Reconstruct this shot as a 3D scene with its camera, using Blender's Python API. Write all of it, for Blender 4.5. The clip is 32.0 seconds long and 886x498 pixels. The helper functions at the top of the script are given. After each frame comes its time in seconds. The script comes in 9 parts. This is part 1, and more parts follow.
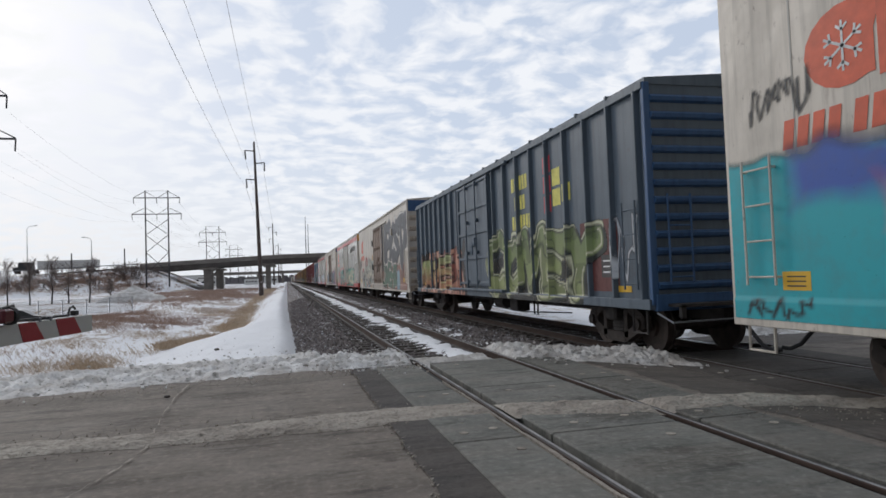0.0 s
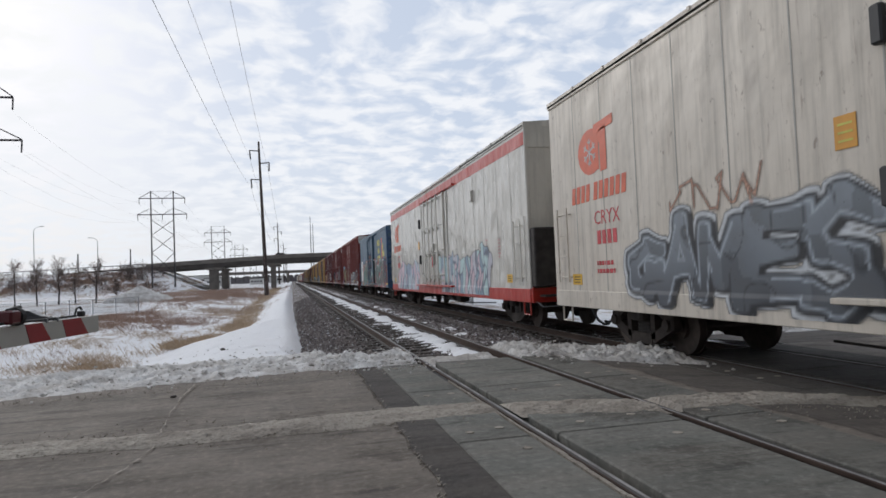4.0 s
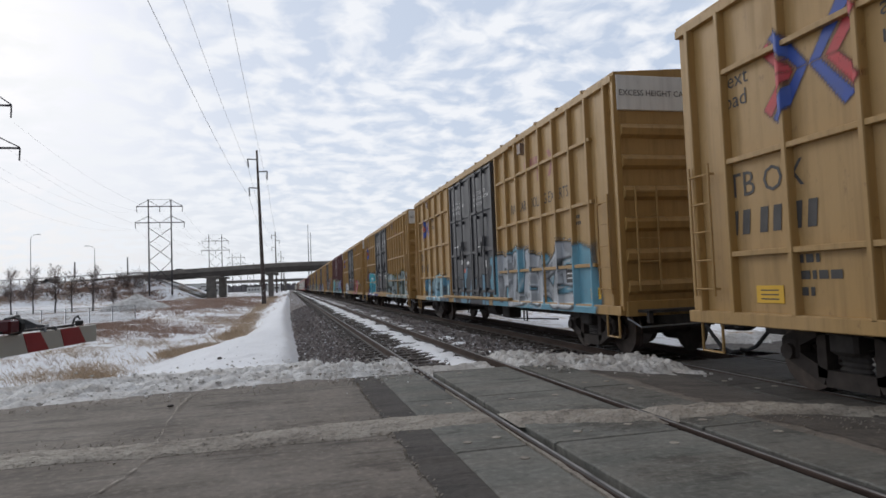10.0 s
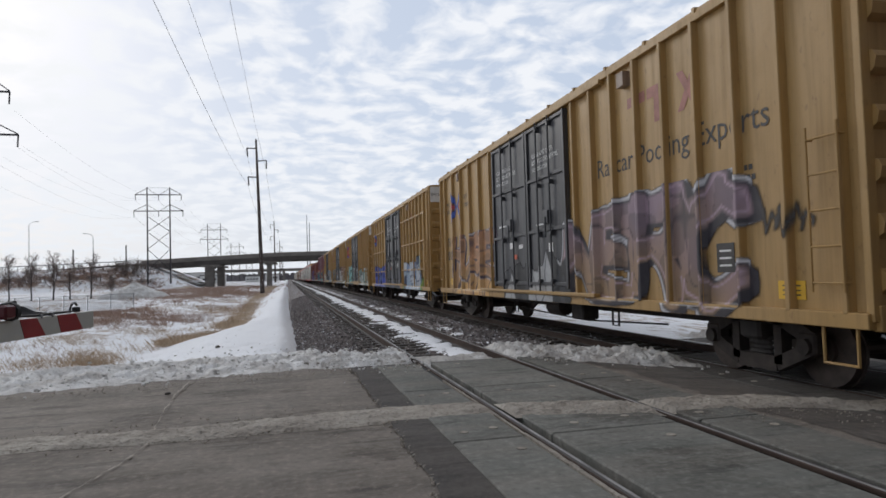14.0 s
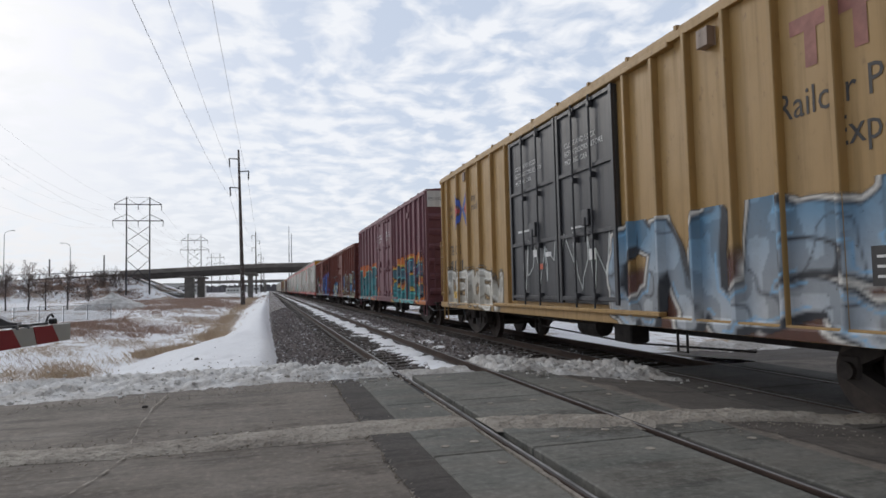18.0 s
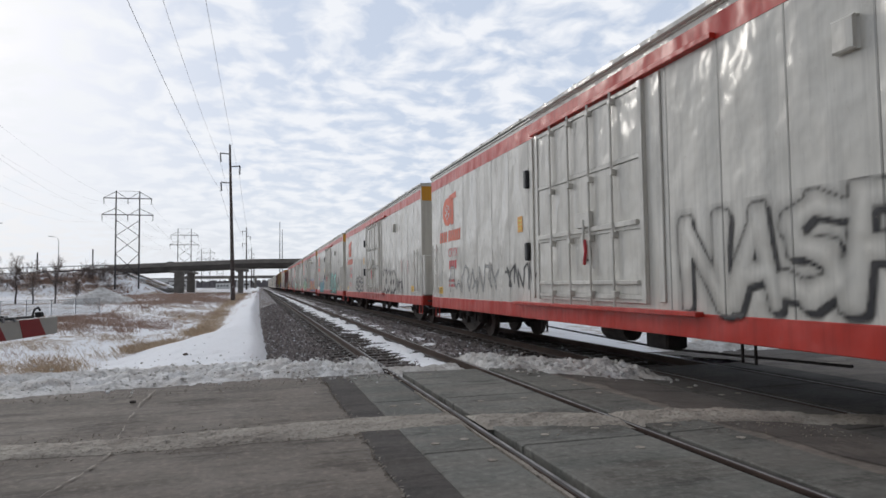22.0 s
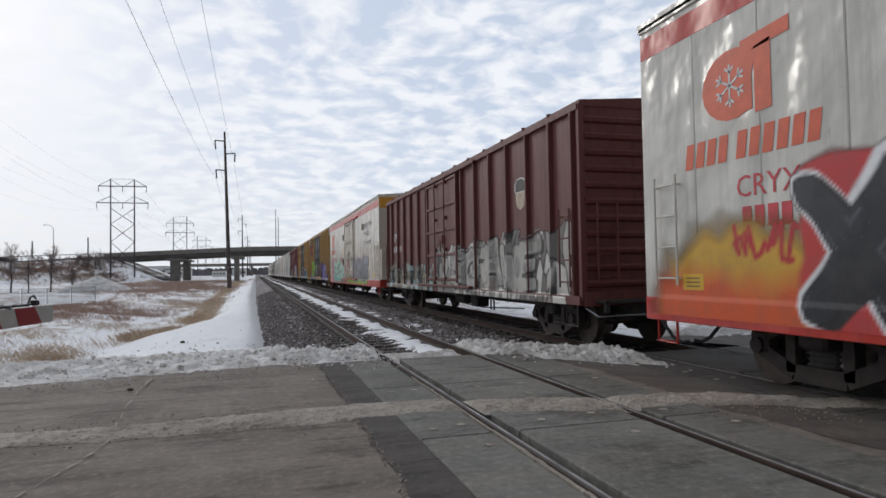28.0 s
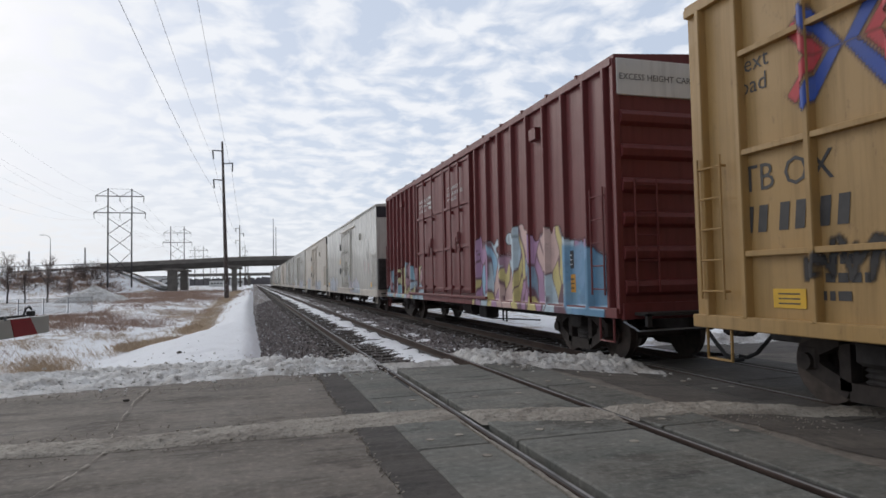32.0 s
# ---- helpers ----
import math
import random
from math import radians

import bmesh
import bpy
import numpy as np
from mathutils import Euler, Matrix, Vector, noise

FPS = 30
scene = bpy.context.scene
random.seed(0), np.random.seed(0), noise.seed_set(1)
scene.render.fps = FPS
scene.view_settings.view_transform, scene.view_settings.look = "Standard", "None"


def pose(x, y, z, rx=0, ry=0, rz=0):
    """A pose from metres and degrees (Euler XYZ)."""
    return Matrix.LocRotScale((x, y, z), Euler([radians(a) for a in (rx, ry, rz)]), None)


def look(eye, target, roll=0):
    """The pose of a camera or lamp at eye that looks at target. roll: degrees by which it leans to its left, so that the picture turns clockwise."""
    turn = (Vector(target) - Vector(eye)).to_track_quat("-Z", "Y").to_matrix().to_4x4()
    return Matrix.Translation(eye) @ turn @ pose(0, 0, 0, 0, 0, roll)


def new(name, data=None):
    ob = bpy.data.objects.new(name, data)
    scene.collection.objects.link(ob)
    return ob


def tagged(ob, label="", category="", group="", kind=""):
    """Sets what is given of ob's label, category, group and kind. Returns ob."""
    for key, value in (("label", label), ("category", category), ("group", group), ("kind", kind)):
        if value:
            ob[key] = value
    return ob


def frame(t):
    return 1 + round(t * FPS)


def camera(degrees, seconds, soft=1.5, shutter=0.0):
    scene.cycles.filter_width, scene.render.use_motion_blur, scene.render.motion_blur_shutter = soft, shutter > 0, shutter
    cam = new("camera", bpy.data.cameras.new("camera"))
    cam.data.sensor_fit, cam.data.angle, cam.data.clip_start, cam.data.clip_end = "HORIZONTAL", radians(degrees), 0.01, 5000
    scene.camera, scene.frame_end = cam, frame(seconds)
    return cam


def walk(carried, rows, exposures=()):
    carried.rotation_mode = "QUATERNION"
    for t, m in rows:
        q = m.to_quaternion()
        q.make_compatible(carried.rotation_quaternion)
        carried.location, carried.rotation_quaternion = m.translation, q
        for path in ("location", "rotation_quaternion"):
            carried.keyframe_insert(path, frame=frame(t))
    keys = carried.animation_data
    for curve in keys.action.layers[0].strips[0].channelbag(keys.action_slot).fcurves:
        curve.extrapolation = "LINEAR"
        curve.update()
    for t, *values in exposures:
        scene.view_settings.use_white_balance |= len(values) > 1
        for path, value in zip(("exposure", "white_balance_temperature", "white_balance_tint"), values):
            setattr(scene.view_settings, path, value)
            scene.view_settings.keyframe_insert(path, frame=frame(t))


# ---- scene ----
cam = camera(69.51, 32.0, soft=1.6)
walk(cam, [
    (0, look((-0.001, 0.000, 1.417), (11.931, 48.513, 3.444), -2.08)),
    (0.5, look((0.002, 0.015, 1.415), (11.959, 48.524, 3.388), -2.16)),
    (1, look((-0.004, 0.010, 1.416), (11.997, 48.510, 3.335), -2.15)),
    (1.5, look((0.001, 0.001, 1.418), (12.061, 48.487, 3.331), -2.13)),
    (2, look((0.005, -0.007, 1.419), (12.177, 48.451, 3.353), -2.19)),
    (2.5, look((0.006, -0.001, 1.417), (12.224, 48.447, 3.290), -2.25)),
    (3, look((-0.002, -0.003, 1.417), (12.055, 48.486, 3.279), -2.33)),
    (3.5, look((-0.003, 0.009, 1.420), (11.654, 48.594, 3.319), -2.41)),
    (5.5, look((-0.000, 0.004, 1.420), (11.498, 48.620, 3.497), -2.20)),
    (6, look((-0.004, -0.004, 1.420), (11.468, 48.624, 3.345), -2.00)),
    (6.5, look((-0.004, 0.008, 1.418), (11.412, 48.655, 3.192), -1.99)),
    (7, look((-0.008, -0.005, 1.420), (11.349, 48.658, 3.124), -1.93)),
    (7.5, look((-0.007, -0.010, 1.423), (11.370, 48.644, 3.243), -1.95)),
    (8, look((-0.008, -0.010, 1.422), (11.447, 48.618, 3.448), -1.98)),
    (8.5, look((-0.003, -0.013, 1.421), (11.500, 48.600, 3.544), -2.06)),
    (9, look((0.000, -0.000, 1.424), (11.603, 48.589, 3.538), -2.17)),
    (9.5, look((-0.001, -0.004, 1.422), (11.739, 48.546, 3.688), -2.24)),
    (10, look((-0.008, -0.014, 1.429), (11.753, 48.511, 4.068), -2.20)),
    (10.5, look((-0.009, -0.005, 1.424), (11.992, 48.460, 4.094), -1.98)),
    (11, look((-0.010, -0.020, 1.428), (11.998, 48.437, 4.212), -1.93)),
    (11.5, look((-0.013, -0.005, 1.425), (11.901, 48.480, 4.117), -1.68)),
    (12, look((-0.017, -0.025, 1.424), (11.780, 48.493, 4.031), -1.68)),
    (12.5, look((-0.020, -0.014, 1.419), (11.687, 48.539, 3.767), -1.62)),
    (13, look((-0.015, -0.008, 1.420), (11.664, 48.563, 3.530), -1.56)),
    (13.5, look((-0.009, 0.000, 1.419), (11.714, 48.565, 3.422), -1.62)),
    (14, look((-0.003, 0.001, 1.419), (11.832, 48.541, 3.369), -1.65)),
    (14.5, look((-0.004, 0.009, 1.420), (11.962, 48.519, 3.296), -1.71)),
    (16.5, look((-0.008, -0.010, 1.425), (12.611, 48.300, 4.039), -1.58)),
    (17, look((-0.004, -0.009, 1.424), (12.747, 48.260, 4.164), -1.50)),
    (17.5, look((-0.009, 0.002, 1.424), (12.931, 48.216, 4.257), -1.36)),
    (18, look((-0.006, -0.019, 1.428), (13.152, 48.132, 4.315), -1.29)),
    (18.5, look((-0.010, 0.003, 1.423), (13.298, 48.110, 4.367), -1.19)),
    (19, look((-0.007, -0.011, 1.421), (13.417, 48.061, 4.404), -1.21)),
    (19.5, look((-0.002, -0.018, 1.426), (13.501, 48.033, 4.385), -1.26)),
    (20, look((-0.003, 0.004, 1.422), (13.593, 48.031, 4.363), -1.18)),
    (20.5, look((-0.001, -0.013, 1.424), (13.673, 47.993, 4.325), -1.18)),
    (21, look((-0.003, 0.002, 1.424), (13.763, 47.986, 4.255), -0.99)),
    (21.5, look((-0.007, 0.007, 1.420), (13.777, 47.991, 4.164), -0.83)),
    (22, look((-0.007, 0.004, 1.423), (13.803, 47.984, 4.114), -0.71)),
    (22.5, look((-0.003, -0.000, 1.422), (13.777, 47.991, 4.049), -0.83)),
    (23, look((-0.007, 0.014, 1.417), (13.804, 48.004, 3.920), -0.84)),
    (23.5, look((-0.004, 0.024, 1.418), (13.852, 48.010, 3.728), -0.85)),
    (24, look((-0.002, 0.003, 1.421), (13.906, 47.982, 3.567), -0.86)),
    (24.5, look((-0.000, 0.008, 1.421), (13.935, 47.984, 3.432), -0.90)),
    (25, look((-0.004, 0.009, 1.419), (13.946, 47.985, 3.351), -0.80)),
    (25.5, look((-0.001, 0.011, 1.419), (13.903, 48.003, 3.285), -0.79)),
    (27.5, look((0.001, -0.001, 1.416), (14.028, 47.963, 3.042), -1.01)),
    (28, look((-0.006, 0.007, 1.419), (14.078, 47.954, 3.073), -0.98)),
    (28.5, look((0.001, -0.000, 1.420), (14.088, 47.943, 3.144), -0.97)),
    (29, look((-0.005, 0.015, 1.420), (14.140, 47.935, 3.329), -1.03)),
    (29.5, look((-0.008, 0.013, 1.419), (14.185, 47.914, 3.430), -1.18)),
    (30, look((-0.003, 0.010, 1.421), (14.187, 47.909, 3.499), -1.24)),
    (30.5, look((-0.002, 0.004, 1.423), (14.154, 47.908, 3.618), -1.15)),
    (31, look((-0.007, 0.000, 1.417), (14.167, 47.894, 3.713), -1.07)),
    (31.5, look((-0.002, -0.004, 1.423), (14.202, 47.879, 3.749), -1.16)),
    (32, look((-0.002, 0.008, 1.422), (14.257, 47.873, 3.794), -1.12)),
])

# ---- sky, sun ----
SUN_AZ, SUN_EL = radians(-24), radians(24)   # from the y axis, towards +x
world = bpy.data.worlds.new("overcast_sky")
scene.world = world
world.use_nodes = True
wt = world.node_tree
wt.nodes.clear()


def wn(kind, **kw):
    n = wt.nodes.new(kind)
    for k, val in kw.items():
        n.inputs[k].default_value = val
    return n


def wmath(op, a, b=None, clamp=False):
    n = wt.nodes.new("ShaderNodeMath")
    n.operation, n.use_clamp = op, clamp
    for i, val in enumerate((a, b)):
        if val is None:
            continue
        if isinstance(val, (int, float)):
            n.inputs[i].default_value = val
        else:
            wt.links.new(val, n.inputs[i])
    return n.outputs[0]


def build_sky():
    geo = wt.nodes.new("ShaderNodeTexCoord")
    sep = wt.nodes.new("ShaderNodeSeparateXYZ")
    wt.links.new(geo.outputs["Generated"], sep.inputs[0])
    up = wmath("MAXIMUM", sep.outputs[2], 0.0)
    den = wmath("ADD", up, 0.19)
    flat = wt.nodes.new("ShaderNodeCombineXYZ")
    wt.links.new(wmath("DIVIDE", sep.outputs[0], den), flat.inputs[0])
    wt.links.new(wmath("DIVIDE", sep.outputs[1], den), flat.inputs[1])
    warp = wn("ShaderNodeTexNoise", Scale=3.0, Detail=3.0)
    wt.links.new(flat.outputs[0], warp.inputs["Vector"])
    mixv = wt.nodes.new("ShaderNodeVectorMath")
    mixv.operation = "MULTIPLY_ADD"
    mixv.inputs[1].default_value = (0.22, 0.22, 0.0)
    wt.links.new(warp.outputs["Color"], mixv.inputs[0])
    wt.links.new(flat.outputs[0], mixv.inputs[2])
    big = wn("ShaderNodeTexNoise", Scale=1.1, Detail=2.0, Roughness=0.5)
    puff = wn("ShaderNodeTexNoise", Scale=8.5, Detail=5.0, Roughness=0.5)
    for n in (big, puff):
        wt.links.new(mixv.outputs[0], n.inputs["Vector"])
    dens = wmath("ADD", wmath("MULTIPLY", big.outputs["Fac"], 0.12), wmath("MULTIPLY", puff.outputs["Fac"], 1.0))
    ramp = wt.nodes.new("ShaderNodeValToRGB")
    ramp.color_ramp.elements[0].position, ramp.color_ramp.elements[1].position = 0.462, 0.668
    wt.links.new(dens, ramp.inputs[0])
    sky = wt.nodes.new("ShaderNodeTexSky")
    sky.sky_type, sky.sun_disc = "NISHITA", False
    sky.sun_elevation, sky.sun_rotation = SUN_EL, SUN_AZ
    sky.air_density, sky.dust_density = 1.0, 2.0
    # veil of thin cloud over the blue
    veil = wt.nodes.new("ShaderNodeMix")
    veil.data_type = "RGBA"
    veil.inputs[0].default_value = 0.88
    scale = wt.nodes.new("ShaderNodeVectorMath")
    scale.operation = "SCALE"
    scale.inputs["Scale"].default_value = 0.10
    wt.links.new(sky.outputs[0], scale.inputs[0])
    wt.links.new(scale.outputs[0], veil.inputs[6])
    veil.inputs[7].default_value = (0.585, 0.67, 0.82, 1)
    # glow round the hidden sun
    sunv = Vector((math.sin(SUN_AZ) * math.cos(SUN_EL), math.cos(SUN_AZ) * math.cos(SUN_EL), math.sin(SUN_EL)))
    dot = wt.nodes.new("ShaderNodeVectorMath")
    dot.operation = "DOT_PRODUCT"
    dot.inputs[1].default_value = sunv
    wt.links.new(geo.outputs["Generated"], dot.inputs[0])
    glow = wmath("POWER", wmath("MAXIMUM", dot.outputs["Value"], 0.0), 70.0)
    cloud = wt.nodes.new("ShaderNodeMix")
    cloud.data_type = "RGBA"
    cloud.inputs[6].default_value = (0.885, 0.91, 0.96, 1)
    cloud.inputs[7].default_value = (1.00, 0.995, 0.985, 1)
    wt.links.new(glow, cloud.inputs[0])
    both = wt.nodes.new("ShaderNodeMix")
    both.data_type = "RGBA"
    wt.links.new(ramp.outputs[0], both.inputs[0])
    wt.links.new(veil.outputs[2], both.inputs[6])
    wt.links.new(cloud.outputs[2], both.inputs[7])
    # pale band of haze along the skyline
    haze = wmath("POWER", wmath("SUBTRACT", 1.0, up, True), 11.0)
    pale = wt.nodes.new("ShaderNodeMix")
    pale.data_type = "RGBA"
    pale.inputs[7].default_value = (0.79, 0.83, 0.88, 1)
    wt.links.new(wmath("MULTIPLY", haze, 0.8), pale.inputs[0])
    wt.links.new(both.outputs[2], pale.inputs[6])
    # the sky away from the veiled sun is dimmer
    side = wt.nodes.new("ShaderNodeVectorMath")
    side.operation = "DOT_PRODUCT"
    side.inputs[1].default_value = Vector((sunv.x, sunv.y, 0)).normalized()
    wt.links.new(geo.outputs["Generated"], side.inputs[0])
    dim = wt.nodes.new("ShaderNodeMapRange")
    dim.interpolation_type = "SMOOTHSTEP"
    for i, val in ((1, -0.75), (2, 0.42), (3, 0.25), (4, 1.0)):
        dim.inputs[i].default_value = val
    wt.links.new(side.outputs["Value"], dim.inputs[0])
    shade = wt.nodes.new("ShaderNodeVectorMath")
    shade.operation = "SCALE"
    wt.links.new(pale.outputs[2], shade.inputs[0])
    wt.links.new(dim.outputs[0], shade.inputs["Scale"])
    bg = wt.nodes.new("ShaderNodeBackground")
    out = wt.nodes.new("ShaderNodeOutputWorld")
    wt.links.new(shade.outputs[0], bg.inputs[0])
    bg.inputs[1].default_value = 1.0
    wt.links.new(bg.outputs[0], out.inputs[0])
    return sunv


sun_way = build_sky()
lamp = bpy.data.lights.new("sun", "SUN")
lamp.energy, lamp.angle, lamp.color = 0.6, radians(14), (1.0, 0.95, 0.88)
new("sun", lamp).matrix_world = look(sun_way * 100, (0, 0, 0))
scene.view_settings.exposure = 0.0

# ---- materials ----
class Nodes:
    """A small builder for node materials."""

    def __init__(self, name):
        self.m = bpy.data.materials.new(name)
        self.m.use_nodes = True
        self.t = self.m.node_tree
        self.t.nodes.clear()
        self.out = self.t.nodes.new("ShaderNodeOutputMaterial")
        self.b = self.t.nodes.new("ShaderNodeBsdfPrincipled")
        self.t.links.new(self.b.outputs[0], self.out.inputs[0])
        self.co = self.t.nodes.new("ShaderNodeTexCoord")
        self.oi = self.t.nodes.new("ShaderNodeObjectInfo")

    def put(self, val, sock):
        if isinstance(val, (int, float)):
            sock.default_value = val
        elif isinstance(val, tuple):
            sock.default_value = val if len(val) == 4 or len(sock.default_value) == 3 else (*val, 1)
        else:
            self.t.links.new(val, sock)

    def coords(self, scale=(1, 1, 1), space="Object"):
        n = self.t.nodes.new("ShaderNodeVectorMath")
        n.operation = "MULTIPLY"
        self.t.links.new(self.co.outputs[space], n.inputs[0])
        n.inputs[1].default_value = scale
        # shift by the object's own number, so that copies differ
        a = self.t.nodes.new("ShaderNodeVectorMath")
        a.operation = "ADD"
        s = self.math("MULTIPLY", self.oi.outputs["Random"], 37.0)
        self.t.links.new(n.outputs[0], a.inputs[0])
        self.t.links.new(s, a.inputs[1])
        return a.outputs[0]

    def world(self, scale=(1, 1, 1)):
        n = self.t.nodes.new("ShaderNodeVectorMath")
        n.operation = "MULTIPLY"
        g = self.t.nodes.new("ShaderNodeNewGeometry")
        self.t.links.new(g.outputs["Position"], n.inputs[0])
        n.inputs[1].default_value = scale
        return n.outputs[0]

    def noise(self, vec, scale, detail=4, rough=0.55, out="Fac"):
        n = self.t.nodes.new("ShaderNodeTexNoise")
        n.inputs["Scale"].default_value, n.inputs["Detail"].default_value, n.inputs["Roughness"].default_value = scale, detail, rough
        self.t.links.new(vec, n.inputs["Vector"])
        return n.outputs[out]

    def voronoi(self, vec, scale, out="Distance", feature="F1"):
        n = self.t.nodes.new("ShaderNodeTexVoronoi")
        n.feature = feature
        n.inputs["Scale"].default_value = scale
        self.t.links.new(vec, n.inputs["Vector"])
        return n.outputs[out]

    def ramp(self, fac, a, b):
        n = self.t.nodes.new("ShaderNodeMapRange")
        n.inputs[1].default_value, n.inputs[2].default_value = a, b
        self.t.links.new(fac, n.inputs[0])
        return n.outputs[0]

    def math(self, op, a, b=0.0):
        n = self.t.nodes.new("ShaderNodeMath")
        n.operation = op
        self.put(a, n.inputs[0])
        self.put(b, n.inputs[1])
        return n.outputs[0]

    def mix(self, fac, a, b, mode="MIX"):
        n = self.t.nodes.new("ShaderNodeMix")
        n.data_type, n.blend_type = "RGBA", mode
        self.put(fac, n.inputs[0])
        self.put(a, n.inputs[6])
        self.put(b, n.inputs[7])
        return n.outputs[2]

    def bump(self, height, strength=0.3, dist=0.02):
        n = self.t.nodes.new("ShaderNodeBump")
        n.inputs["Strength"].default_value, n.inputs["Distance"].default_value = strength, dist
        self.t.links.new(height, n.inputs["Height"])
        self.t.links.new(n.outputs[0], self.b.inputs["Normal"])

    def set(self, colour, rough=0.6, metal=0.0, spec=0.5):
        self.put(colour, self.b.inputs["Base Color"])
        self.put(rough, self.b.inputs["Roughness"])
        self.put(metal, self.b.inputs["Metallic"])
        self.put(spec, self.b.inputs["Specular IOR Level"])
        return self.m


def paint(name, rgb, rough=0.5, grime=0.45, rust=0.25, fade=0.25, wavy=0.0):
    """Weathered railcar paint: faded patches, streaks of grime running down, rust spots and runs."""
    n = Nodes(name)
    v = n.coords()
    grey = sum(rgb) / 3
    pale = tuple(min(1, (c * 0.75 + grey * 0.25) * 1.28 + 0.008) for c in rgb)
    dark = tuple(c * 0.42 for c in rgb)
    col = n.mix(n.math("MULTIPLY", n.ramp(n.noise(v, 0.55, 3), 0.35, 0.7), fade), rgb, pale)
    streak = n.ramp(n.noise(n.coords((5, 5, 0.28)), 1.6, 5, 0.6), 0.47, 0.78)
    col = n.mix(n.math("MULTIPLY", streak, grime), col, dark)
    thin = n.ramp(n.noise(n.coords((16, 16, 0.5)), 1.6, 5, 0.7), 0.55, 0.75)
    col = n.mix(n.math("MULTIPLY", thin, grime * 0.3), col, tuple(0.45 * c + 0.012 for c in rgb))
    blot = n.ramp(n.noise(v, 1.7, 6, 0.65), 0.50, 0.8)
    col = n.mix(n.math("MULTIPLY", blot, grime * 0.6), col, tuple(0.5 * c + 0.03 for c in rgb))
    spot = n.ramp(n.noise(n.coords((1, 1, 0.6)), 7.0, 6, 0.7), 0.61, 0.69)
    col = n.mix(n.math("MULTIPLY", spot, rust), col, (0.09, 0.035, 0.018))
    run = n.ramp(n.noise(n.coords((9, 9, 0.9)), 1.3, 6, 0.7), 0.60, 0.72)
    col = n.mix(n.math("MULTIPLY", run, rust * 0.8), col, (0.15, 0.07, 0.035))
    if wavy:
        h = n.math("ADD", n.noise(n.coords((1, 1, 0.75)), 2.3, 2, 0.4), n.math("MULTIPLY", n.noise(n.coords((1.6, 1.6, 0.7)), 0.8, 1, 0.4), 2.0))
        n.bump(h, wavy, 0.075)
    else:
        n.bump(n.noise(v, 3.0, 5, 0.6), 0.25, 0.02)
    gloss = n.math("ADD", rough, n.math("MULTIPLY", n.math("ADD", streak, blot), 0.12))
    return n.set(col, gloss)


def plain(name, rgb, rough=0.6, metal=0.0, vary=0.25, scale=3.0, bump=0.15):
    n = Nodes(name)
    v = n.coords()
    col = n.mix(n.ramp(n.noise(v, scale, 5), 0.3, 0.75), tuple(c * (1 - vary) for c in rgb), tuple(min(1, c * (1 + vary)) for c in rgb))
    n.bump(n.noise(v, scale * 4, 4), bump, 0.01)
    return n.set(col, rough, metal)


def make_asphalt(name, dark, pale, salt):
    """Old paving: aggregate, tyre-polished and salted bands along the road, blotches and damp stains."""
    n = Nodes(name)
    w = n.world()
    fine = n.noise(w, 70, 3, 0.75)
    mid = n.noise(w, 14, 5, 0.7)
    col = n.mix(n.ramp(n.noise(w, 0.9, 6, 0.65), 0.36, 0.66), dark, pale)
    band = n.ramp(n.noise(n.world((0.16, 1.9, 1)), 1.0, 6, 0.62), 0.46, 0.66)
    col = n.mix(n.math("MULTIPLY", band, salt), col, (0.27, 0.235, 0.20))
    blot = n.ramp(n.noise(n.world((0.55, 2.4, 1)), 1.5, 7, 0.68), 0.54, 0.66)
    col = n.mix(n.math("MULTIPLY", blot, 0.7), col, tuple(c * 0.42 for c in dark))
    mud = n.ramp(n.noise(n.world((0.8, 1.0, 1)), 0.55, 7, 0.7), 0.56, 0.60)
    col = n.mix(n.math("MULTIPLY", mud, 0.5), col, (0.062, 0.050, 0.042))
    thin = n.ramp(n.noise(n.world((0.5, 7.0, 1)), 1.2, 5, 0.6), 0.58, 0.72)
    col = n.mix(n.math("MULTIPLY", thin, salt), col, (0.24, 0.215, 0.19))
    col = n.mix(n.math("MULTIPLY", n.ramp(mid, 0.52, 0.75), 0.45), col, tuple(c * 1.9 for c in pale))
    col = n.mix(n.math("MULTIPLY", n.ramp(mid, 0.46, 0.28), 0.5), col, tuple(c * 0.4 for c in dark))
    col = n.mix(n.math("MULTIPLY", n.ramp(fine, 0.55, 0.8), 0.5), col, (0.26, 0.235, 0.21))
    n.bump(n.math("ADD", fine, mid), 0.5, 0.015)
    return n.set(col, n.math("ADD", 0.60, n.math("MULTIPLY", n.noise(w, 1.1, 4), 0.4)), 0, 0.25)


def make_snow(name, clean, dirt, amount, grain=14.0):
    n = Nodes(name)
    w = n.world()
    a = n.ramp(n.noise(w, 1.5, 6, 0.65), 0.62 - 0.4 * amount, 0.9 - 0.35 * amount)
    b = n.ramp(n.noise(w, grain, 5, 0.7), 0.5, 0.72)
    col = n.mix(a, clean, dirt)
    col = n.mix(n.math("MULTIPLY", b, min(1, amount * 1.2)), col, tuple(c * 0.45 for c in dirt))
    n.bump(n.math("ADD", n.noise(w, 6, 6, 0.7), n.noise(w, 28, 3)), 0.5, 0.05)
    return n.set(col, 0.75, 0, 0.3)


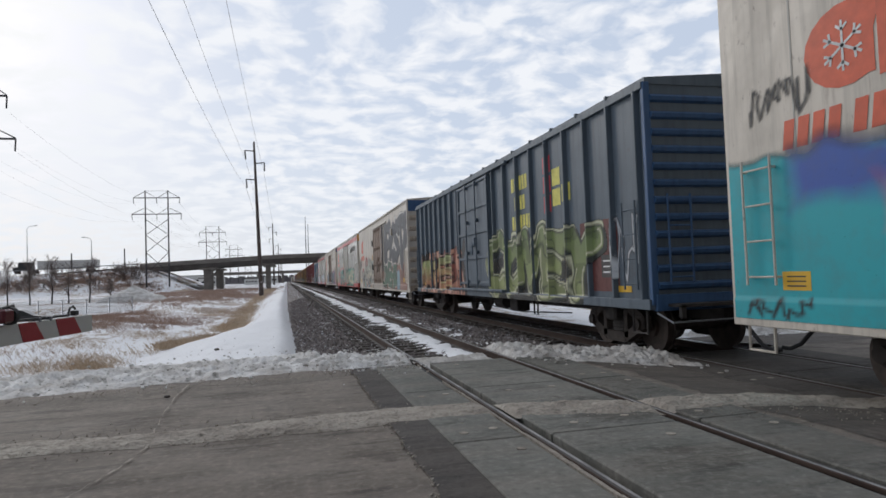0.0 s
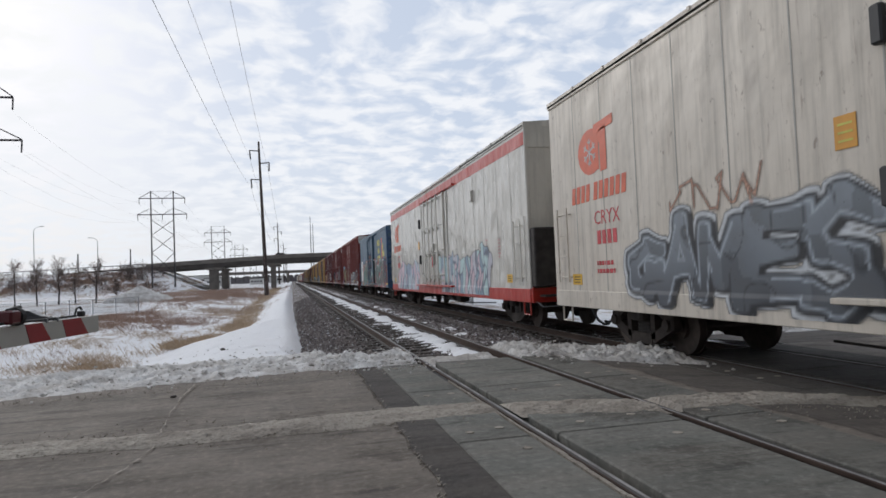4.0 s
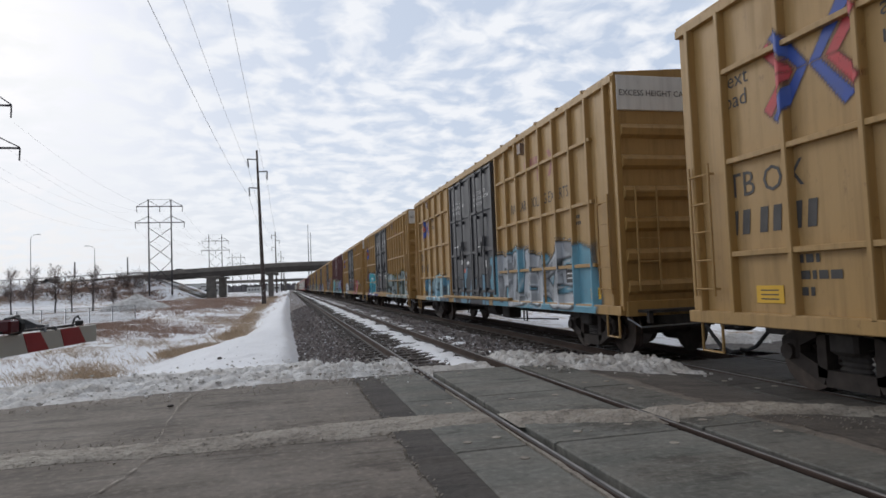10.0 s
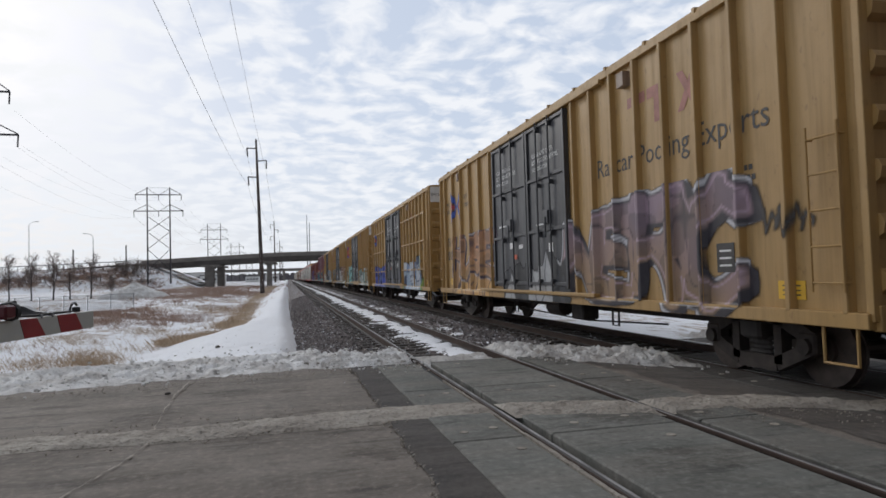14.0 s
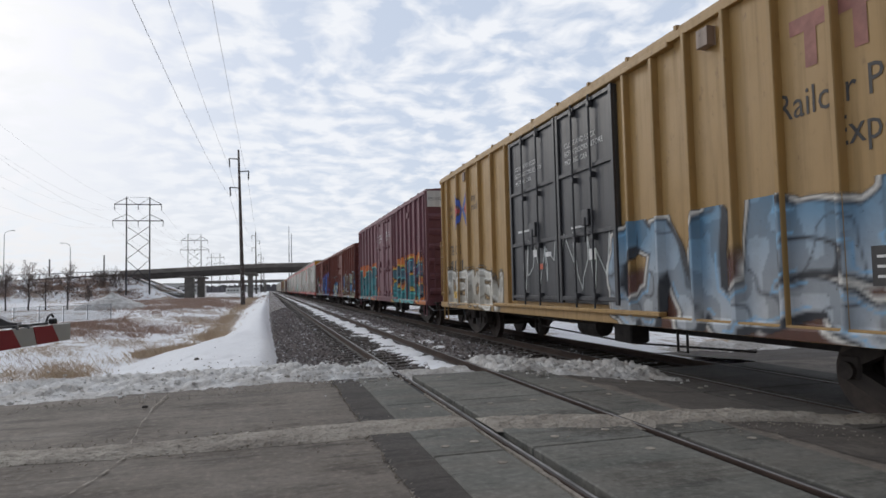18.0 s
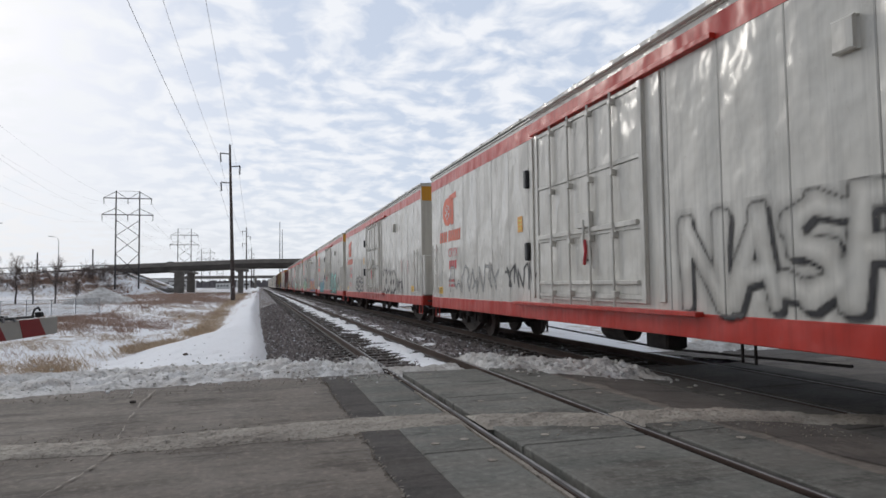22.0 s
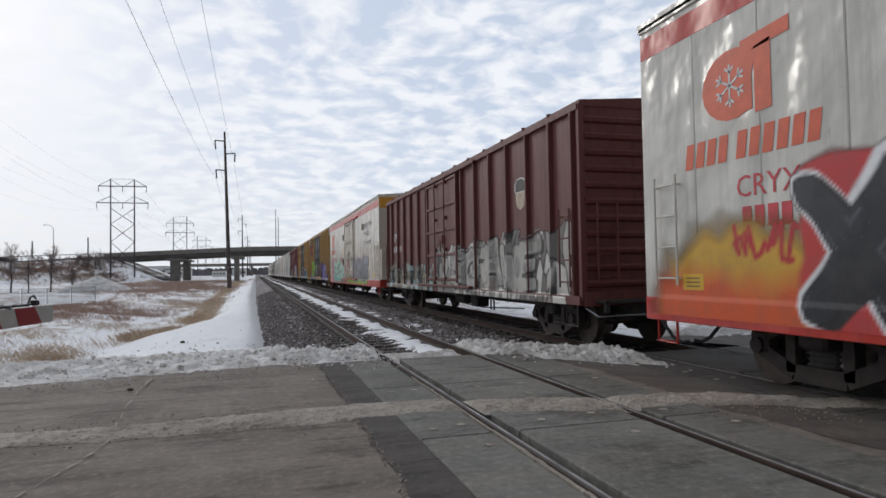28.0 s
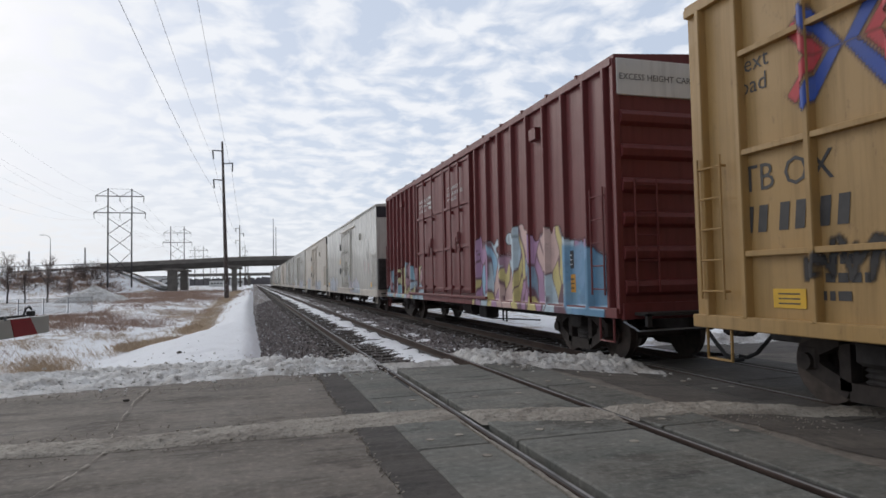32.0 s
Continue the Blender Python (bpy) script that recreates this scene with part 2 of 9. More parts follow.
def make_field():
    """Snow over dead grass: earth and stalks come through in streaks."""
    n = Nodes("snowy_field")
    w = n.world()
    thin = n.noise(n.world((0.10, 0.05, 0.4)), 1.4, 6, 0.68)
    fine = n.noise(n.world((1.2, 0.5, 1)), 2.2, 6, 0.7)
    mask = n.ramp(n.math("ADD", n.math("MULTIPLY", thin, 0.75), n.math("MULTIPLY", fine, 0.5)), 0.625, 0.72)
    earth = n.mix(n.ramp(n.noise(w, 0.35, 4), 0.35, 0.65), (0.30, 0.20, 0.135), (0.42, 0.31, 0.20))
    earth = n.mix(n.math("MULTIPLY", n.ramp(n.noise(w, 7, 4), 0.4, 0.8), 0.6), earth, (0.16, 0.10, 0.07))
    snow = n.mix(n.ramp(n.noise(w, 0.5, 5), 0.4, 0.8), (0.90, 0.905, 0.925), (0.78, 0.78, 0.80))
    n.bump(n.noise(w, 3.5, 6, 0.7), 0.45, 0.08)
    return n.set(n.mix(mask, snow, earth), 0.85, 0, 0.2)


def make_ballast():
    n = Nodes("ballast")
    w = n.world()
    c = n.voronoi(w, 16, "Color")
    sep = n.t.nodes.new("ShaderNodeSeparateColor")
    n.t.links.new(c, sep.inputs[0])
    d = n.voronoi(w, 16)
    col = n.mix(sep.outputs[0], (0.080, 0.068, 0.066), (0.28, 0.245, 0.235))
    col = n.mix(n.ramp(n.noise(w, 0.7, 5), 0.45, 0.75), col, (0.165, 0.13, 0.115))
    snow = n.ramp(n.math("ADD", n.noise(w, 9, 4, 0.7), n.math("MULTIPLY", n.noise(w, 0.9, 3), 0.6)), 0.87, 0.92)
    col = n.mix(snow, col, (0.72, 0.73, 0.76))
    n.bump(d, 0.9, 0.05)
    return n.set(col, 0.85, 0, 0.25)


def make_stone():
    n = Nodes("ballast_stone")
    g = n.t.nodes.new("ShaderNodeNewGeometry")
    r = g.outputs["Random Per Island"]
    col = n.mix(r, (0.09, 0.077, 0.074), (0.33, 0.29, 0.275))
    snow = n.ramp(n.noise(n.world(), 7, 3), 0.63, 0.67)
    col = n.mix(snow, col, (0.75, 0.76, 0.79))
    return n.set(col, 0.85, 0, 0.25)


def make_wood(name, a, b):
    n = Nodes(name)
    v = n.coords((0.4, 6, 6))
    col = n.mix(n.ramp(n.noise(v, 4, 6, 0.65), 0.3, 0.75), a, b)
    frost = n.ramp(n.noise(n.world(), 5, 5, 0.7), 0.60, 0.66)
    col = n.mix(frost, col, (0.74, 0.75, 0.78))
    n.bump(n.noise(v, 6, 5), 0.4, 0.01)
    return n.set(col, 0.9)


def make_rail():
    n = Nodes("worn_rail_steel")
    g = n.t.nodes.new("ShaderNodeNewGeometry")
    sep = n.t.nodes.new("ShaderNodeSeparateXYZ")
    n.t.links.new(g.outputs["Normal"], sep.inputs[0])
    top = n.ramp(sep.outputs[2], 0.85, 0.97)
    w = n.world((3, 0.5, 3))
    rusty = n.mix(n.ramp(n.noise(w, 3, 5), 0.3, 0.7), (0.040, 0.027, 0.022), (0.085, 0.058, 0.046))
    col = n.mix(top, rusty, n.mix(n.noise(w, 2, 4), (0.060, 0.055, 0.053), (0.125, 0.115, 0.11)))
    return n.set(col, n.math("SUBTRACT", 0.85, n.math("MULTIPLY", top, 0.15)), 0.0, 0.2)


def make_stalk(name, a, b):
    n = Nodes(name)
    g = n.t.nodes.new("ShaderNodeNewGeometry")
    col = n.mix(g.outputs["Random Per Island"], a, b)
    return n.set(col, 0.9, 0, 0.2)


def make_graffiti():
    n = Nodes("spray_paint")
    a = n.t.nodes.new("ShaderNodeAttribute")
    a.attribute_name = "spray"
    w = n.coords()
    col = n.mix(n.math("MULTIPLY", n.ramp(n.noise(w, 2.5, 6, 0.65), 0.45, 0.8), 0.35), a.outputs["Color"], (0.10, 0.09, 0.085))
    n.set(col, 0.5)
    clear = n.t.nodes.new("ShaderNodeBsdfTransparent")
    mx = n.t.nodes.new("ShaderNodeMixShader")
    worn = n.math("MULTIPLY", a.outputs["Alpha"], n.ramp(n.noise(w, 11, 5, 0.7), 0.20, 0.36))
    n.t.links.new(worn, mx.inputs[0])
    n.t.links.new(clear.outputs[0], mx.inputs[1])
    n.t.links.new(n.b.outputs[0], mx.inputs[2])
    n.t.links.new(mx.outputs[0], n.out.inputs[0])
    return n.m


M = {}
M["asphalt"] = make_asphalt("worn_asphalt", (0.138, 0.117, 0.099), (0.222, 0.190, 0.160), 0.45)
M["asphalt_dark"] = make_asphalt("patch_asphalt", (0.048, 0.042, 0.039), (0.085, 0.074, 0.067), 0.16)
M["concrete"] = make_asphalt("panel_concrete", (0.122, 0.122, 0.108), (0.212, 0.210, 0.188), 0.35)
M["concrete_mid"] = make_asphalt("stained_panel_concrete", (0.092, 0.090, 0.079), (0.170, 0.165, 0.146), 0.3)
# darker brown paving and concrete for the ground at the second track
M["asphalt_damp"] = make_asphalt("dark_brown_asphalt", (0.074, 0.064, 0.056), (0.132, 0.114, 0.098), 0.25)
M["concrete_damp"] = make_asphalt("dark_panel_concrete", (0.052, 0.047, 0.042), (0.10, 0.09, 0.08), 0.15)
M["snow"] = make_snow("clean_snow", (0.92, 0.92, 0.935), (0.70, 0.69, 0.70), 0.15)
M["dirty_snow"] = make_snow("dirty_snow", (0.83, 0.815, 0.795), (0.46, 0.42, 0.38), 0.56, 16.0)
M["slush"] = make_snow("sanded_slush", (0.44, 0.395, 0.335), (0.25, 0.215, 0.18), 0.68, 24.0)
M["grey_snow"] = make_snow("grey_broken_snow", (0.72, 0.70, 0.67), (0.38, 0.345, 0.31), 0.72, 18.0)
M["field"] = make_field()
M["ballast"] = make_ballast()
M["stone"] = make_stone()
M["tie"] = make_wood("tarred_tie_wood", (0.035, 0.028, 0.024), (0.085, 0.07, 0.06))
M["pole"] = make_wood("pole_wood", (0.06, 0.045, 0.04), (0.11, 0.085, 0.075))
M["rail"] = make_rail()
M["polished"] = plain("polished_rail_head", (0.30, 0.29, 0.285), 0.58, 0.4, 0.5, 2.5)
M["tan_grass"] = make_stalk("tan_grass", (0.62, 0.50, 0.37), (0.46, 0.35, 0.25))
M["russet_grass"] = make_stalk("russet_weeds", (0.50, 0.37, 0.30), (0.34, 0.235, 0.19))
M["fine_twig"] = make_stalk("fine_bare_twig", (0.20, 0.165, 0.15), (0.12, 0.095, 0.09))
M["twig"] = make_stalk("bare_twig", (0.085, 0.065, 0.06), (0.05, 0.04, 0.038))
M["spray"] = make_graffiti()
M["steel"] = plain("galvanised_steel", (0.26, 0.27, 0.29), 0.55, 0.5)
M["dark_steel"] = plain("weathered_steel", (0.075, 0.07, 0.075), 0.6, 0.4)
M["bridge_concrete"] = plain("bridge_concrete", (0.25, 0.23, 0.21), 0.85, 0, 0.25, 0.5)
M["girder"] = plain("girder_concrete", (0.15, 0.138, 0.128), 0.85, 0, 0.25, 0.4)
M["running_gear"] = plain("grimy_running_gear", (0.042, 0.036, 0.033), 0.75, 0.2, 0.45, 5.0)
M["truck_brown"] = plain("rusty_cast_steel", (0.046, 0.036, 0.031), 0.8, 0.2, 0.4, 6.0)
M["wheel"] = plain("wheel_steel", (0.085, 0.066, 0.056), 0.6, 0.5, 0.35, 6.0)
M["rubber"] = plain("black_rubber", (0.02, 0.02, 0.021), 0.7)
M["gate_white"] = plain("dull_white_board", (0.47, 0.47, 0.44), 0.5, 0, 0.12)
M["white"] = plain("white_paint", (0.72, 0.72, 0.70), 0.5, 0, 0.12)
M["red"] = plain("signal_red", (0.30, 0.02, 0.026), 0.45, 0, 0.18)
M["lens"] = plain("red_lens", (0.10, 0.012, 0.018), 0.25, 0, 0.1)
M["yellow"] = plain("reflector_yellow", (0.72, 0.42, 0.03), 0.45, 0, 0.1)
M["black"] = plain("black_paint", (0.022, 0.023, 0.026), 0.5, 0, 0.3)
M["wire"] = plain("wire", (0.10, 0.10, 0.11), 0.6, 0.3)

# ---- mesh helpers ----
class Shape:
    """Collects boxes, tubes and sheets into one mesh."""

    def __init__(self):
        self.v, self.f = [], []

    def box(self, x0, x1, y0, y1, z0, z1, bev=0.0):
        if bev:
            b, o = bev, len(self.v)
            pts = []
            for z, i in ((z0, b), (z0 + b, 0), (z1 - b, 0), (z1, b)):
                for x, y in ((x0 + i + b, y0 + i), (x1 - i - b, y0 + i), (x1 - i, y0 + i + b), (x1 - i, y1 - i - b),
                             (x1 - i - b, y1 - i), (x0 + i + b, y1 - i), (x0 + i, y1 - i - b), (x0 + i, y0 + i + b)):
                    pts.append((x, y, z))
            self.v += pts
            for r in range(3):
                for k in range(8):
                    a, c = o + r * 8 + k, o + r * 8 + (k + 1) % 8
                    self.f.append((a, c, c + 8, a + 8))
            self.f.append(tuple(o + k for k in range(7, -1, -1)))
            self.f.append(tuple(o + 24 + k for k in range(8)))
            return self
        o = len(self.v)
        self.v += [(x, y, z) for z in (z0, z1) for y in (y0, y1) for x in (x0, x1)]
        self.f += [tuple(o + k for k in q) for q in ((0, 2, 3, 1), (4, 5, 7, 6), (0, 1, 5, 4), (1, 3, 7, 5), (3, 2, 6, 7), (2, 0, 4, 6))]
        return self

    def tube(self, p, q, r, n=6, r2=None):
        p, q = Vector(p), Vector(q)
        w = (q - p).normalized()
        a = w.orthogonal().normalized()
        b = w.cross(a)
        o = len(self.v)
        for c, rad in ((p, r), (q, r if r2 is None else r2)):
            for k in range(n):
                t = 2 * math.pi * k / n
                self.v.append(tuple(c + (a * math.cos(t) + b * math.sin(t)) * rad))
        for k in range(n):
            self.f.append((o + k, o + (k + 1) % n, o + n + (k + 1) % n, o + n + k))
        self.f.append(tuple(o + k for k in range(n - 1, -1, -1)))
        self.f.append(tuple(o + n + k for k in range(n)))
        return self

    def path(self, pts, r, n=6):
        """One unbroken tube through the points."""
        ps = [Vector(q) for q in pts]
        o, a = len(self.v), None
        for k, c in enumerate(ps):
            w = (ps[min(k + 1, len(ps) - 1)] - ps[max(k - 1, 0)]).normalized()
            a = w.orthogonal().normalized() if a is None else (a - w * a.dot(w)).normalized()
            b = w.cross(a)
            for j in range(n):
                t = 2 * math.pi * j / n
                self.v.append(tuple(c + (a * math.cos(t) + b * math.sin(t)) * r))
        for k in range(len(ps) - 1):
            i = o + k * n
            for j in range(n):
                self.f.append((i + j, i + (j + 1) % n, i + n + (j + 1) % n, i + n + j))
        self.f.append(tuple(o + j for j in range(n - 1, -1, -1)))
        self.f.append(tuple(o + (len(ps) - 1) * n + j for j in range(n)))
        return self

    def prism(self, outline, y0, y1):
        """An outline in x, z drawn out along y."""
        o, k = len(self.v), len(outline)
        self.v += [(x, y0, z) for x, z in outline] + [(x, y1, z) for x, z in outline]
        for i in range(k):
            j = (i + 1) % k
            self.f.append((o + i, o + j, o + k + j, o + k + i))
        self.f.append(tuple(o + i for i in range(k - 1, -1, -1)))
        self.f.append(tuple(o + k + i for i in range(k)))
        return self

    def grid(self, xs, ys, zf):
        o, nx = len(self.v), len(xs)
        for y in ys:
            for x in xs:
                self.v.append((x, y, zf(x, y)))
        for j in range(len(ys) - 1):
            for i in range(nx - 1):
                a = o + j * nx + i
                self.f.append((a, a + 1, a + 1 + nx, a + nx))
        return self

    def mesh(self, name, smooth=False):
        me = bpy.data.meshes.new(name)
        me.from_pydata(self.v, [], self.f)
        if smooth:
            me.polygons.foreach_set("use_smooth", [True] * len(me.polygons))
        me.materials.append(None)
        return me


def solid(name, shape, material, parent=None, label="", at=None, smooth=False):
    """One mesh object; the material sits on the object, so that meshes can be shared."""
    me = shape.mesh(name, smooth) if isinstance(shape, Shape) else shape
    ob = new(name, me)
    ob.material_slots[0].link = "OBJECT"
    ob.material_slots[0].material = M[material] if isinstance(material, str) else material
    if parent:
        ob.parent = parent
    if at is not None:
        ob.matrix_basis = at if isinstance(at, Matrix) else Matrix.Translation(at)
    if label:
        ob["label"] = label
    return ob


part = solid


def thing(name, label, category, group="", at=(0, 0, 0)):
    ob = new(name)
    ob.empty_display_size = 0.2
    ob.matrix_basis = at if isinstance(at, Matrix) else Matrix.Translation(at)
    return tagged(ob, label, category, group)


def nz(x, y, s=1.0, seed=0.0):
    return noise.noise(Vector((x * s + seed, y * s - seed, seed * 0.7)))


def smooth(a, b, x):
    t = min(1, max(0, (x - a) / (b - a)))
    return t * t * (3 - 2 * t)


def steps(a, b, first, grow=1.0, top=1e9):
    out, s = [a], first
    while out[-1] < b:
        out.append(min(b, out[-1] + s))
        s = min(top, s * grow)
    return out


# ---- ground ----
TRACK_A, TRACK_B, RAIL_B = 2.82, 7.31, -0.13     # centre lines; the second track lies a little lower
HW_Y, HW_X = 205.0, -41.0                        # front crest of the highway fill and its abutment


def fill_height(x, y):
    """The snow-covered highway fill and its abutment slope."""
    crest = 5.75 + max(-3.0, (x - HW_X) * 0.03)
    a = min(1.0, max(0.0, (y - (HW_Y - 24)) / 22))
    b = min(1.0, max(0.0, (HW_X + 15 - x) / 15))
    far = min(1.0, max(0.0, (262 - y) / 22))
    if x > 0:
        return 11.0 * min(a, far, min(1.0, max(0.0, (x - 47) / 15)))
    return (crest + 1.2) * min(a, b, far)


def ground_z(x, y):
    road = -0.30
    if x > 9.4:
        z = -0.55 - 0.25 * smooth(9.4, 14, x)
    elif x > 0.3:
        z = -0.80
    else:
        z = -0.80 - 0.24 * smooth(-0.4, -3.2, x) + 0.45 * smooth(-4.5, -11, x)
    far = smooth(10.2, 15.0, y)
    z = road + (z - road) * far
    if y > 16 and (x < -3 or x > 12):
        z += 0.09 * nz(x, y, 0.25) + 0.05 * nz(x, y, 1.1, 3)
    if x < -10 and 44 < y < 76:
        z -= 1.0 * smooth(-11, -15, x) * smooth(46, 53, y) * (1 - smooth(64, 74, y))
    if y > 150 and (x < -20 or x > 45):
        h = fill_height(x, y)
        z += h + (0.35 * nz(x, y, 0.3, 9) if h > 0.3 else 0)
    return z


xs = [-2500, -1200, -600, -350] + steps(-230, -60, 6, 0.97) + steps(-60, -22, 1.6)[1:] + steps(-22, 14, 0.6)[1:] + steps(14, 60, 2, 1.15)[1:] + [120, 300, 700, 1500, 2500]
ys = [-900, -300, -100, -40, -15] + steps(-8, 10, 3) + steps(10, 34, 0.6)[1:] + steps(34, 150, 0.9, 1.03)[1:] + steps(150, 270, 3)[1:] + [320, 420, 600, 1000, 1800, 3000]
ground = tagged(solid("ground", Shape().grid(sorted(set(xs)), sorted(set(ys)), ground_z), "field", smooth=True),
                "flat winter ground, thin snow over dead brown grass", "ground", kind="structure")


def road_z(x):
    return -0.14 * smooth(4.2, 6.2, x)


def under_panels(x):
    return 1.31 < x < 4.31 or 5.80 < x < 8.80


rxs = [-400, -150] + steps(-60, -10, 5) + steps(-10, 14, 0.5)[1:] + steps(14, 60, 4)[1:] + [150, 400]
road_shape = Shape()
rxs = sorted(set(rxs) | {1.30, 1.32, 4.30, 4.32, 5.79, 5.81, 8.79, 8.81})
road_shape.grid(rxs, [-9.0, -6, -3, 0, 2, 4, 6, 8, 9.3, 10.0 + 0.45], lambda x, y: -0.45 if under_panels(x) else road_z(x) - 0.004 * abs(y - 3))
road = tagged(solid("road", road_shape, "asphalt"), "worn grey asphalt road with dried salt, crossing the tracks", "road", kind="structure")

# crossing: dark patch strip beside the panels, concrete panels between the rails
crossing = thing("level_crossing", "concrete panel level crossing with sanded, salt-stained slabs between the rails", "level crossing")
patch = Shape()
py = steps(-8.6, 10.1, 0.22)
pv = [(0.925 + 0.05 * nz(0, y, 1.7) + 0.035 * nz(3, y, 6.0), 1.30 + 0.012 * nz(7, y, 3), y) for y in py]
for a, b, y in pv:
    patch.v += [(a, y, 0.006), (b, y, 0.006)]
patch.f = [(2 * i, 2 * i + 1, 2 * i + 3, 2 * i + 2) for i in range(len(pv) - 1)]
part("asphalt_patch", patch, "asphalt_dark", crossing, "dark newer asphalt strip with a ragged edge")
crumbs = Shape()
rc = random.Random(3)
for i in range(len(pv) - 1):
    for k in range(9):
        x, y, s = pv[i][0] + rc.gauss(0, 0.018), pv[i][2] + rc.random() * 0.22, rc.uniform(0.003, 0.013)
        crumbs.tube((x - s, y - s * rc.uniform(-1, 2), s * 0.2), (x + s, y + s * rc.uniform(0, 2), s * 0.3), s * 0.55, 5)
tagged(part("grit", crumbs, "slush", crossing, "pale frozen grit along the patch edge"), kind="stuff")
def on_road(x, y):
    """Height of the paving between its half-metre lines."""
    k = math.floor(x * 2) / 2
    return road_z(k) + (road_z(k + 0.5) - road_z(k)) * (x - k) * 2 - 0.004 * max(1.0, abs(y - 3)) + 0.005


# darker strip of paving with a ragged left edge, up to the second track
darker = Shape()
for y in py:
    darker.v += [(x, y, on_road(x, y)) for x in (min(4.95, max(4.34, 4.62 + 0.30 * nz(2, y, 0.7) + 0.16 * nz(4, y, 2.5) + 0.06 * nz(6, y, 8))), 5.0, 5.2, 5.4, 5.5, 5.79)]
darker.f = [(6 * i + k, 6 * i + k + 1, 6 * i + k + 7, 6 * i + k + 6) for i in range(len(py) - 1) for k in range(5)]
part("asphalt_patch", darker, "asphalt_damp", crossing, "darker asphalt between the two tracks")
PANELS = [(1.31, 1.95, 0), (2.20, 3.435, 0), (3.665, 4.32, 0), (5.80, 6.44, RAIL_B), (6.69, 7.925, RAIL_B), (8.16, 8.80, RAIL_B)]
for x0, x1, z in PANELS:
    sh = Shape().box(x0, x1, 0.012, 2.428, -0.25, 0.008, 0.012)
    me = sh.mesh("panel")
    for k in range(8):
        y = -9.4 + k * 2.44
        # the second track's panels take the darkest concrete
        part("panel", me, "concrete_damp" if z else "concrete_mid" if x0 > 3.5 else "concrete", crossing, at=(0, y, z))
plug = Shape().tube((0, 0, 0), (0, 0, 0.012), 0.042, 10).mesh("lifting_plug")
rp = random.Random(11)
for x0, x1, z in PANELS[:4]:
    for k in range(8):
        for fx in (0.28, 0.74):
            for fy in (0.32, 2.1):
                if rp.random() < 0.75:
                    part("lifting_plug", plug, "slush", crossing, at=(x0 + (x1 - x0) * fx, -9.4 + k * 2.44 + fy + rp.uniform(-.06, .06), z + 0.001))
filler = plain("flangeway_rubber", (0.022, 0.021, 0.021), 0.8)
for c, z in ((TRACK_A, 0.0), (TRACK_B, RAIL_B)):
    for s in (-0.7535, 0.7535):
        for a, b in ((-0.135, -0.045), (0.045, 0.135)):
            low = 0.13 if a * s < 0 else 0.022
            part("flangeway", Shape().box(c + s + a, c + s + b, -9.4, 10.1, z - 0.25, z - low), filler, crossing)

ri = random.Random(21)
for c, z, sides in ((TRACK_A - 0.7535, 0.0, (-0.085,)),):
    for off in sides:
        ice = Shape()
        y = -8.8
        while y < 10.0:
            ln = ri.uniform(0.05, 0.3)
            w = 0.007 + 0.012 * max(0, nz(off * 50, y, 0.9, 2) + 0.35)
            x = c + off + ri.uniform(-0.006, 0.006)
            if nz(off * 80 + c, y, 0.55, 5) > (-0.2 if c < TRACK_A else 0.15):
                ice.box(x - w, x + w, y, y + ln, z - 0.03, z + 0.009)
            y += ln * 0.93
        tagged(part("flangeway_ice", ice, "slush", crossing, "pale packed ice beside the rail"), kind="stuff")

# ---- tracks ----
RAILP = [(-0.07, -0.17), (0.07, -0.17), (0.07, -0.155), (0.012, -0.135), (0.010, -0.045), (0.037, -0.032), (0.037, -0.006), (0.027, 0.0),
         (-0.027, 0.0), (-0.037, -0.006), (-0.037, -0.032), (-0.010, -0.045), (-0.012, -0.135), (-0.07, -0.155)]
rail_me = Shape().prism(RAILP, -40, 1400).mesh("rail")
band_me = Shape().box(-0.013, 0.013, -40, 1400, -0.002, 0.0012).mesh("running_band")
tie_me = Shape().box(-1.28, 1.28, -0.115, 0.115, -0.36, -0.165, 0.012).mesh("tie")
plate_me = Shape().box(-0.17, 0.17, -0.09, 0.09, -0.168, -0.145).mesh("tie_plate")


def railway(cx, z, label, own):
    tr = thing("railway_track", label, "railway track", "tracks", at=(cx, 0, z))
    for s in (-0.7535, 0.7535):
        ra = part("rail", rail_me, "rail", tr, at=(s, 0, 0))
        part("running_band", band_me, "polished", ra, "narrow polished running band", at=(-0.013 if s > 0 else 0.013, 0, 0))
    rnd = random.Random(int(cx * 10))
    y, k = 10.45, 0
    rest = Shape()
    while y < 330:
        if k < own:
            part("tie", tie_me, "tie", tr, at=pose(rnd.uniform(-.04, .04), y, rnd.uniform(-.012, .008), 0, 0, rnd.uniform(-1, 1)))
            for s in (-0.7535, 0.7535):
                if k < 45:
                    part("tie_plate", plate_me, "rail", tr, at=(s, y, 0))
        else:
            rest.box(-1.28, 1.28, y - 0.115, y + 0.115, -0.36, -0.165)
        y, k = y + 0.51, k + 1
    tagged(part("far_ties", rest, "tie", tr), kind="stuff")
    return tr


railway(TRACK_A, 0.0, "empty railway track, rusty rails with polished heads on snowy wooden ties", 120)
railway(TRACK_B, RAIL_B, "railway track under the moving train, snowy ties in dark ballast", 60)


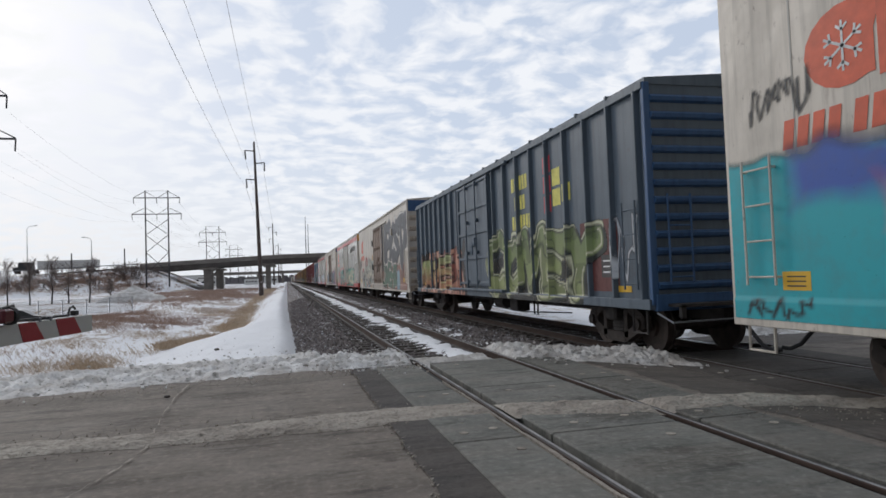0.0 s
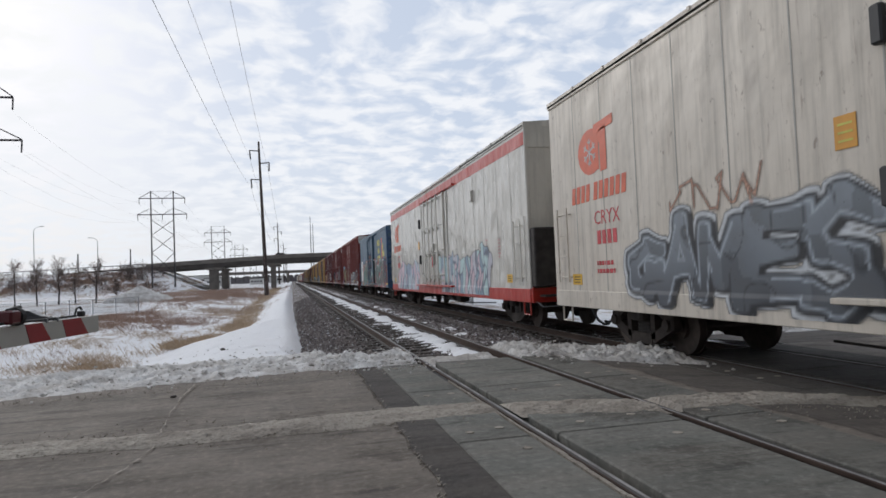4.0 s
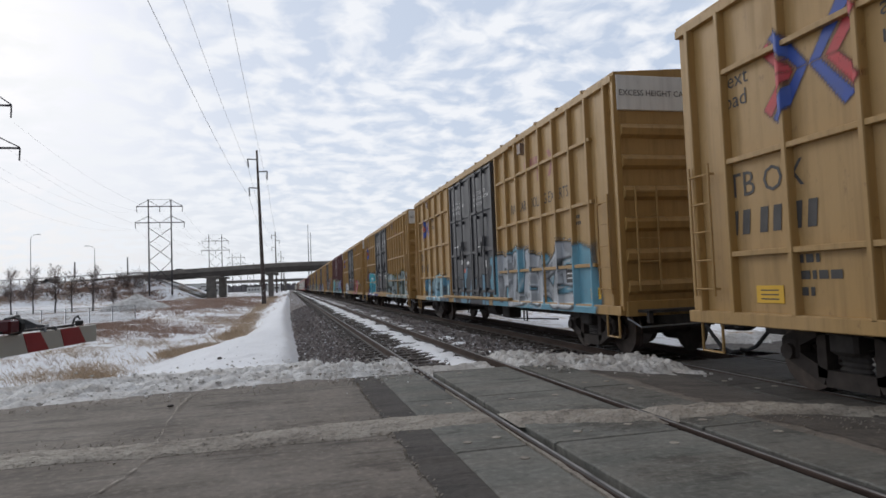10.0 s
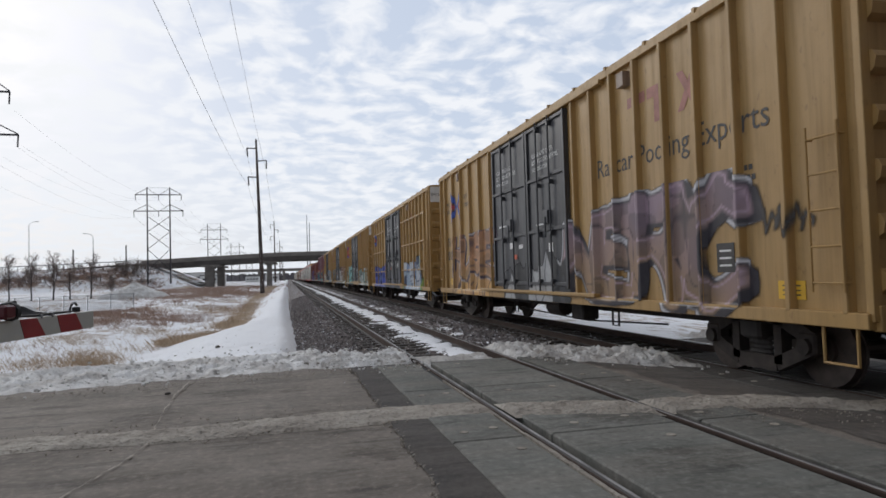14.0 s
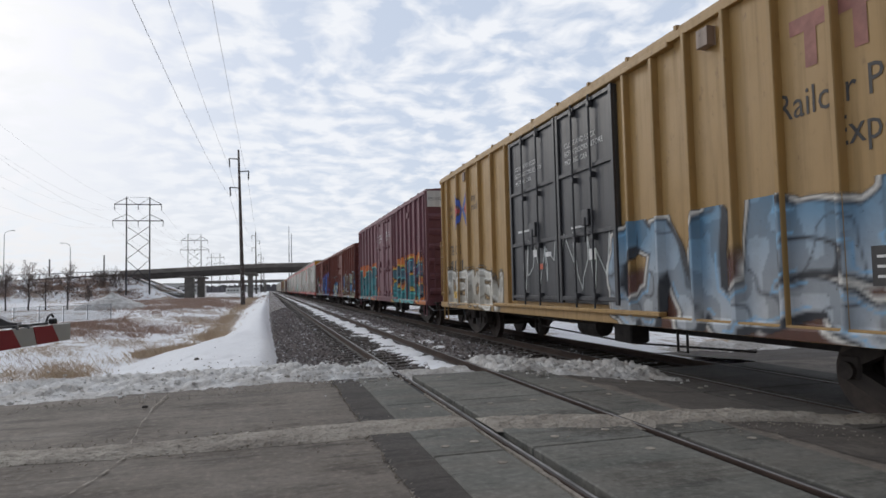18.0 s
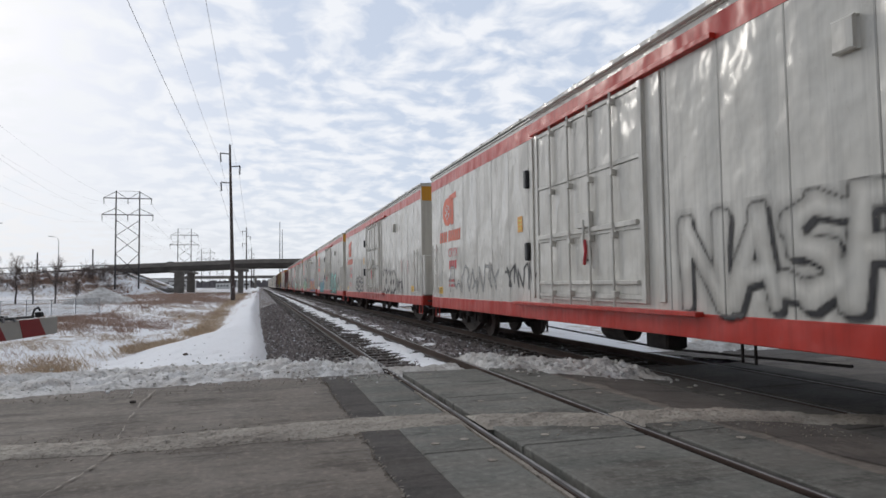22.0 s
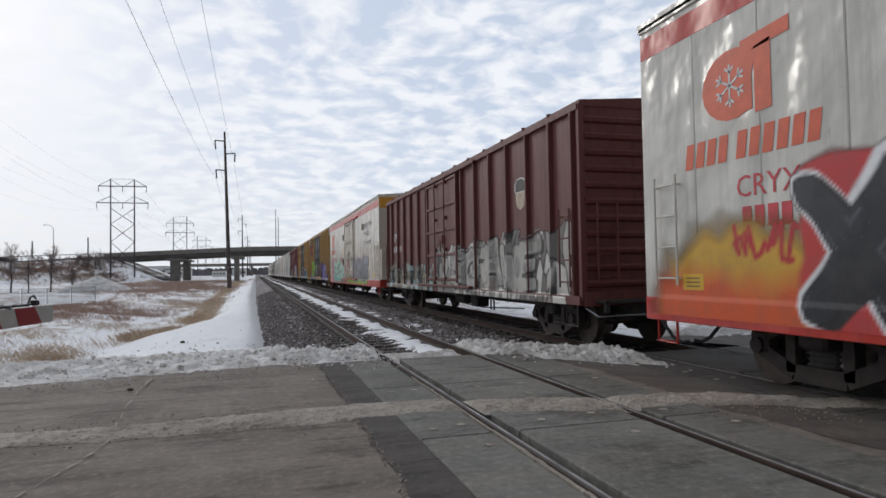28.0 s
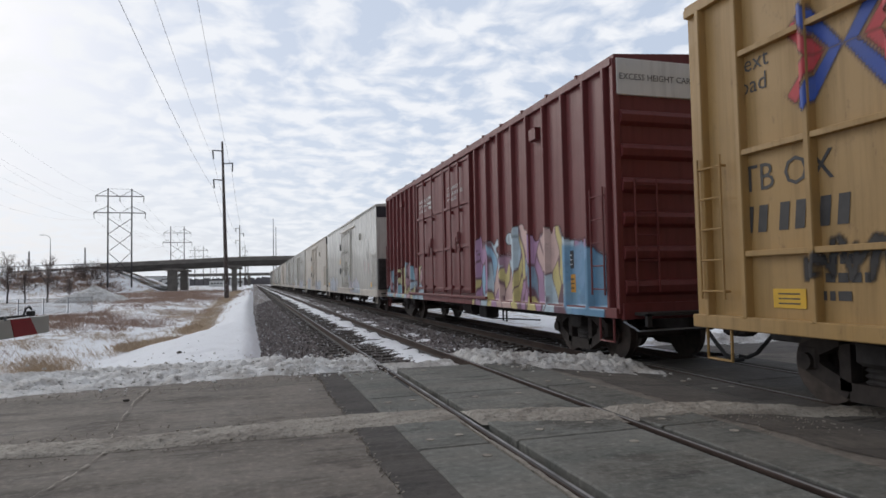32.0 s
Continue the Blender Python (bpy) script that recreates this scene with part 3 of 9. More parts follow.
def bed_z(x, y):
    """Top of the ballast: shoulders fall to both sides, the second bed lies lower."""
    left = -0.20 - 0.30 * smooth(1.35, 0.25, x)
    right = -0.34
    z = left + (right - left) * smooth(4.5, 5.6, x)
    z -= 0.35 * smooth(8.9, 10.0, x)
    z -= 0.35 * smooth(0.35, -0.2, x)
    return z + 0.018 * nz(x, y, 4.0) + 0.02 * nz(x, y, 1.1)


bys = steps(10.2, 60, 0.22, 1.005) + steps(60, 1200, 2, 1.1)[1:]
tagged(solid("ballast_bed", Shape().grid(steps(-0.25, 10.1, 0.16), bys, bed_z), "ballast"),
       "dark crushed-stone ballast with snow in its gaps", "ballast", kind="structure")


def stones():
    rnd = random.Random(5)
    base = [(1, 0, 0), (-1, 0, 0), (0, 1, 0), (0, -1, 0), (0, 0, 1), (0, 0, -1)]
    tri = [(0, 2, 4), (2, 1, 4), (1, 3, 4), (3, 0, 4), (2, 0, 5), (1, 2, 5), (3, 1, 5), (0, 3, 5)]
    sh = Shape()
    for i in range(15000):
        y = 11.0 + (rnd.random() ** 2.0) * 48
        u = rnd.random()
        x = rnd.gauss(0.75, 0.38) if u < 0.55 else rnd.uniform(1.4, 5.6) if u < 0.9 else rnd.uniform(5.3, 6.4)
        if x < 0.05 and rnd.random() < 0.6 or (x > 3.8 and y < 12.5):
            continue
        s = rnd.uniform(0.02, 0.05)
        z = bed_z(x, y) + s * 0.35
        m = Euler((rnd.random() * 6, rnd.random() * 6, rnd.random() * 6)).to_matrix()
        o = len(sh.v)
        sc = (s * rnd.uniform(.7, 1.3), s * rnd.uniform(.7, 1.3), s * rnd.uniform(.6, 1))
        for b in base:
            p = m @ Vector((b[0] * sc[0], b[1] * sc[1], b[2] * sc[2]))
            sh.v.append((x + p.x, y + p.y, z + p.z))
        sh.f += [tuple(o + k for k in t) for t in tri]
    return sh


tagged(solid("ballast_stones", stones(), "stone"), "loose grey crushed stones dusted with snow beside the rails", "stones", kind="stuff")

# snow that lies between and beside the rails; ties and stones come through it


def track_snow(x, y):
    c = abs(x - TRACK_A)
    lie = 0.075 * (smooth(-0.2, 0.5, x - TRACK_A) - 0.35 * smooth(0.05, -0.5, x - TRACK_A)) * smooth(0.73, 0.6, c)
    return -0.215 + lie + 0.085 * nz(x * 0.7, y, 1.9, 4) + 0.05 * nz(x, y, 5.5, 2)


def side_snow(x, y):
    z = bed_z(x, y)
    lie = 0.05 * smooth(5.2, 4.2, x) - 0.055
    return z + lie + 0.07 * nz(x, y, 1.7, 6) + 0.045 * nz(x, y, 5.0, 8)


sy = steps(10.6, 70, 0.14, 1.006) + steps(70, 500, 1.5, 1.08)[1:]
tagged(solid("track_snow", Shape().grid(steps(2.12, 3.52, 0.09), sy, track_snow), "snow", smooth=True), "thin snow lying between the rails", "snow", kind="structure")
tagged(solid("trackside_snow", Shape().grid(steps(3.64, 6.0, 0.12), sy, side_snow), "snow", smooth=True), "patchy snow between the two tracks", "snow", kind="structure")


def bank_z(x, y):
    """Snow bank on the embankment shoulder left of the ballast; its toe flares out towards the road."""
    edge = max(-0.02, 0.36 - 0.013 * max(0.0, y - 18)) + 0.10 * nz(1, y, 0.6) + 0.08 * nz(5, y, 2.2) + 0.05 * nz(9, y, 6)
    toe = -2.95 - 2.6 * smooth(31.5, 25.0, y) - 0.009 * max(0.0, y - 45) + 0.20 * nz(3, y, 0.5)
    top = -0.30 + 0.10 * smooth(10, 16, y)
    z = top - 0.62 * smooth(edge - 0.75, edge + 0.18, x) ** 1.4 - 0.90 * smooth(-0.35, toe, x)
    return z + 0.06 * nz(x, y, 0.7) + 0.045 * nz(x, y, 1.9) + 0.022 * nz(x, y, 5) + 0.010 * nz(x, y, 11)


tagged(solid("snow_bank", Shape().grid(steps(-6.2, 0.75, 0.09), steps(11.5, 60, 0.13, 1.008) + steps(60, 900, 2, 1.12)[1:], bank_z), "snow", smooth=True),
       "clean snow bank sloping from the track bed to the field", "snow", kind="structure")


# ploughed and sanded snow on the road
def lumpy(name, x0, x1, mid, half, height, material, label, step=0.06, seed=1.0, zf=road_z, crisp=1.0):
    """A ragged bank of snow: flat-topped with lumps and hollows that never fall below its bed."""
    sh = Shape()
    n = 40
    xs_ = steps(x0, x1, step) if x0 > -12 else steps(x0, -8, 0.5) + steps(-8, x1, step)[1:]
    for x in xs_:
        m, h = mid(x), half(x)
        for k in range(n + 1):
            v = -1 + 2 * k / n
            rag = 1 + 0.14 * nz(x, v * 0.2, 1.6, seed) + 0.09 * nz(x, v * 0.5, 5.0, seed) + 0.05 * nz(x, v * 0.5, 14.0, seed)
            y = m + v * h * rag
            e = max(0.0, 1 - abs(v) ** 3) * min(1.0, (x - x0) / 0.05 + 0.02, (x1 - x) / 0.05 + 0.02)
            lump = 0.45 * nz(x, y, 1.8, seed) + crisp * (0.40 * nz(x, y, 5.5, seed + 2) + 0.34 * nz(x, y, 13, seed) + 0.26 * nz(x, y, 27, seed))
            z = zf(x) - 0.010 + (0.020 + height * max(0.10, 0.6 + lump)) * e
            sh.v.append((x, y, z))
    for i in range(len(xs_) - 1):
        for k in range(n):
            a = i * (n + 1) + k
            sh.f.append((a, a + n + 1, a + n + 2, a + 1))
    return tagged(solid(name, sh, material, smooth=True), label, "snow", kind="structure")


lumpy("slush_ridge_1", -60, 2.02, lambda x: 6.48 + 0.10 * nz(x, 0, 0.5), lambda x: 0.27 + 0.10 * smooth(-1.0, 1.0, x), 0.036, "slush", "sanded slush ridge along the middle of the road", 0.045, 2, crisp=1.25)
lumpy("slush_ridge_2", 2.14, 3.52, lambda x: 6.30 - 0.29 * (x - 2.2), lambda x: 0.35, 0.045, "slush", "sanded slush ridge between the rails", 0.035, 5, crisp=1.25)
lumpy("slush_ridge_3", 3.62, 14, lambda x: 5.92 if x < 5.4 else 5.92 - 0.42 * (min(x, 6.9) - 5.4), lambda x: 0.34, 0.045, "slush", "sanded slush ridge across the road", 0.045, 7, crisp=1.25)
lumpy("plough_berm_1", -60, 0.6, lambda x: 11.6 + 0.17 * max(-9, x) + 0.05 * nz(x, 2, 0.4), lambda x: 1.38, 0.13, "dirty_snow", "lumpy ploughed snow along the road edge", 0.055, 3, lambda x: -0.05, 1.35)
lumpy("plough_berm_2", 0.4, 2.0, lambda x: 11.1, lambda x: 0.95, 0.15, "dirty_snow", "lumpy ploughed snow beside the rail", 0.045, 4, lambda x: -0.06, 1.4)
lumpy("plough_berm_3", 2.16, 3.48, lambda x: 10.75, lambda x: 0.75, 0.08, "grey_snow", "packed snow between the rails at the crossing", 0.05, 6, lambda x: -0.10, 1.2)
lumpy("plough_berm_4", 3.72, 6.25, lambda x: 11.0 - 0.42 * (x - 3.7), lambda x: 1.45, 0.17, "grey_snow", "broken snow ridge between the tracks", 0.04, 9, lambda x: -0.10 * smooth(4, 6, x) - 0.06, 1.3)
lumpy("roadside_snow", 10.6, 40, lambda x: 14.4, lambda x: 1.7, 0.30, "dirty_snow", "ploughed snow beyond the second track", 0.2, 12, lambda x: -0.50)
# flat dark ground beyond the second track, same colour as the strip between the tracks
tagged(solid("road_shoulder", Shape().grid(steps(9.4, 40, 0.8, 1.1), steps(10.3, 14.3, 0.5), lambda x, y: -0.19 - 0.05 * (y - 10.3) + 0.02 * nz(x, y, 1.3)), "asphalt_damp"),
       "dark gravel shoulder beyond the second track", "road shoulder", kind="structure")


# loose clods of ploughed snow and frozen dirt on the berms
def clods(name, count, seed, size, material, label, spot):
    rnd = random.Random(seed)
    sh = Shape()
    ring = [(math.cos(a), math.sin(a)) for a in [k * math.pi / 3 for k in range(6)]]
    for k in range(count):
        x, y, z = spot(rnd)
        q = size * rnd.lognormvariate(0, 0.45)
        o = len(sh.v)
        for h, r in ((-0.3, 0.8), (0.25, 1.0), (0.7, 0.55)):
            sh.v += [(x + a * q * r * rnd.uniform(.65, 1.35), y + b * q * r * rnd.uniform(.65, 1.35), z + h * q * rnd.uniform(.7, 1.2)) for a, b in ring]
        sh.f += [(o + r * 6 + i, o + r * 6 + (i + 1) % 6, o + r * 6 + 6 + (i + 1) % 6, o + r * 6 + 6 + i) for r in (0, 1) for i in range(6)]
        sh.f.append(tuple(o + 12 + i for i in range(6)))
    return tagged(solid(name, sh, material), label, "snow clods", kind="stuff")


def berm_spot(rnd):
    x = rnd.uniform(-9, 0.8) if rnd.random() < 0.7 else rnd.uniform(0.4, 2.0)
    m = 11.6 + 0.17 * x if x < 0.5 else 11.1
    return x, rnd.gauss(m - 0.25, 0.75), 0.03 + rnd.uniform(-0.02, 0.05)


def mid_spot(rnd):
    x = rnd.uniform(3.8, 6.1)
    return x, rnd.gauss(10.9 - 0.42 * (x - 3.7), 0.7), 0.02 - 0.10 * smooth(4, 6, x) + rnd.uniform(-0.03, 0.05)


def bank_spot(rnd):
    x, y = rnd.uniform(-4, 0.2), 13 + 8 * rnd.random() ** 2
    return x, y, bank_z(x, y) + 0.005


clods("snow_clods", 1100, 41, 0.015, "dirty_snow", "lumps of ploughed snow on the berm", berm_spot)
clods("dirt_clods", 200, 42, 0.011, "slush", "frozen brown dirt lumps in the ploughed snow", berm_spot)
clods("ice_clods", 420, 43, 0.018, "grey_snow", "broken lumps of grey snow between the tracks", mid_spot)
clods("scattered_dirt", 40, 44, 0.014, "asphalt_damp", "dark dirt lumps scattered on the snow bank", bank_spot)
crack = Shape()
for pts in (((-1.62, 4.2), (-1.48, 4.9), (-1.33, 5.47), (-1.22, 6.1), (-1.30, 6.9), (-1.36, 7.7), (-1.40, 8.7), (-1.38, 9.7)),):
    for (xa, ya), (xb, yb) in zip(pts, pts[1:]):
        for k in range(6):
            f, g = k / 6, (k + 1) / 6
            j = 0.03 * nz(xa + f, ya, 7)
            w = max(0.0015, 0.004 + 0.016 * nz(xa * 3, ya + f * 2, 2.5))
            xl, yl, xr, yr = xa + (xb - xa) * f + j, ya + (yb - ya) * f, xa + (xb - xa) * g + j * 0.6, ya + (yb - ya) * g
            o = len(crack.v)
            crack.v += [(xl - w, yl, 0.005), (xl + w, yl, 0.005), (xr + w, yr, 0.005), (xr - w, yr, 0.005)]
            crack.f.append((o, o + 1, o + 2, o + 3))
tagged(solid("crack_line", crack, "slush"), "frozen grit in a long crack of the asphalt", "road crack", kind="structure")
tagged(solid("stone_chip", Shape().box(-0.035, 0.035, -0.02, 0.02, -0.01, 0.02, 0.008), "asphalt_dark", at=(-1.51, 8.76, 0)), "small dark stone lying on the asphalt", "stone")

# loose frozen grit beside the ridges
rg = random.Random(31)
loose = Shape()
for k in range(3200):
    x = rg.uniform(-7, 8.5)
    if 1.9 < x < 2.2 or 3.44 < x < 3.7 or 5.6 < x < 9:
        continue
    m = 6.48 if x < 2 else (6.38 - 0.30 * (x - 2.2) if x < 3.5 else 5.86 - 0.36 * (x - 3.7) if x < 6 else 5.03)
    y = m + rg.gauss(0, 0.30)
    if rg.random() < 0.35:
        y = 9.6 + 0.10 * max(-7, min(2, x)) + rg.gauss(0, 0.22)
    q = rg.uniform(0.003, 0.009) * (1.6 if rg.random() < 0.08 else 1)
    z = road_z(x) + 0.006
    loose.tube((x - q, y - q * rg.uniform(-1, 1), z), (x + q, y + q * rg.uniform(-1, 1), z + q * 0.7), q * 0.8, 4, q * 0.5)
tagged(solid("grit_scatter", loose, "slush"), "loose frozen grit and ice crumbs on the road", "grit", kind="stuff")

# ---- crossing gate arm ----
gate = thing("crossing_gate_arm", "lowered railway crossing gate arm with red and white boards", "gate arm", at=pose(-1.777, 4.484, 1.066, 0, 0, -9.7))
part("board", Shape().box(-0.011, 0.011, -4.0, 1.29, 0, 0.134, 0.004), "gate_white", gate)
for y0, y1 in ((-1.85, -1.6), (-1.3, -1.05), (-0.8, -0.55), (-0.3, -0.06), (0.27, 0.50), (0.73, 1.03)):
    st = Shape()
    sl = 0.055
    st.v = [(-0.014, y0 + sl, 0.003), (-0.014, y1 + sl * 1.4, 0.003), (-0.014, y1 - sl * .6, 0.131), (-0.014, y0, 0.131), (0.014, y0 + sl, 0.003), (0.014, y1 + sl * 1.4, 0.003), (0.014, y1 - sl * .6, 0.131), (0.014, y0, 0.131)]
    st.f = [(0, 1, 2, 3), (7, 6, 5, 4), (0, 4, 5, 1), (1, 5, 6, 2), (2, 6, 7, 3), (3, 7, 4, 0)]
    part("stripe", st, "red", gate)
part("cable", Shape().path([(0, -3.9, 0.15), (0, 0.1, 0.155), (0, 0.5, 0.15), (0, 0.95, 0.148)], 0.009), "rubber", gate, "black lamp cable")
lampg = part("lamp", Shape().box(-0.05, 0.05, 0.06, 0.17, 0.145, 0.235, 0.012), "lens", gate, "red gate lamp in a dark housing")
part("hood", Shape().tube((0, 0.17, 0.19), (0, 0.21, 0.19), 0.06, 12).tube((0, 0.10, 0.235), (0, 0.24, 0.25), 0.012), "rubber", lampg)
part("bracket", Shape().path([(0.0, 0.22, 0.23), (0, 0.26, 0.17), (-0.02, 0.26, 0.07), (-0.02, 0.22, 0.05)], 0.016, 8), "rubber", gate)
part("tip_lamp", Shape().path([(0, 0.93, 0.15), (0, 0.96, 0.2), (0, 1.01, 0.215), (0, 1.04, 0.19)], 0.008, 8).box(-0.02, 0.02, 1.0, 1.06, 0.14, 0.18, 0.006), "rubber", gate)
for y in (0.52, 0.66):
    part("clamp", Shape().box(-0.017, 0.017, y, y + 0.02, 0.125, 0.155), "steel", gate)
mast = Shape().tube((0, -4.1, -1.09), (0, -4.1, 0.3), 0.09, 12).box(-0.2, 0.2, -4.35, -3.85, -0.3, 0.3, 0.03)
part("mast", mast, "steel", gate)

# ---- transmission pylons, poles and wires ----
def pylon(x, y, z0, half, top, arms):
    """H-frame lattice pylon: two legs, cross braces, two crossarms with hanging insulators."""
    p = thing("transmission_pylon", "two-legged steel transmission pylon with braced legs and hanging insulators", "pylon", "pylons along the field", at=(x, y, z0))
    h = top - z0
    r = 0.22
    for s in (-1, 1):
        part("leg", Shape().tube((s * half, 0, 0), (s * half, 0, h), r, 8, r * 0.7), "dark_steel", p)
    lv = [h * k for k in (0.14, 0.36, 0.54, 0.70)]
    for a, b in zip(lv, lv[1:]):
        part("cross_brace", Shape().tube((-half, 0, a), (half, 0, b), 0.085, 5).tube((-half, 0, b), (half, 0, a), 0.085, 5), "dark_steel", p)
    part("knee_brace", Shape().tube((-half, 0, lv[0]), (0, 0, lv[0] * 1.25), 0.08, 5).tube((half, 0, lv[0]), (0, 0, lv[0] * 1.25), 0.08, 5), "dark_steel", p)
    for za, reach, tip in arms:
        zz = za - z0
        arm = Shape().tube((-reach, 0, zz), (reach, 0, zz), 0.13, 6)
        for s in (-1, 1):
            arm.tube((s * half, 0, zz + 1.75), (s * reach, 0, zz + 0.1), 0.075, 5)
            arm.tube((s * half, 0, zz + 1.75), (s * half * 0.1, 0, zz), 0.06, 5)
        a = part("crossarm", arm, "dark_steel", p)
        for sx in (-reach, 0.0, reach):
            part("insulator", Shape().tube((sx, 0, zz), (sx * 0.985, 0.0, zz - tip), 0.10, 6), "dark_steel", a)
    part("top_tie", Shape().tube((-half, 0, h - 0.1), (half, 0, h - 0.1), 0.035, 5), "dark_steel", p)
    return p


PY = [(-36.6, 86, -0.5), (-33.6, 185, 0.9), (-33.1, 314, 0.5), (-36.3, 478, 0.5), (-36.5, 650, 0.5)]
for x, y, z0 in PY:
    pylon(x, y, z0, 2.85 if y > 90 else 2.35, 27.0 if y < 300 else 28.0, ((25.0 if y > 90 else 24.8, 5.8 if y > 90 else 4.5, 1.5), (20.6 if y > 90 else 19.6, 6.2 if y > 90 else 5.4, 1.5)))


def t_pole(x, y, z0, top, lean=0.0, arms=((1.5, -1), (3.5, 1), (6.1, -1))):
    p = thing("power_pole", "tall weathered wooden power pole with three side arms", "power pole", "power poles beside the track", at=pose(x, y, z0, 0, lean, 0))
    h = top - z0
    part("mast", Shape().tube((0, 0, 0), (0, 0, h), 0.36, 12, 0.15), "pole", p)
    for dz, s in arms:
        a = part("side_arm", Shape().tube((0, 0, h - dz), (s * 1.45, 0, h - dz + 0.12), 0.09, 6), "dark_steel", p)
        part("insulator", Shape().tube((s * 1.45, 0, h - dz + 0.12), (s * 1.38, 0, h - dz - 1.25), 0.11, 6), "dark_steel", a)
    return p


POLES = [(-3.7, -45, -0.8, 23.5, 0), (-3.95, 105, -0.8, 23.7, -1.4), (-4.7, 253, 0, 23.6, -0.3), (-4.4, 385, 0, 23.5, 0.0), (-4.5, 520, 0, 23.5, 0.0), (-4.6, 660, 0, 23.5, 0.0)]
for q in POLES:
    t_pole(*q)


def span(p, q, sag, n=18):
    out = []
    for k in range(n + 1):
        f = k / n
        c = Vector(p).lerp(Vector(q), f)
        c.z -= 4 * sag * f * (1 - f)
        out.append(tuple(c))
    return out


def wire(name, p, q, sag, r, label):
    w = solid(name, Shape().path(span(p, q, sag), r, 4), "wire")
    return tagged(w, label, "power line", "overhead wires")


for (xa, ya, za, ta, la), (xb, yb, zb, tb, lb) in zip(POLES, POLES[1:]):
    for dz, s in ((1.5, -1), (3.5, 1), (6.1, -1)):
        wire("overhead_wire", (xa + s * 1.4 + (ta - za) * math.tan(radians(la)), ya, ta - dz - 1.1), (xb + s * 1.4 + (tb - zb) * math.tan(radians(lb)), yb, tb - dz - 1.1), 2.6 if ya < 100 else 2.2, 0.013 if ya < 100 else 0.020, "thin sagging overhead power wire")
for (xa, ya, za), (xb, yb, zb) in zip(PY, PY[1:]):
    for reach, zz in ((5.8, 23.5), (6.2, 19.0)):
        for s in (-1, 0, 1):
            wire("overhead_wire", (xa + s * (reach if ya > 90 else reach - 1.0), ya, zz - (0.8 if ya < 90 else 0)), (xb + s * reach, yb, zz), 3.2, 0.007 if ya < 100 else 0.014, "long sagging transmission wire")

# ---- highway bridge ----
bridge = thing("highway_bridge", "grey concrete highway overpass with solid parapets on square piers", "bridge", at=(0, 0, 0))


def soffit(x):
    """Underside of the girders: climbs from the abutment, then runs level."""
    return 5.72 + 0.041 * (min(x, -2.0) + 43) + 0.008 * max(0.0, x + 2)


def strip(y0, y1, z0, z1, xs=(-43.0, -2.0, 62.0)):
    sh = Shape()
    sh.v = [(x, y, soffit(x) + z) for x in xs for y in (y0, y1) for z in (z0, z1)]
    for k in range(len(xs) - 1):
        o = 4 * k
        sh.f += [(o, o + 4, o + 5, o + 1), (o + 2, o + 3, o + 7, o + 6), (o + 1, o + 5, o + 7, o + 3), (o, o + 2, o + 6, o + 4)]
    o = 4 * (len(xs) - 1)
    sh.f += [(0, 1, 3, 2), (o, o + 2, o + 3, o + 1)]
    return sh


def deck(y, dz):
    for k in range(3):
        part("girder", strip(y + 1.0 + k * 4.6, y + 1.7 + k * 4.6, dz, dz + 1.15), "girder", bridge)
    part("slab", strip(y, y + 12.2, dz + 1.15, dz + 1.45), "bridge_concrete", bridge)
    part("parapet", strip(y, y + 0.35, dz + 1.45, dz + 2.4), "bridge_concrete", bridge)
    part("parapet", strip(y + 11.85, y + 12.2, dz + 1.45, dz + 2.4), "bridge_concrete", bridge)


deck(209.0, 0.0)
deck(230.0, 0.1)
for x, yy, w in ((-23.9, 212, 1.3), (-22.6, 234, 1.15), (-5.6, 212, 0.65), (-6.6, 234, 0.6), (16, 212, 1.2), (16, 234, 1.2)):
    part("pier", Shape().box(x - w, x + w, yy - 0.7, yy + 3.2, -0.8, soffit(x) - 0.1, 0.08), "bridge_concrete", bridge)
for yy in (211.5, 233.5):
    part("pier_cap", Shape().box(-26.5, -20.8, yy - 1.6, yy + 8.8, 5.75, 6.38, 0.1), "bridge_concrete", bridge)
    part("pier_cap", Shape().box(-8.0, -3.6, yy - 1.6, yy + 8.8, 6.5, 7.12, 0.1), "bridge_concrete", bridge)
sl = Shape()
sl.v = [(-42, 208, 5.6), (-42, 244, 5.6), (-26.5, 244, 0.0), (-26.5, 208, 0.0), (-42, 208, 4.3), (-42, 244, 4.3), (-26.5, 244, -1.2), (-26.5, 208, -1.2)]
sl.f = [(0, 3, 2, 1), (4, 5, 6, 7), (0, 1, 5, 4), (1, 2, 6, 5), (2, 3, 7, 6), (3, 0, 4, 7)]
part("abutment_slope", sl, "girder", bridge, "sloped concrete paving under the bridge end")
part("abutment", Shape().box(-44, -41.5, 209.4, 243, 2.0, 7.05, 0.1), "bridge_concrete", bridge)
part("abutment", Shape().box(58, 62, 209, 243, -1.0, 9.0, 0.1), "bridge_concrete", bridge)
# highway on the fill, with its guard rail
hw = Shape()
hw.grid([-1300, -700, -300, -180, -120, -80, -60, -43], [209.5, 242], lambda x, y: 7.2 + max(-1.9, (x + 43) * 0.05))
tagged(solid("highway", hw, "asphalt"), "highway on a snowy fill", "road", kind="structure")
guard = thing("guard_rail", "grey steel guard rail along the highway edge", "guard rail")


def hz(x):
    return 7.1 + max(-3.6, (x - HW_X) * 0.03)


gs = Shape()
gx = [-300, -180, -120, -80, -60, -43]
for a, b in zip(gx, gx[1:]):
    gs.tube((a, 208.6, hz(a) + 1.0), (b, 208.6, hz(b) + 1.0), 0.16, 4)
part("beam", gs, "steel", guard)
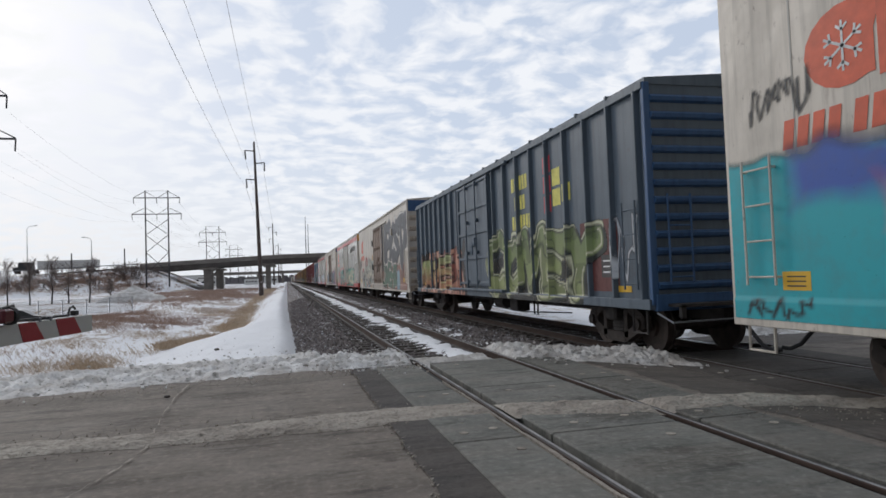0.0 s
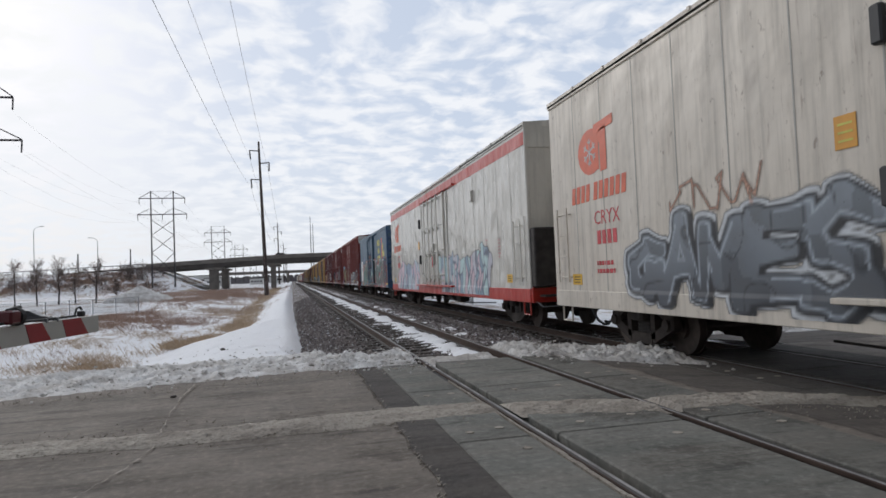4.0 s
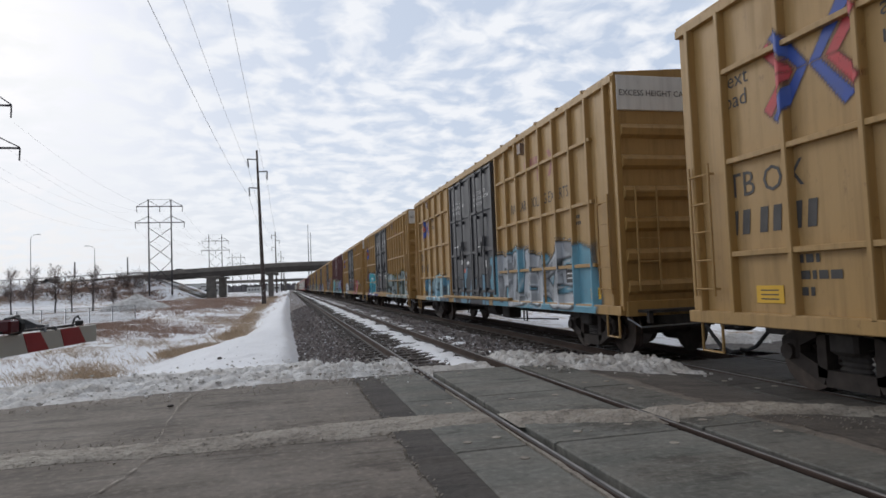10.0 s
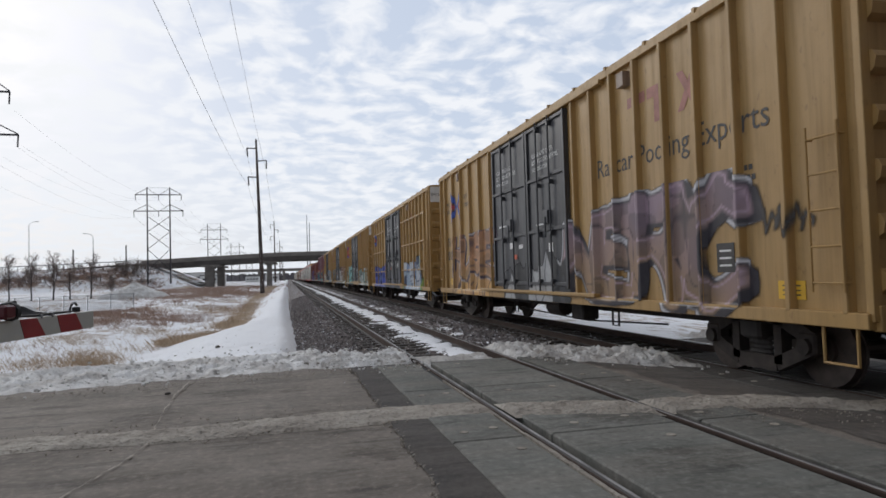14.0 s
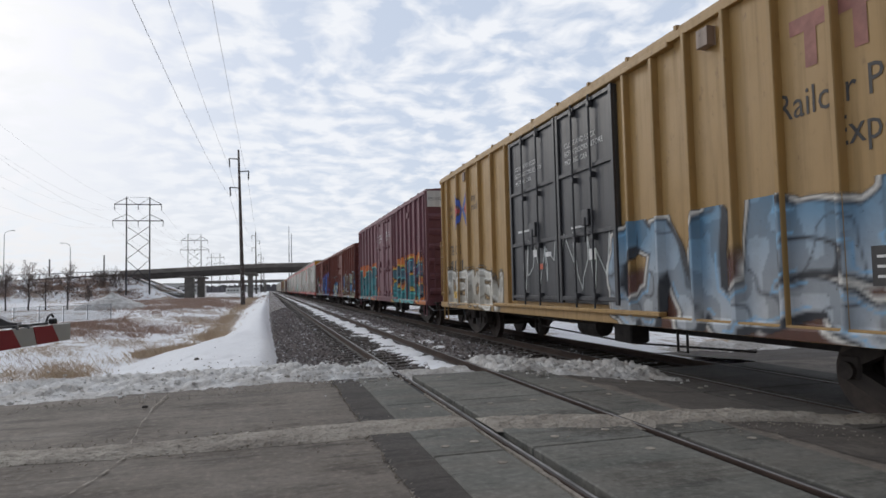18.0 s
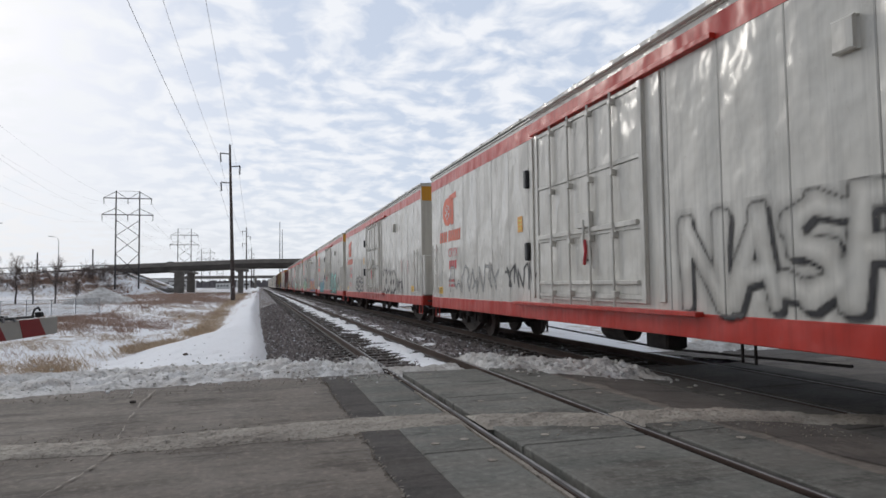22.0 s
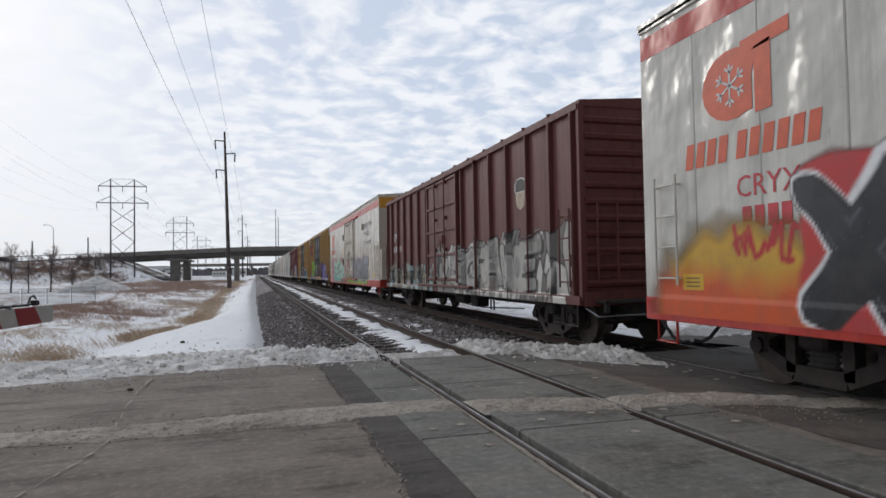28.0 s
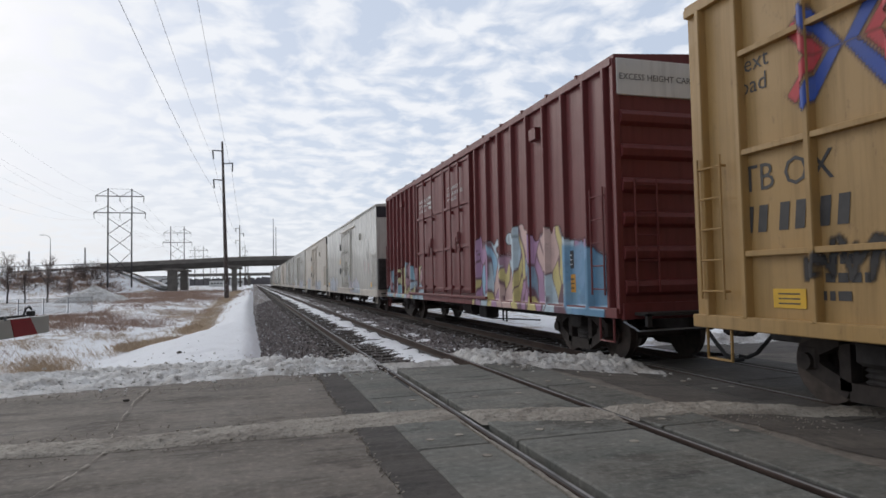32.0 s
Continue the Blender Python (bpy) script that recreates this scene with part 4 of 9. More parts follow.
post_me = Shape().box(-0.07, 0.07, -0.07, 0.07, -0.8, 1.0).mesh("guard_post")
for k in range(34):
    x = -44 - 4 * k
    part("post", post_me, "steel", guard, at=(x, 208.8, hz(x)))
hr = Shape().grid([60, 200, 1300], [209.5, 242], lambda x, y: 9.9)
tagged(solid("highway_2", hr, "asphalt"), "highway beyond the bridge", "road", kind="structure")
# second bridge far behind
fb = thing("far_bridge", "distant pale concrete bridge over the tracks", "bridge")
part("deck", Shape().box(-60, 90, 520, 530, 7.2, 9.4, 0.1), "bridge_concrete", fb)
for x in (-22, -3, 18, 40):
    part("pier", Shape().box(x - 1, x + 1, 522, 528, -0.5, 7.3, 0.1), "bridge_concrete", fb)


def street_lamp(x, y, z, h, way):
    p = thing("street_lamp", "tall thin grey highway street lamp with a curved arm", "street lamp", "highway lamps", at=(x, y, z))
    part("mast", Shape().tube((0, 0, 0), (0, 0, h), 0.14, 8, 0.08), "steel", p)
    part("arm", Shape().path([(0, 0, h), (way * 0.4, 0, h + 0.7), (way * 1.1, 0, h + 1.1), (way * 2.0, 0, h + 1.2)], 0.06), "steel", p)
    part("head", Shape().box(min(0, way) + way * 1.7, max(0, way) + way * 1.7, -0.15, 0.15, h + 1.1, h + 1.28, 0.04), "steel", p)


street_lamp(-74.2, 212, 6.3, 12.9, 1)
street_lamp(-57.5, 214, 7.0, 8.6, -1)
for x, y, h in ((-60.8, 206.5, 5.0), (-46.5, 206, 5.2)):
    q = tagged(solid("sign_post", Shape().box(-0.16, 0.16, -0.08, 0.08, 0, h), "dark_steel", at=(x, y, 6.6 if x < -50 else 7.4)), "dark square post at the highway edge", "post", "posts on the fill")
for x, h in ((8.9, 30.5), (10.0, 27.0)):
    q = thing("tall_mast", "very tall thin grey lighting mast beyond the bridge", "mast", "tall masts", at=(x, 300, 0))
    part("mast", Shape().tube((0, 0, -0.5), (0, 0, h), 0.30, 8, 0.12), "steel", q)


# ---- bare trees, bushes, grass ----
def branchy(rnd, sh, p, way, length, r, depth, spread=0.55):
    q = Vector(p) + way * length
    sh.tube(p, q, r, 4 if depth > 2 else 3, r * 0.7)
    if depth == 0:
        return
    for k in range(rnd.choice((2, 2, 3))):
        a = way.orthogonal().normalized()
        a.rotate(Matrix.Rotation(rnd.random() * 6.28, 3, way))
        w = (way + a * rnd.uniform(0.3, 1.3) * spread + Vector((0, 0, 0.16))).normalized()
        branchy(rnd, sh, Vector(p).lerp(q, rnd.uniform(0.55, 1.0)), w, length * rnd.uniform(0.6, 0.9), max(0.006, r * 0.6), depth - 1, spread)


def bare_tree(x, y, z, h, seed, label):
    """A leader that runs nearly to the top with side limbs that fork into twigs."""
    rnd = random.Random(seed)
    t = thing("bare_tree", label, "tree", "bare trees at the lot", at=(x, y, z))
    pts = [Vector((0, 0, -0.3))]
    for k in range(1, 7):
        pts.append(Vector((rnd.gauss(0, 0.004) * h, rnd.gauss(0, 0.004) * h, h * 0.13 * k)))
    trunk = Shape()
    for k in range(6):
        trunk.tube(pts[k], pts[k + 1], (0.017 - 0.0023 * k) * h, 7, (0.017 - 0.0023 * (k + 1)) * h)
    part("trunk", trunk, "twig", t)
    crown = Shape()
    for k in range(38):
        f = rnd.uniform(1.3, 6.0)
        i = min(5, int(f))
        p = pts[i].lerp(pts[i + 1], f - i)
        a = rnd.random() * 6.28
        w = Vector((math.cos(a) * 0.8, math.sin(a) * 0.8, rnd.uniform(0.8, 2.0))).normalized()
        branchy(rnd, crown, p, w, h * rnd.uniform(0.09, 0.15) * (1.2 - 0.08 * f), 0.0030 * h, 4)
    part("crown", crown, "fine_twig", t, "bare twiggy crown")


def at_fill(x, y):
    return ground_z(x, y) - 0.1


for i, (x, y, h) in enumerate(((-35.6, 95, 6.4), (-33.0, 95, 6.6), (-30.7, 96, 7.2), (-28.4, 95, 6.0), (-25.8, 95, 6.5), (-23.5, 96, 3.4), (-39.5, 97, 6.2))):
    bare_tree(x, y, at_fill(x, y) - 0.1, h, 20 + i, "slim bare leafless tree at the edge of the lot")


def bush(x, y, z, w, h, seed, clumps):
    rnd = random.Random(seed)
    t = thing("bush", "dense bare brown bush on the snowy slope", "bush", "bushes on the fill", at=(x, y, z))
    for k in range(clumps):
        sh = Shape()
        root = rnd.uniform(-0.5, 0.5) * w
        for j in range(4):
            u = root / w + rnd.uniform(-0.12, 0.12)
            b = Vector((root + 0.12 * (j - 1.5), 0.06 * (j % 2), -0.2))
            branchy(rnd, sh, b, Vector((rnd.uniform(-.4, .4) + u * 0.5, rnd.uniform(-.4, .4), 1)).normalized(), h * rnd.uniform(0.22, 0.33) * (1 - u * u), 0.035, 4)
        part("stem_clump", sh, "fine_twig", t)


for i, (x, y, w, h, n) in enumerate(((-42.5, 193, 8, 7.5, 14), (-46.5, 194, 5, 6.0, 7), (-38.6, 194, 6, 6.0, 9), (-52, 196, 8, 3.0, 6), (-69, 196, 9, 4.0, 7), (-49, 190, 5, 2.6, 4), (-58, 190, 8, 3.4, 5), (-64, 187, 9, 4.4, 7), (-74, 190, 8, 3.2, 5), (-36, 186, 3, 2.6, 3), (-40, 187, 3, 3.0, 3), (-82, 192, 9, 3.6, 5), (-55.5, 201, 7, 3.4, 7), (-62, 202, 8, 3.0, 7), (-48.5, 202, 6, 3.2, 6), (-69, 203, 8, 2.6, 6), (-60.5, 196, 4, 2.4, 4), (-66.5, 193, 5, 2.8, 4), (-55, 187, 4, 2.0, 3), (-47, 185, 4, 1.8, 3), (-51.5, 192, 4, 2.2, 4), (-77, 198, 7, 3.6, 6), (-44, 200, 5, 4.2, 6), (-39, 199, 4, 3.0, 5))):
    bush(x, y, at_fill(x, y), w, h, 60 + i, n)


def tufts(name, spots, material, label, seed):
    """Blades in loose clumps; a spot is a middle, two half widths, a count of clumps and a height."""
    rnd = random.Random(seed)
    sh = Shape()
    for cx, cy, rx, ry, n, tall in spots:
        for k in range(int(n * 0.9) if cy < 60 else n):
            x, y = rnd.gauss(cx, rx * 0.5), rnd.gauss(cy, ry * 0.5)
            if nz(x, y, 0.45, seed) < rnd.uniform(-0.35, 0.2):
                continue
            for j in range(rnd.randint(7, 16)):
                h = tall * rnd.uniform(0.2, 0.9)
                a = rnd.random() * 6.28
                lx, ly = rnd.gauss(0, 0.45) * h, rnd.gauss(0, 0.45) * h
                bx, by = x + rnd.gauss(0, 0.16), y + rnd.gauss(0, 0.2)
                w = 0.0011 + 0.000085 * by
                z = (max(bank_z(bx, by), ground_z(bx, by)) if bx > -6 else ground_z(bx, by)) - 0.03
                o = len(sh.v)
                sh.v += [(bx - w * math.cos(a), by - w * math.sin(a), z), (bx + w * math.cos(a), by + w * math.sin(a), z),
                         (bx + lx * 0.5 + w * 0.7, by + ly * 0.5, z + h * 0.6), (bx + lx, by + ly, z + h)]
                sh.f += [(0 + o, 1 + o, 2 + o), (0 + o, 2 + o, 3 + o)]
    return tagged(solid(name, sh, material), label, "grass", kind="stuff")


EDGE = ((-5.2, 24.3), (-4.2, 27.0), (-3.2, 29.6), (-2.85, 33), (-2.8, 38), (-3.1, 50), (-3.5, 69), (-4.0, 104), (-4.3, 150), (-4.6, 200))
edge_spots = []
for (xa, ya), (xb, yb) in zip(EDGE, EDGE[1:]):
    for k in range(5):
        f = (k + 0.5) / 5
        edge_spots.append((xa + (xb - xa) * f - 0.1, ya + (yb - ya) * f, 0.55 + 0.004 * ya, (yb - ya) * 0.15, int(60 + 1.6 * (yb - ya)), 0.42))
tufts("tan_grass", edge_spots + [(-6.4, 22.5, 1.2, 3.0, 260, 0.30), (-8.6, 25.5, 1.8, 4.5, 220, 0.30), (-5.6, 20.6, 0.8, 1.0, 110, 0.34), (-7.6, 19.8, 2.0, 1.8, 110, 0.30), (-11, 25, 2.5, 4.0, 160, 0.33), (-7.5, 57, 4.0, 5.0, 260, 0.35), (-6.0, 33.0, 2.2, 4.0, 200, 0.3)],
      "tan_grass", "dry tan grass standing out of the snow", 3)
tufts("russet_weeds", [(-8.6, 38.5, 2.6, 4.5, 700, 0.42), (-10.5, 45.0, 3.0, 5.0, 800, 0.42), (-6.6, 42.0, 2.0, 5.5, 380, 0.35), (-12.5, 41, 3, 6, 500, 0.4), (-5.0, 58, 3.5, 6.0, 220, 0.35), (-12, 86, 6, 14, 1100, 0.5), (-8, 108, 6, 20, 1200, 0.5), (-16, 125, 9, 25, 1500, 0.5), (-14, 165, 12, 30, 1500, 0.6), (-26, 150, 10, 25, 700, 0.6), (-12, 66, 4, 6, 260, 0.4), (-9, 22, 3, 4, 120, 0.3), (-55, 195, 16, 6, 1500, 1.1), (-45, 188, 10, 5, 700, 0.8), (-72, 190, 14, 6, 1000, 1.0), (-38, 184, 8, 5, 500, 0.8)],
      "russet_grass", "russet dead weeds in the snowy field", 7)


# ---- lot behind the field: snow pile, fence, parked vehicles ----
def heap(x, y, w, h, seed):
    sh = Shape()
    n, m = 20, 28
    for j in range(n + 1):
        for i in range(m):
            a, r = 2 * math.pi * i / m, w * j / n
            f = (1 - j / n)
            z = h * (f ** 0.62) * (1 + 0.45 * nz(math.cos(a) * r, math.sin(a) * r, 0.5, seed)) + 0.35 * nz(math.cos(a) * r, math.sin(a) * r, 1.4, seed) * f - 0.6
            sh.v.append((x + math.cos(a) * r, y + math.sin(a) * r * 0.6, z))
    for j in range(n):
        for i in range(m):
            sh.f.append((j * m + i, (j + 1) * m + i, (j + 1) * m + (i + 1) % m, j * m + (i + 1) % m))
    return tagged(solid("snow_mound", sh, "dirty_snow", smooth=True), "large heap of ploughed snow at the lot", "snow pile")


heap(-19.2, 89, 4.3, 1.7, 2)
lot_fence = thing("chain_link_fence", "grey chain-link fence round the lot", "fence", at=(0, 0, 0))
fpost = Shape().tube((0, 0, -0.3), (0, 0, 1.5), 0.045, 6).mesh("fence_post")
n_f = Nodes("chain_link")
n_f.set((0.30, 0.31, 0.32), 0.6, 0.3)
cl = n_f.t.nodes.new("ShaderNodeBsdfTransparent")
mxf = n_f.t.nodes.new("ShaderNodeMixShader")
mxf.inputs[0].default_value = 0.16
n_f.t.links.new(cl.outputs[0], mxf.inputs[1])
n_f.t.links.new(n_f.b.outputs[0], mxf.inputs[2])
n_f.t.links.new(mxf.outputs[0], n_f.out.inputs[0])
for k in range(22):
    x, y = -57 + 2.0 * k, 64 + 0.25 * k
    part("post", fpost, "steel", lot_fence, at=(x, y, ground_z(x, y)))
    if k < 21:
        z = ground_z(x, y)
        part("mesh_panel", Shape().box(x + 0.05, x + 1.95, y - 0.008, y + 0.008, z + 0.05, z + 1.42), n_f.m, lot_fence)
part("top_rail", Shape().tube((-57, 64, ground_z(-57, 64) + 1.45), (-15, 69.25, ground_z(-15, 69.25) + 1.45), 0.02, 6), "steel", lot_fence)


def parked_car(x, y, turn, colour, label):
    c = thing("parked_car", label, "car", "parked cars in the lot", at=pose(x, y, ground_z(x, y), 0, 0, turn))
    out = [(-2.2, 0.35), (-2.25, 0.75), (-1.25, 0.92), (-0.6, 1.42), (0.9, 1.45), (1.7, 0.98), (2.25, 0.9), (2.3, 0.4)]
    body = Shape().prism([(a, b) for a, b in out], -0.85, 0.85)
    part("body", body, colour, c)
    part("side_window", Shape().prism([(-1.0, 0.98), (-0.5, 1.36), (0.8, 1.38), (1.4, 1.0)], -0.865, 0.865), "black", c)
    for sx in (-1.4, 1.4):
        for sy in (-0.8, 0.8):
            part("wheel", Shape().tube((sx, sy - 0.1, 0.32), (sx, sy + 0.1, 0.32), 0.32, 12), "rubber", c)


M["silver"] = plain("silver_car_paint", (0.45, 0.46, 0.48), 0.3, 0.4, 0.1)
M["dark_red"] = plain("dark_red_car_paint", (0.20, 0.02, 0.02), 0.35, 0, 0.1)
M["charcoal"] = plain("charcoal_car_paint", (0.05, 0.05, 0.055), 0.35, 0.2, 0.1)
for x, y, tn, c, l in ((-21.5, 58, 8, "charcoal", "low dark car parked in the lot"), (-26.0, 58, 5, "dark_red", "dark red car parked in the lot")):
    parked_car(x, y, tn, c, l)
lot = Shape().grid(steps(-75, -13, 4), steps(53, 64, 3), lambda x, y: ground_z(x, y) + 0.06)
tagged(solid("parking_lot", lot, "slush"), "slushy grey parking lot", "lot", kind="structure")

# far buildings and skyline
for x, y, w, h, d in ((-46, 420, 14, 5, 18), (-24, 460, 9, 4, 14), (-70, 520, 30, 8, 20), (-14, 600, 12, 6, 12)):
    b = thing("far_building", "low pale industrial building far beyond the bridge", "building", "far buildings", at=(x, y, -0.5))
    part("wall", Shape().box(-w / 2, w / 2, 0, d, 0, h), "white", b)
    part("roof", Shape().box(-w / 2 - 0.3, w / 2 + 0.3, -0.3, d + 0.3, h, h + 0.5), "girder", b)
    for k in range(4):
        part("window", Shape().box(-w / 2 + w * (0.12 + 0.22 * k), -w / 2 + w * (0.24 + 0.22 * k), -0.12, 0.1, h * 0.4, h * 0.65), "charcoal", b)


def far_woods():
    rnd = random.Random(8)
    sh = Shape()
    for k in range(1400):
        x = rnd.uniform(-1100, 900)
        y = rnd.uniform(850, 1100)
        h, w = rnd.uniform(5, 11), rnd.uniform(3, 7)
        o = len(sh.v)
        sh.v += [(x - w, y, -1), (x + w, y, -1), (x + w * 0.7, y, h * rnd.uniform(.6, .9)), (x + rnd.uniform(-1, 1), y + 1, h), (x - w * 0.7, y, h * rnd.uniform(.6, .9)), (x, y + w, -1)]
        sh.f += [(o, o + 1, o + 2, o + 3, o + 4), (o, o + 4, o + 3, o + 5), (o + 1, o + 5, o + 3, o + 2)]
    return sh


M["woods"] = plain("far_bare_woods", (0.19, 0.18, 0.19), 0.9, 0, 0.2, 0.05)
tagged(solid("far_woods", far_woods(), "woods"), "low grey line of bare woods on the horizon", "woods", kind="stuff")

# ---- the train ----
SPEED = 21.107          # metres a second, towards the camera
TALL, LOW = 5.33, 4.75  # eaves above the rail
SILL = 0.97             # underside of the side sill
BASE = -0.25            # level from which heights on the railcars are counted
LIFT = RAIL_B - BASE    # rail head above that level


def C(h):
    """Linear colour from a hex code."""
    return tuple((int(h[i:i + 2], 16) / 255) ** 2.2 for i in (0, 2, 4))


M["tbox"] = paint("faded_yellow_railcar", (0.395, 0.234, 0.074), 0.5, 0.5, 0.32, 0.35)
M["cp_red"] = paint("faded_red_railcar", (0.19, 0.028, 0.025), 0.5, 0.6, 0.55, 0.4)
M["cn_red"] = paint("brown_red_railcar", (0.165, 0.031, 0.030), 0.5, 0.45, 0.25, 0.3)
M["nokl_red"] = paint("dark_red_railcar", (0.125, 0.024, 0.026), 0.5, 0.45, 0.2, 0.3)
M["maroon"] = paint("dark_maroon_railcar", (0.13, 0.045, 0.046), 0.5, 0.4, 0.2, 0.3)
M["plum"] = paint("faded_plum_railcar", (0.19, 0.075, 0.09), 0.55, 0.35, 0.3, 0.35)
M["up_brown"] = paint("oxide_brown_railcar", (0.19, 0.045, 0.028), 0.55, 0.65, 0.6, 0.35)
M["up_dark"] = paint("dark_oxide_railcar", (0.125, 0.028, 0.023), 0.55, 0.65, 0.55, 0.3)
M["gw_dark"] = paint("grimy_slate_blue_railcar", (0.085, 0.115, 0.145), 0.5, 0.5, 0.3, 0.3)
M["gw_blue"] = paint("weathered_blue_railcar", (0.070, 0.138, 0.205), 0.5, 0.6, 0.5, 0.3)
M["end_blue"] = paint("blue_end_railcar", (0.035, 0.095, 0.21), 0.5, 0.5, 0.3, 0.2)
M["reefer"] = paint("glossy_white_railcar", (0.62, 0.592, 0.53), 0.18, 0.38, 0.14, 0.25, 0.85)
M["reefer_old"] = paint("yellowed_white_railcar", (0.62, 0.555, 0.47), 0.42, 0.55, 0.5, 0.3, 0.4)
M["reefer_red"] = paint("red_stripe_railcar", (0.50, 0.036, 0.022), 0.30, 0.45, 0.25, 0.25, 0.6)
M["reefer_end"] = paint("rust_stained_white_end", (0.50, 0.40, 0.30), 0.55, 0.8, 0.95, 0.3)
M["rusty_door"] = paint("rust_brown_door", (0.30, 0.22, 0.17), 0.55, 0.7, 0.8, 0.4)
M["seam_grey"] = paint("grimy_panel_joint", (0.36, 0.345, 0.31), 0.4, 0.5, 0.3, 0.2)
M["orange"] = paint("orange_end_panel", (0.68, 0.31, 0.025), 0.4, 0.25, 0.1, 0.2)
M["header_white"] = paint("white_end_panel", (0.72, 0.71, 0.69), 0.45, 0.35, 0.1, 0.15)
M["black_door"] = paint("grey_black_door", (0.046, 0.046, 0.050), 0.42, 0.5, 0.3, 0.6)
M["roof_metal"] = paint("galvanised_roof", (0.42, 0.42, 0.42), 0.55, 0.4, 0.4, 0.3)
M["mark_white"] = plain("stencil_white", (0.70, 0.69, 0.67), 0.6, 0, 0.2, 5)
M["mark_black"] = plain("stencil_black", (0.055, 0.05, 0.048), 0.6, 0, 0.3, 5)
M["mark_red"] = plain("logo_red", (0.55, 0.05, 0.06), 0.5, 0, 0.25, 5)
M["mark_orange"] = plain("logo_orange_red", (0.66, 0.11, 0.045), 0.45, 0, 0.15, 5)
M["mark_blue"] = plain("logo_blue", (0.05, 0.11, 0.40), 0.5, 0, 0.2, 5)
M["mark_yellow"] = plain("stencil_yellow", (0.66, 0.60, 0.13), 0.6, 0, 0.2, 5)
M["mark_faded"] = plain("faded_mauve_logo", (0.34, 0.14, 0.11), 0.6, 0, 0.3, 5)

text_cache = {}
bar_cache = {}


def text_mesh(words, spacing=1.0):
    key = (words, spacing)
    if key not in text_cache:
        cu = bpy.data.curves.new("lettering", "FONT")
        cu.body, cu.size, cu.align_x, cu.resolution_u, cu.space_character = words, 1.0, "LEFT", 2, spacing
        ob = bpy.data.objects.new("lettering", cu)
        scene.collection.objects.link(ob)
        me = bpy.data.meshes.new_from_object(ob.evaluated_get(bpy.context.evaluated_depsgraph_get()))
        bpy.data.objects.remove(ob)
        me.materials.clear()
        me.materials.append(None)
        text_cache[key] = me
    return text_cache[key]


class Car:
    """Places parts by their distance d from the leading end; d = 0 is the end that faces the camera."""

    def __init__(self, name, label, category, n, f):
        self.n, self.f = n, f
        self.L = f - n
        self.ob = thing(name, label, category, "railcars of the train", at=(TRACK_B, 0.5 * (n + f), BASE))
        self.wheels = []
        self.steps = []      # (d0, d1, x) stretches of the side that stand proud

    def y(self, d):
        return -0.5 * self.L + d

    def add(self, name, shape, material, label="", parent=None, at=None):
        return part(name, shape, material, parent or self.ob, label, at)

    def side(self, d, z, x, size=1.0):
        """Pose of flat lettering on the side; its writing runs towards the leading end."""
        return Matrix(((0, 0, -1, x), (-1, 0, 0, self.y(d)), (0, 1, 0, z), (0, 0, 0, 1))) @ Matrix.Diagonal((size, size, 1, 1))

    def front(self, u, z, size=1.0, out=0.0):
        return Matrix(((1, 0, 0, u), (0, 0, -1, -0.5 * self.L - out), (0, 1, 0, z), (0, 0, 0, 1))) @ Matrix.Diagonal((size, size, 1, 1))

    def letters(self, words, d, z, size, material, x=None, spacing=1.0, width=1.0):
        m = self.side(d, z, x if x is not None else self.face - 0.006, size) @ Matrix.Diagonal((width, 1, 1, 1))
        return self.add("lettering", text_mesh(words, spacing), material, at=m)

    def bars(self, name, d, z, pattern, h, material, w=0.62, gap=0.25, slant=0.0, x=None):
        """Plain bars in place of marks; pattern: 1 a bar, 0 a gap."""
        u = 0.0
        m = self.side(d, z, x if x is not None else self.face - 0.006)
        for c in pattern:
            if c == "0":
                u += h * w * 0.7
                continue
            ww = round(h * w * (0.4 if c == "i" else 1.0), 4)
            key = (ww, h, slant)
            if key not in bar_cache:
                sh = Shape()
                sh.v = [(0, 0, 0), (ww, 0, 0), (ww + slant * h, h, 0), (slant * h, h, 0)]
                sh.f.append((0, 1, 2, 3))
                bar_cache[key] = sh.mesh(name)
            self.add(name, bar_cache[key], material, at=m @ Matrix.Translation((u, 0, 0)))
            u += ww + h * gap

    def flat(self, name, pts, d, z, material, label="", x=None):
        sh = Shape()
        sh.v = [(a, b, 0) for a, b in pts]
        sh.f = [tuple(range(len(pts)))]
        return self.add(name, sh, material, label, at=self.side(d, z, x if x is not None else self.face - 0.006))

    def face_x(self, d):
        x = self.face
        for a, b, xx in self.steps:
            if a <= d <= b:
                x = min(x, xx)
        return x


# ---- shared running gear ----
wheel_sh = Shape()
for s in (-1, 1):
    for r0, r1, a, b in ((0.457, 0.457, 0.68, 0.80), (0.485, 0.485, 0.665, 0.69), (0.17, 0.17, 0.66, 0.86)):
        wheel_sh.tube((s * a, 0, 0), (s * b, 0, 0), r0, 22)
    for k in range(3):
        t = k * 2.0944
        wheel_sh.tube((s * 0.87, 0.06 * math.cos(t), 0.06 * math.sin(t)), (s * 0.90, 0.06 * math.cos(t), 0.06 * math.sin(t)), 0.022, 6)
wheel_sh.tube((-0.98, 0, 0), (0.98, 0, 0), 0.085, 10)
wheel_me = wheel_sh.mesh("wheelset")


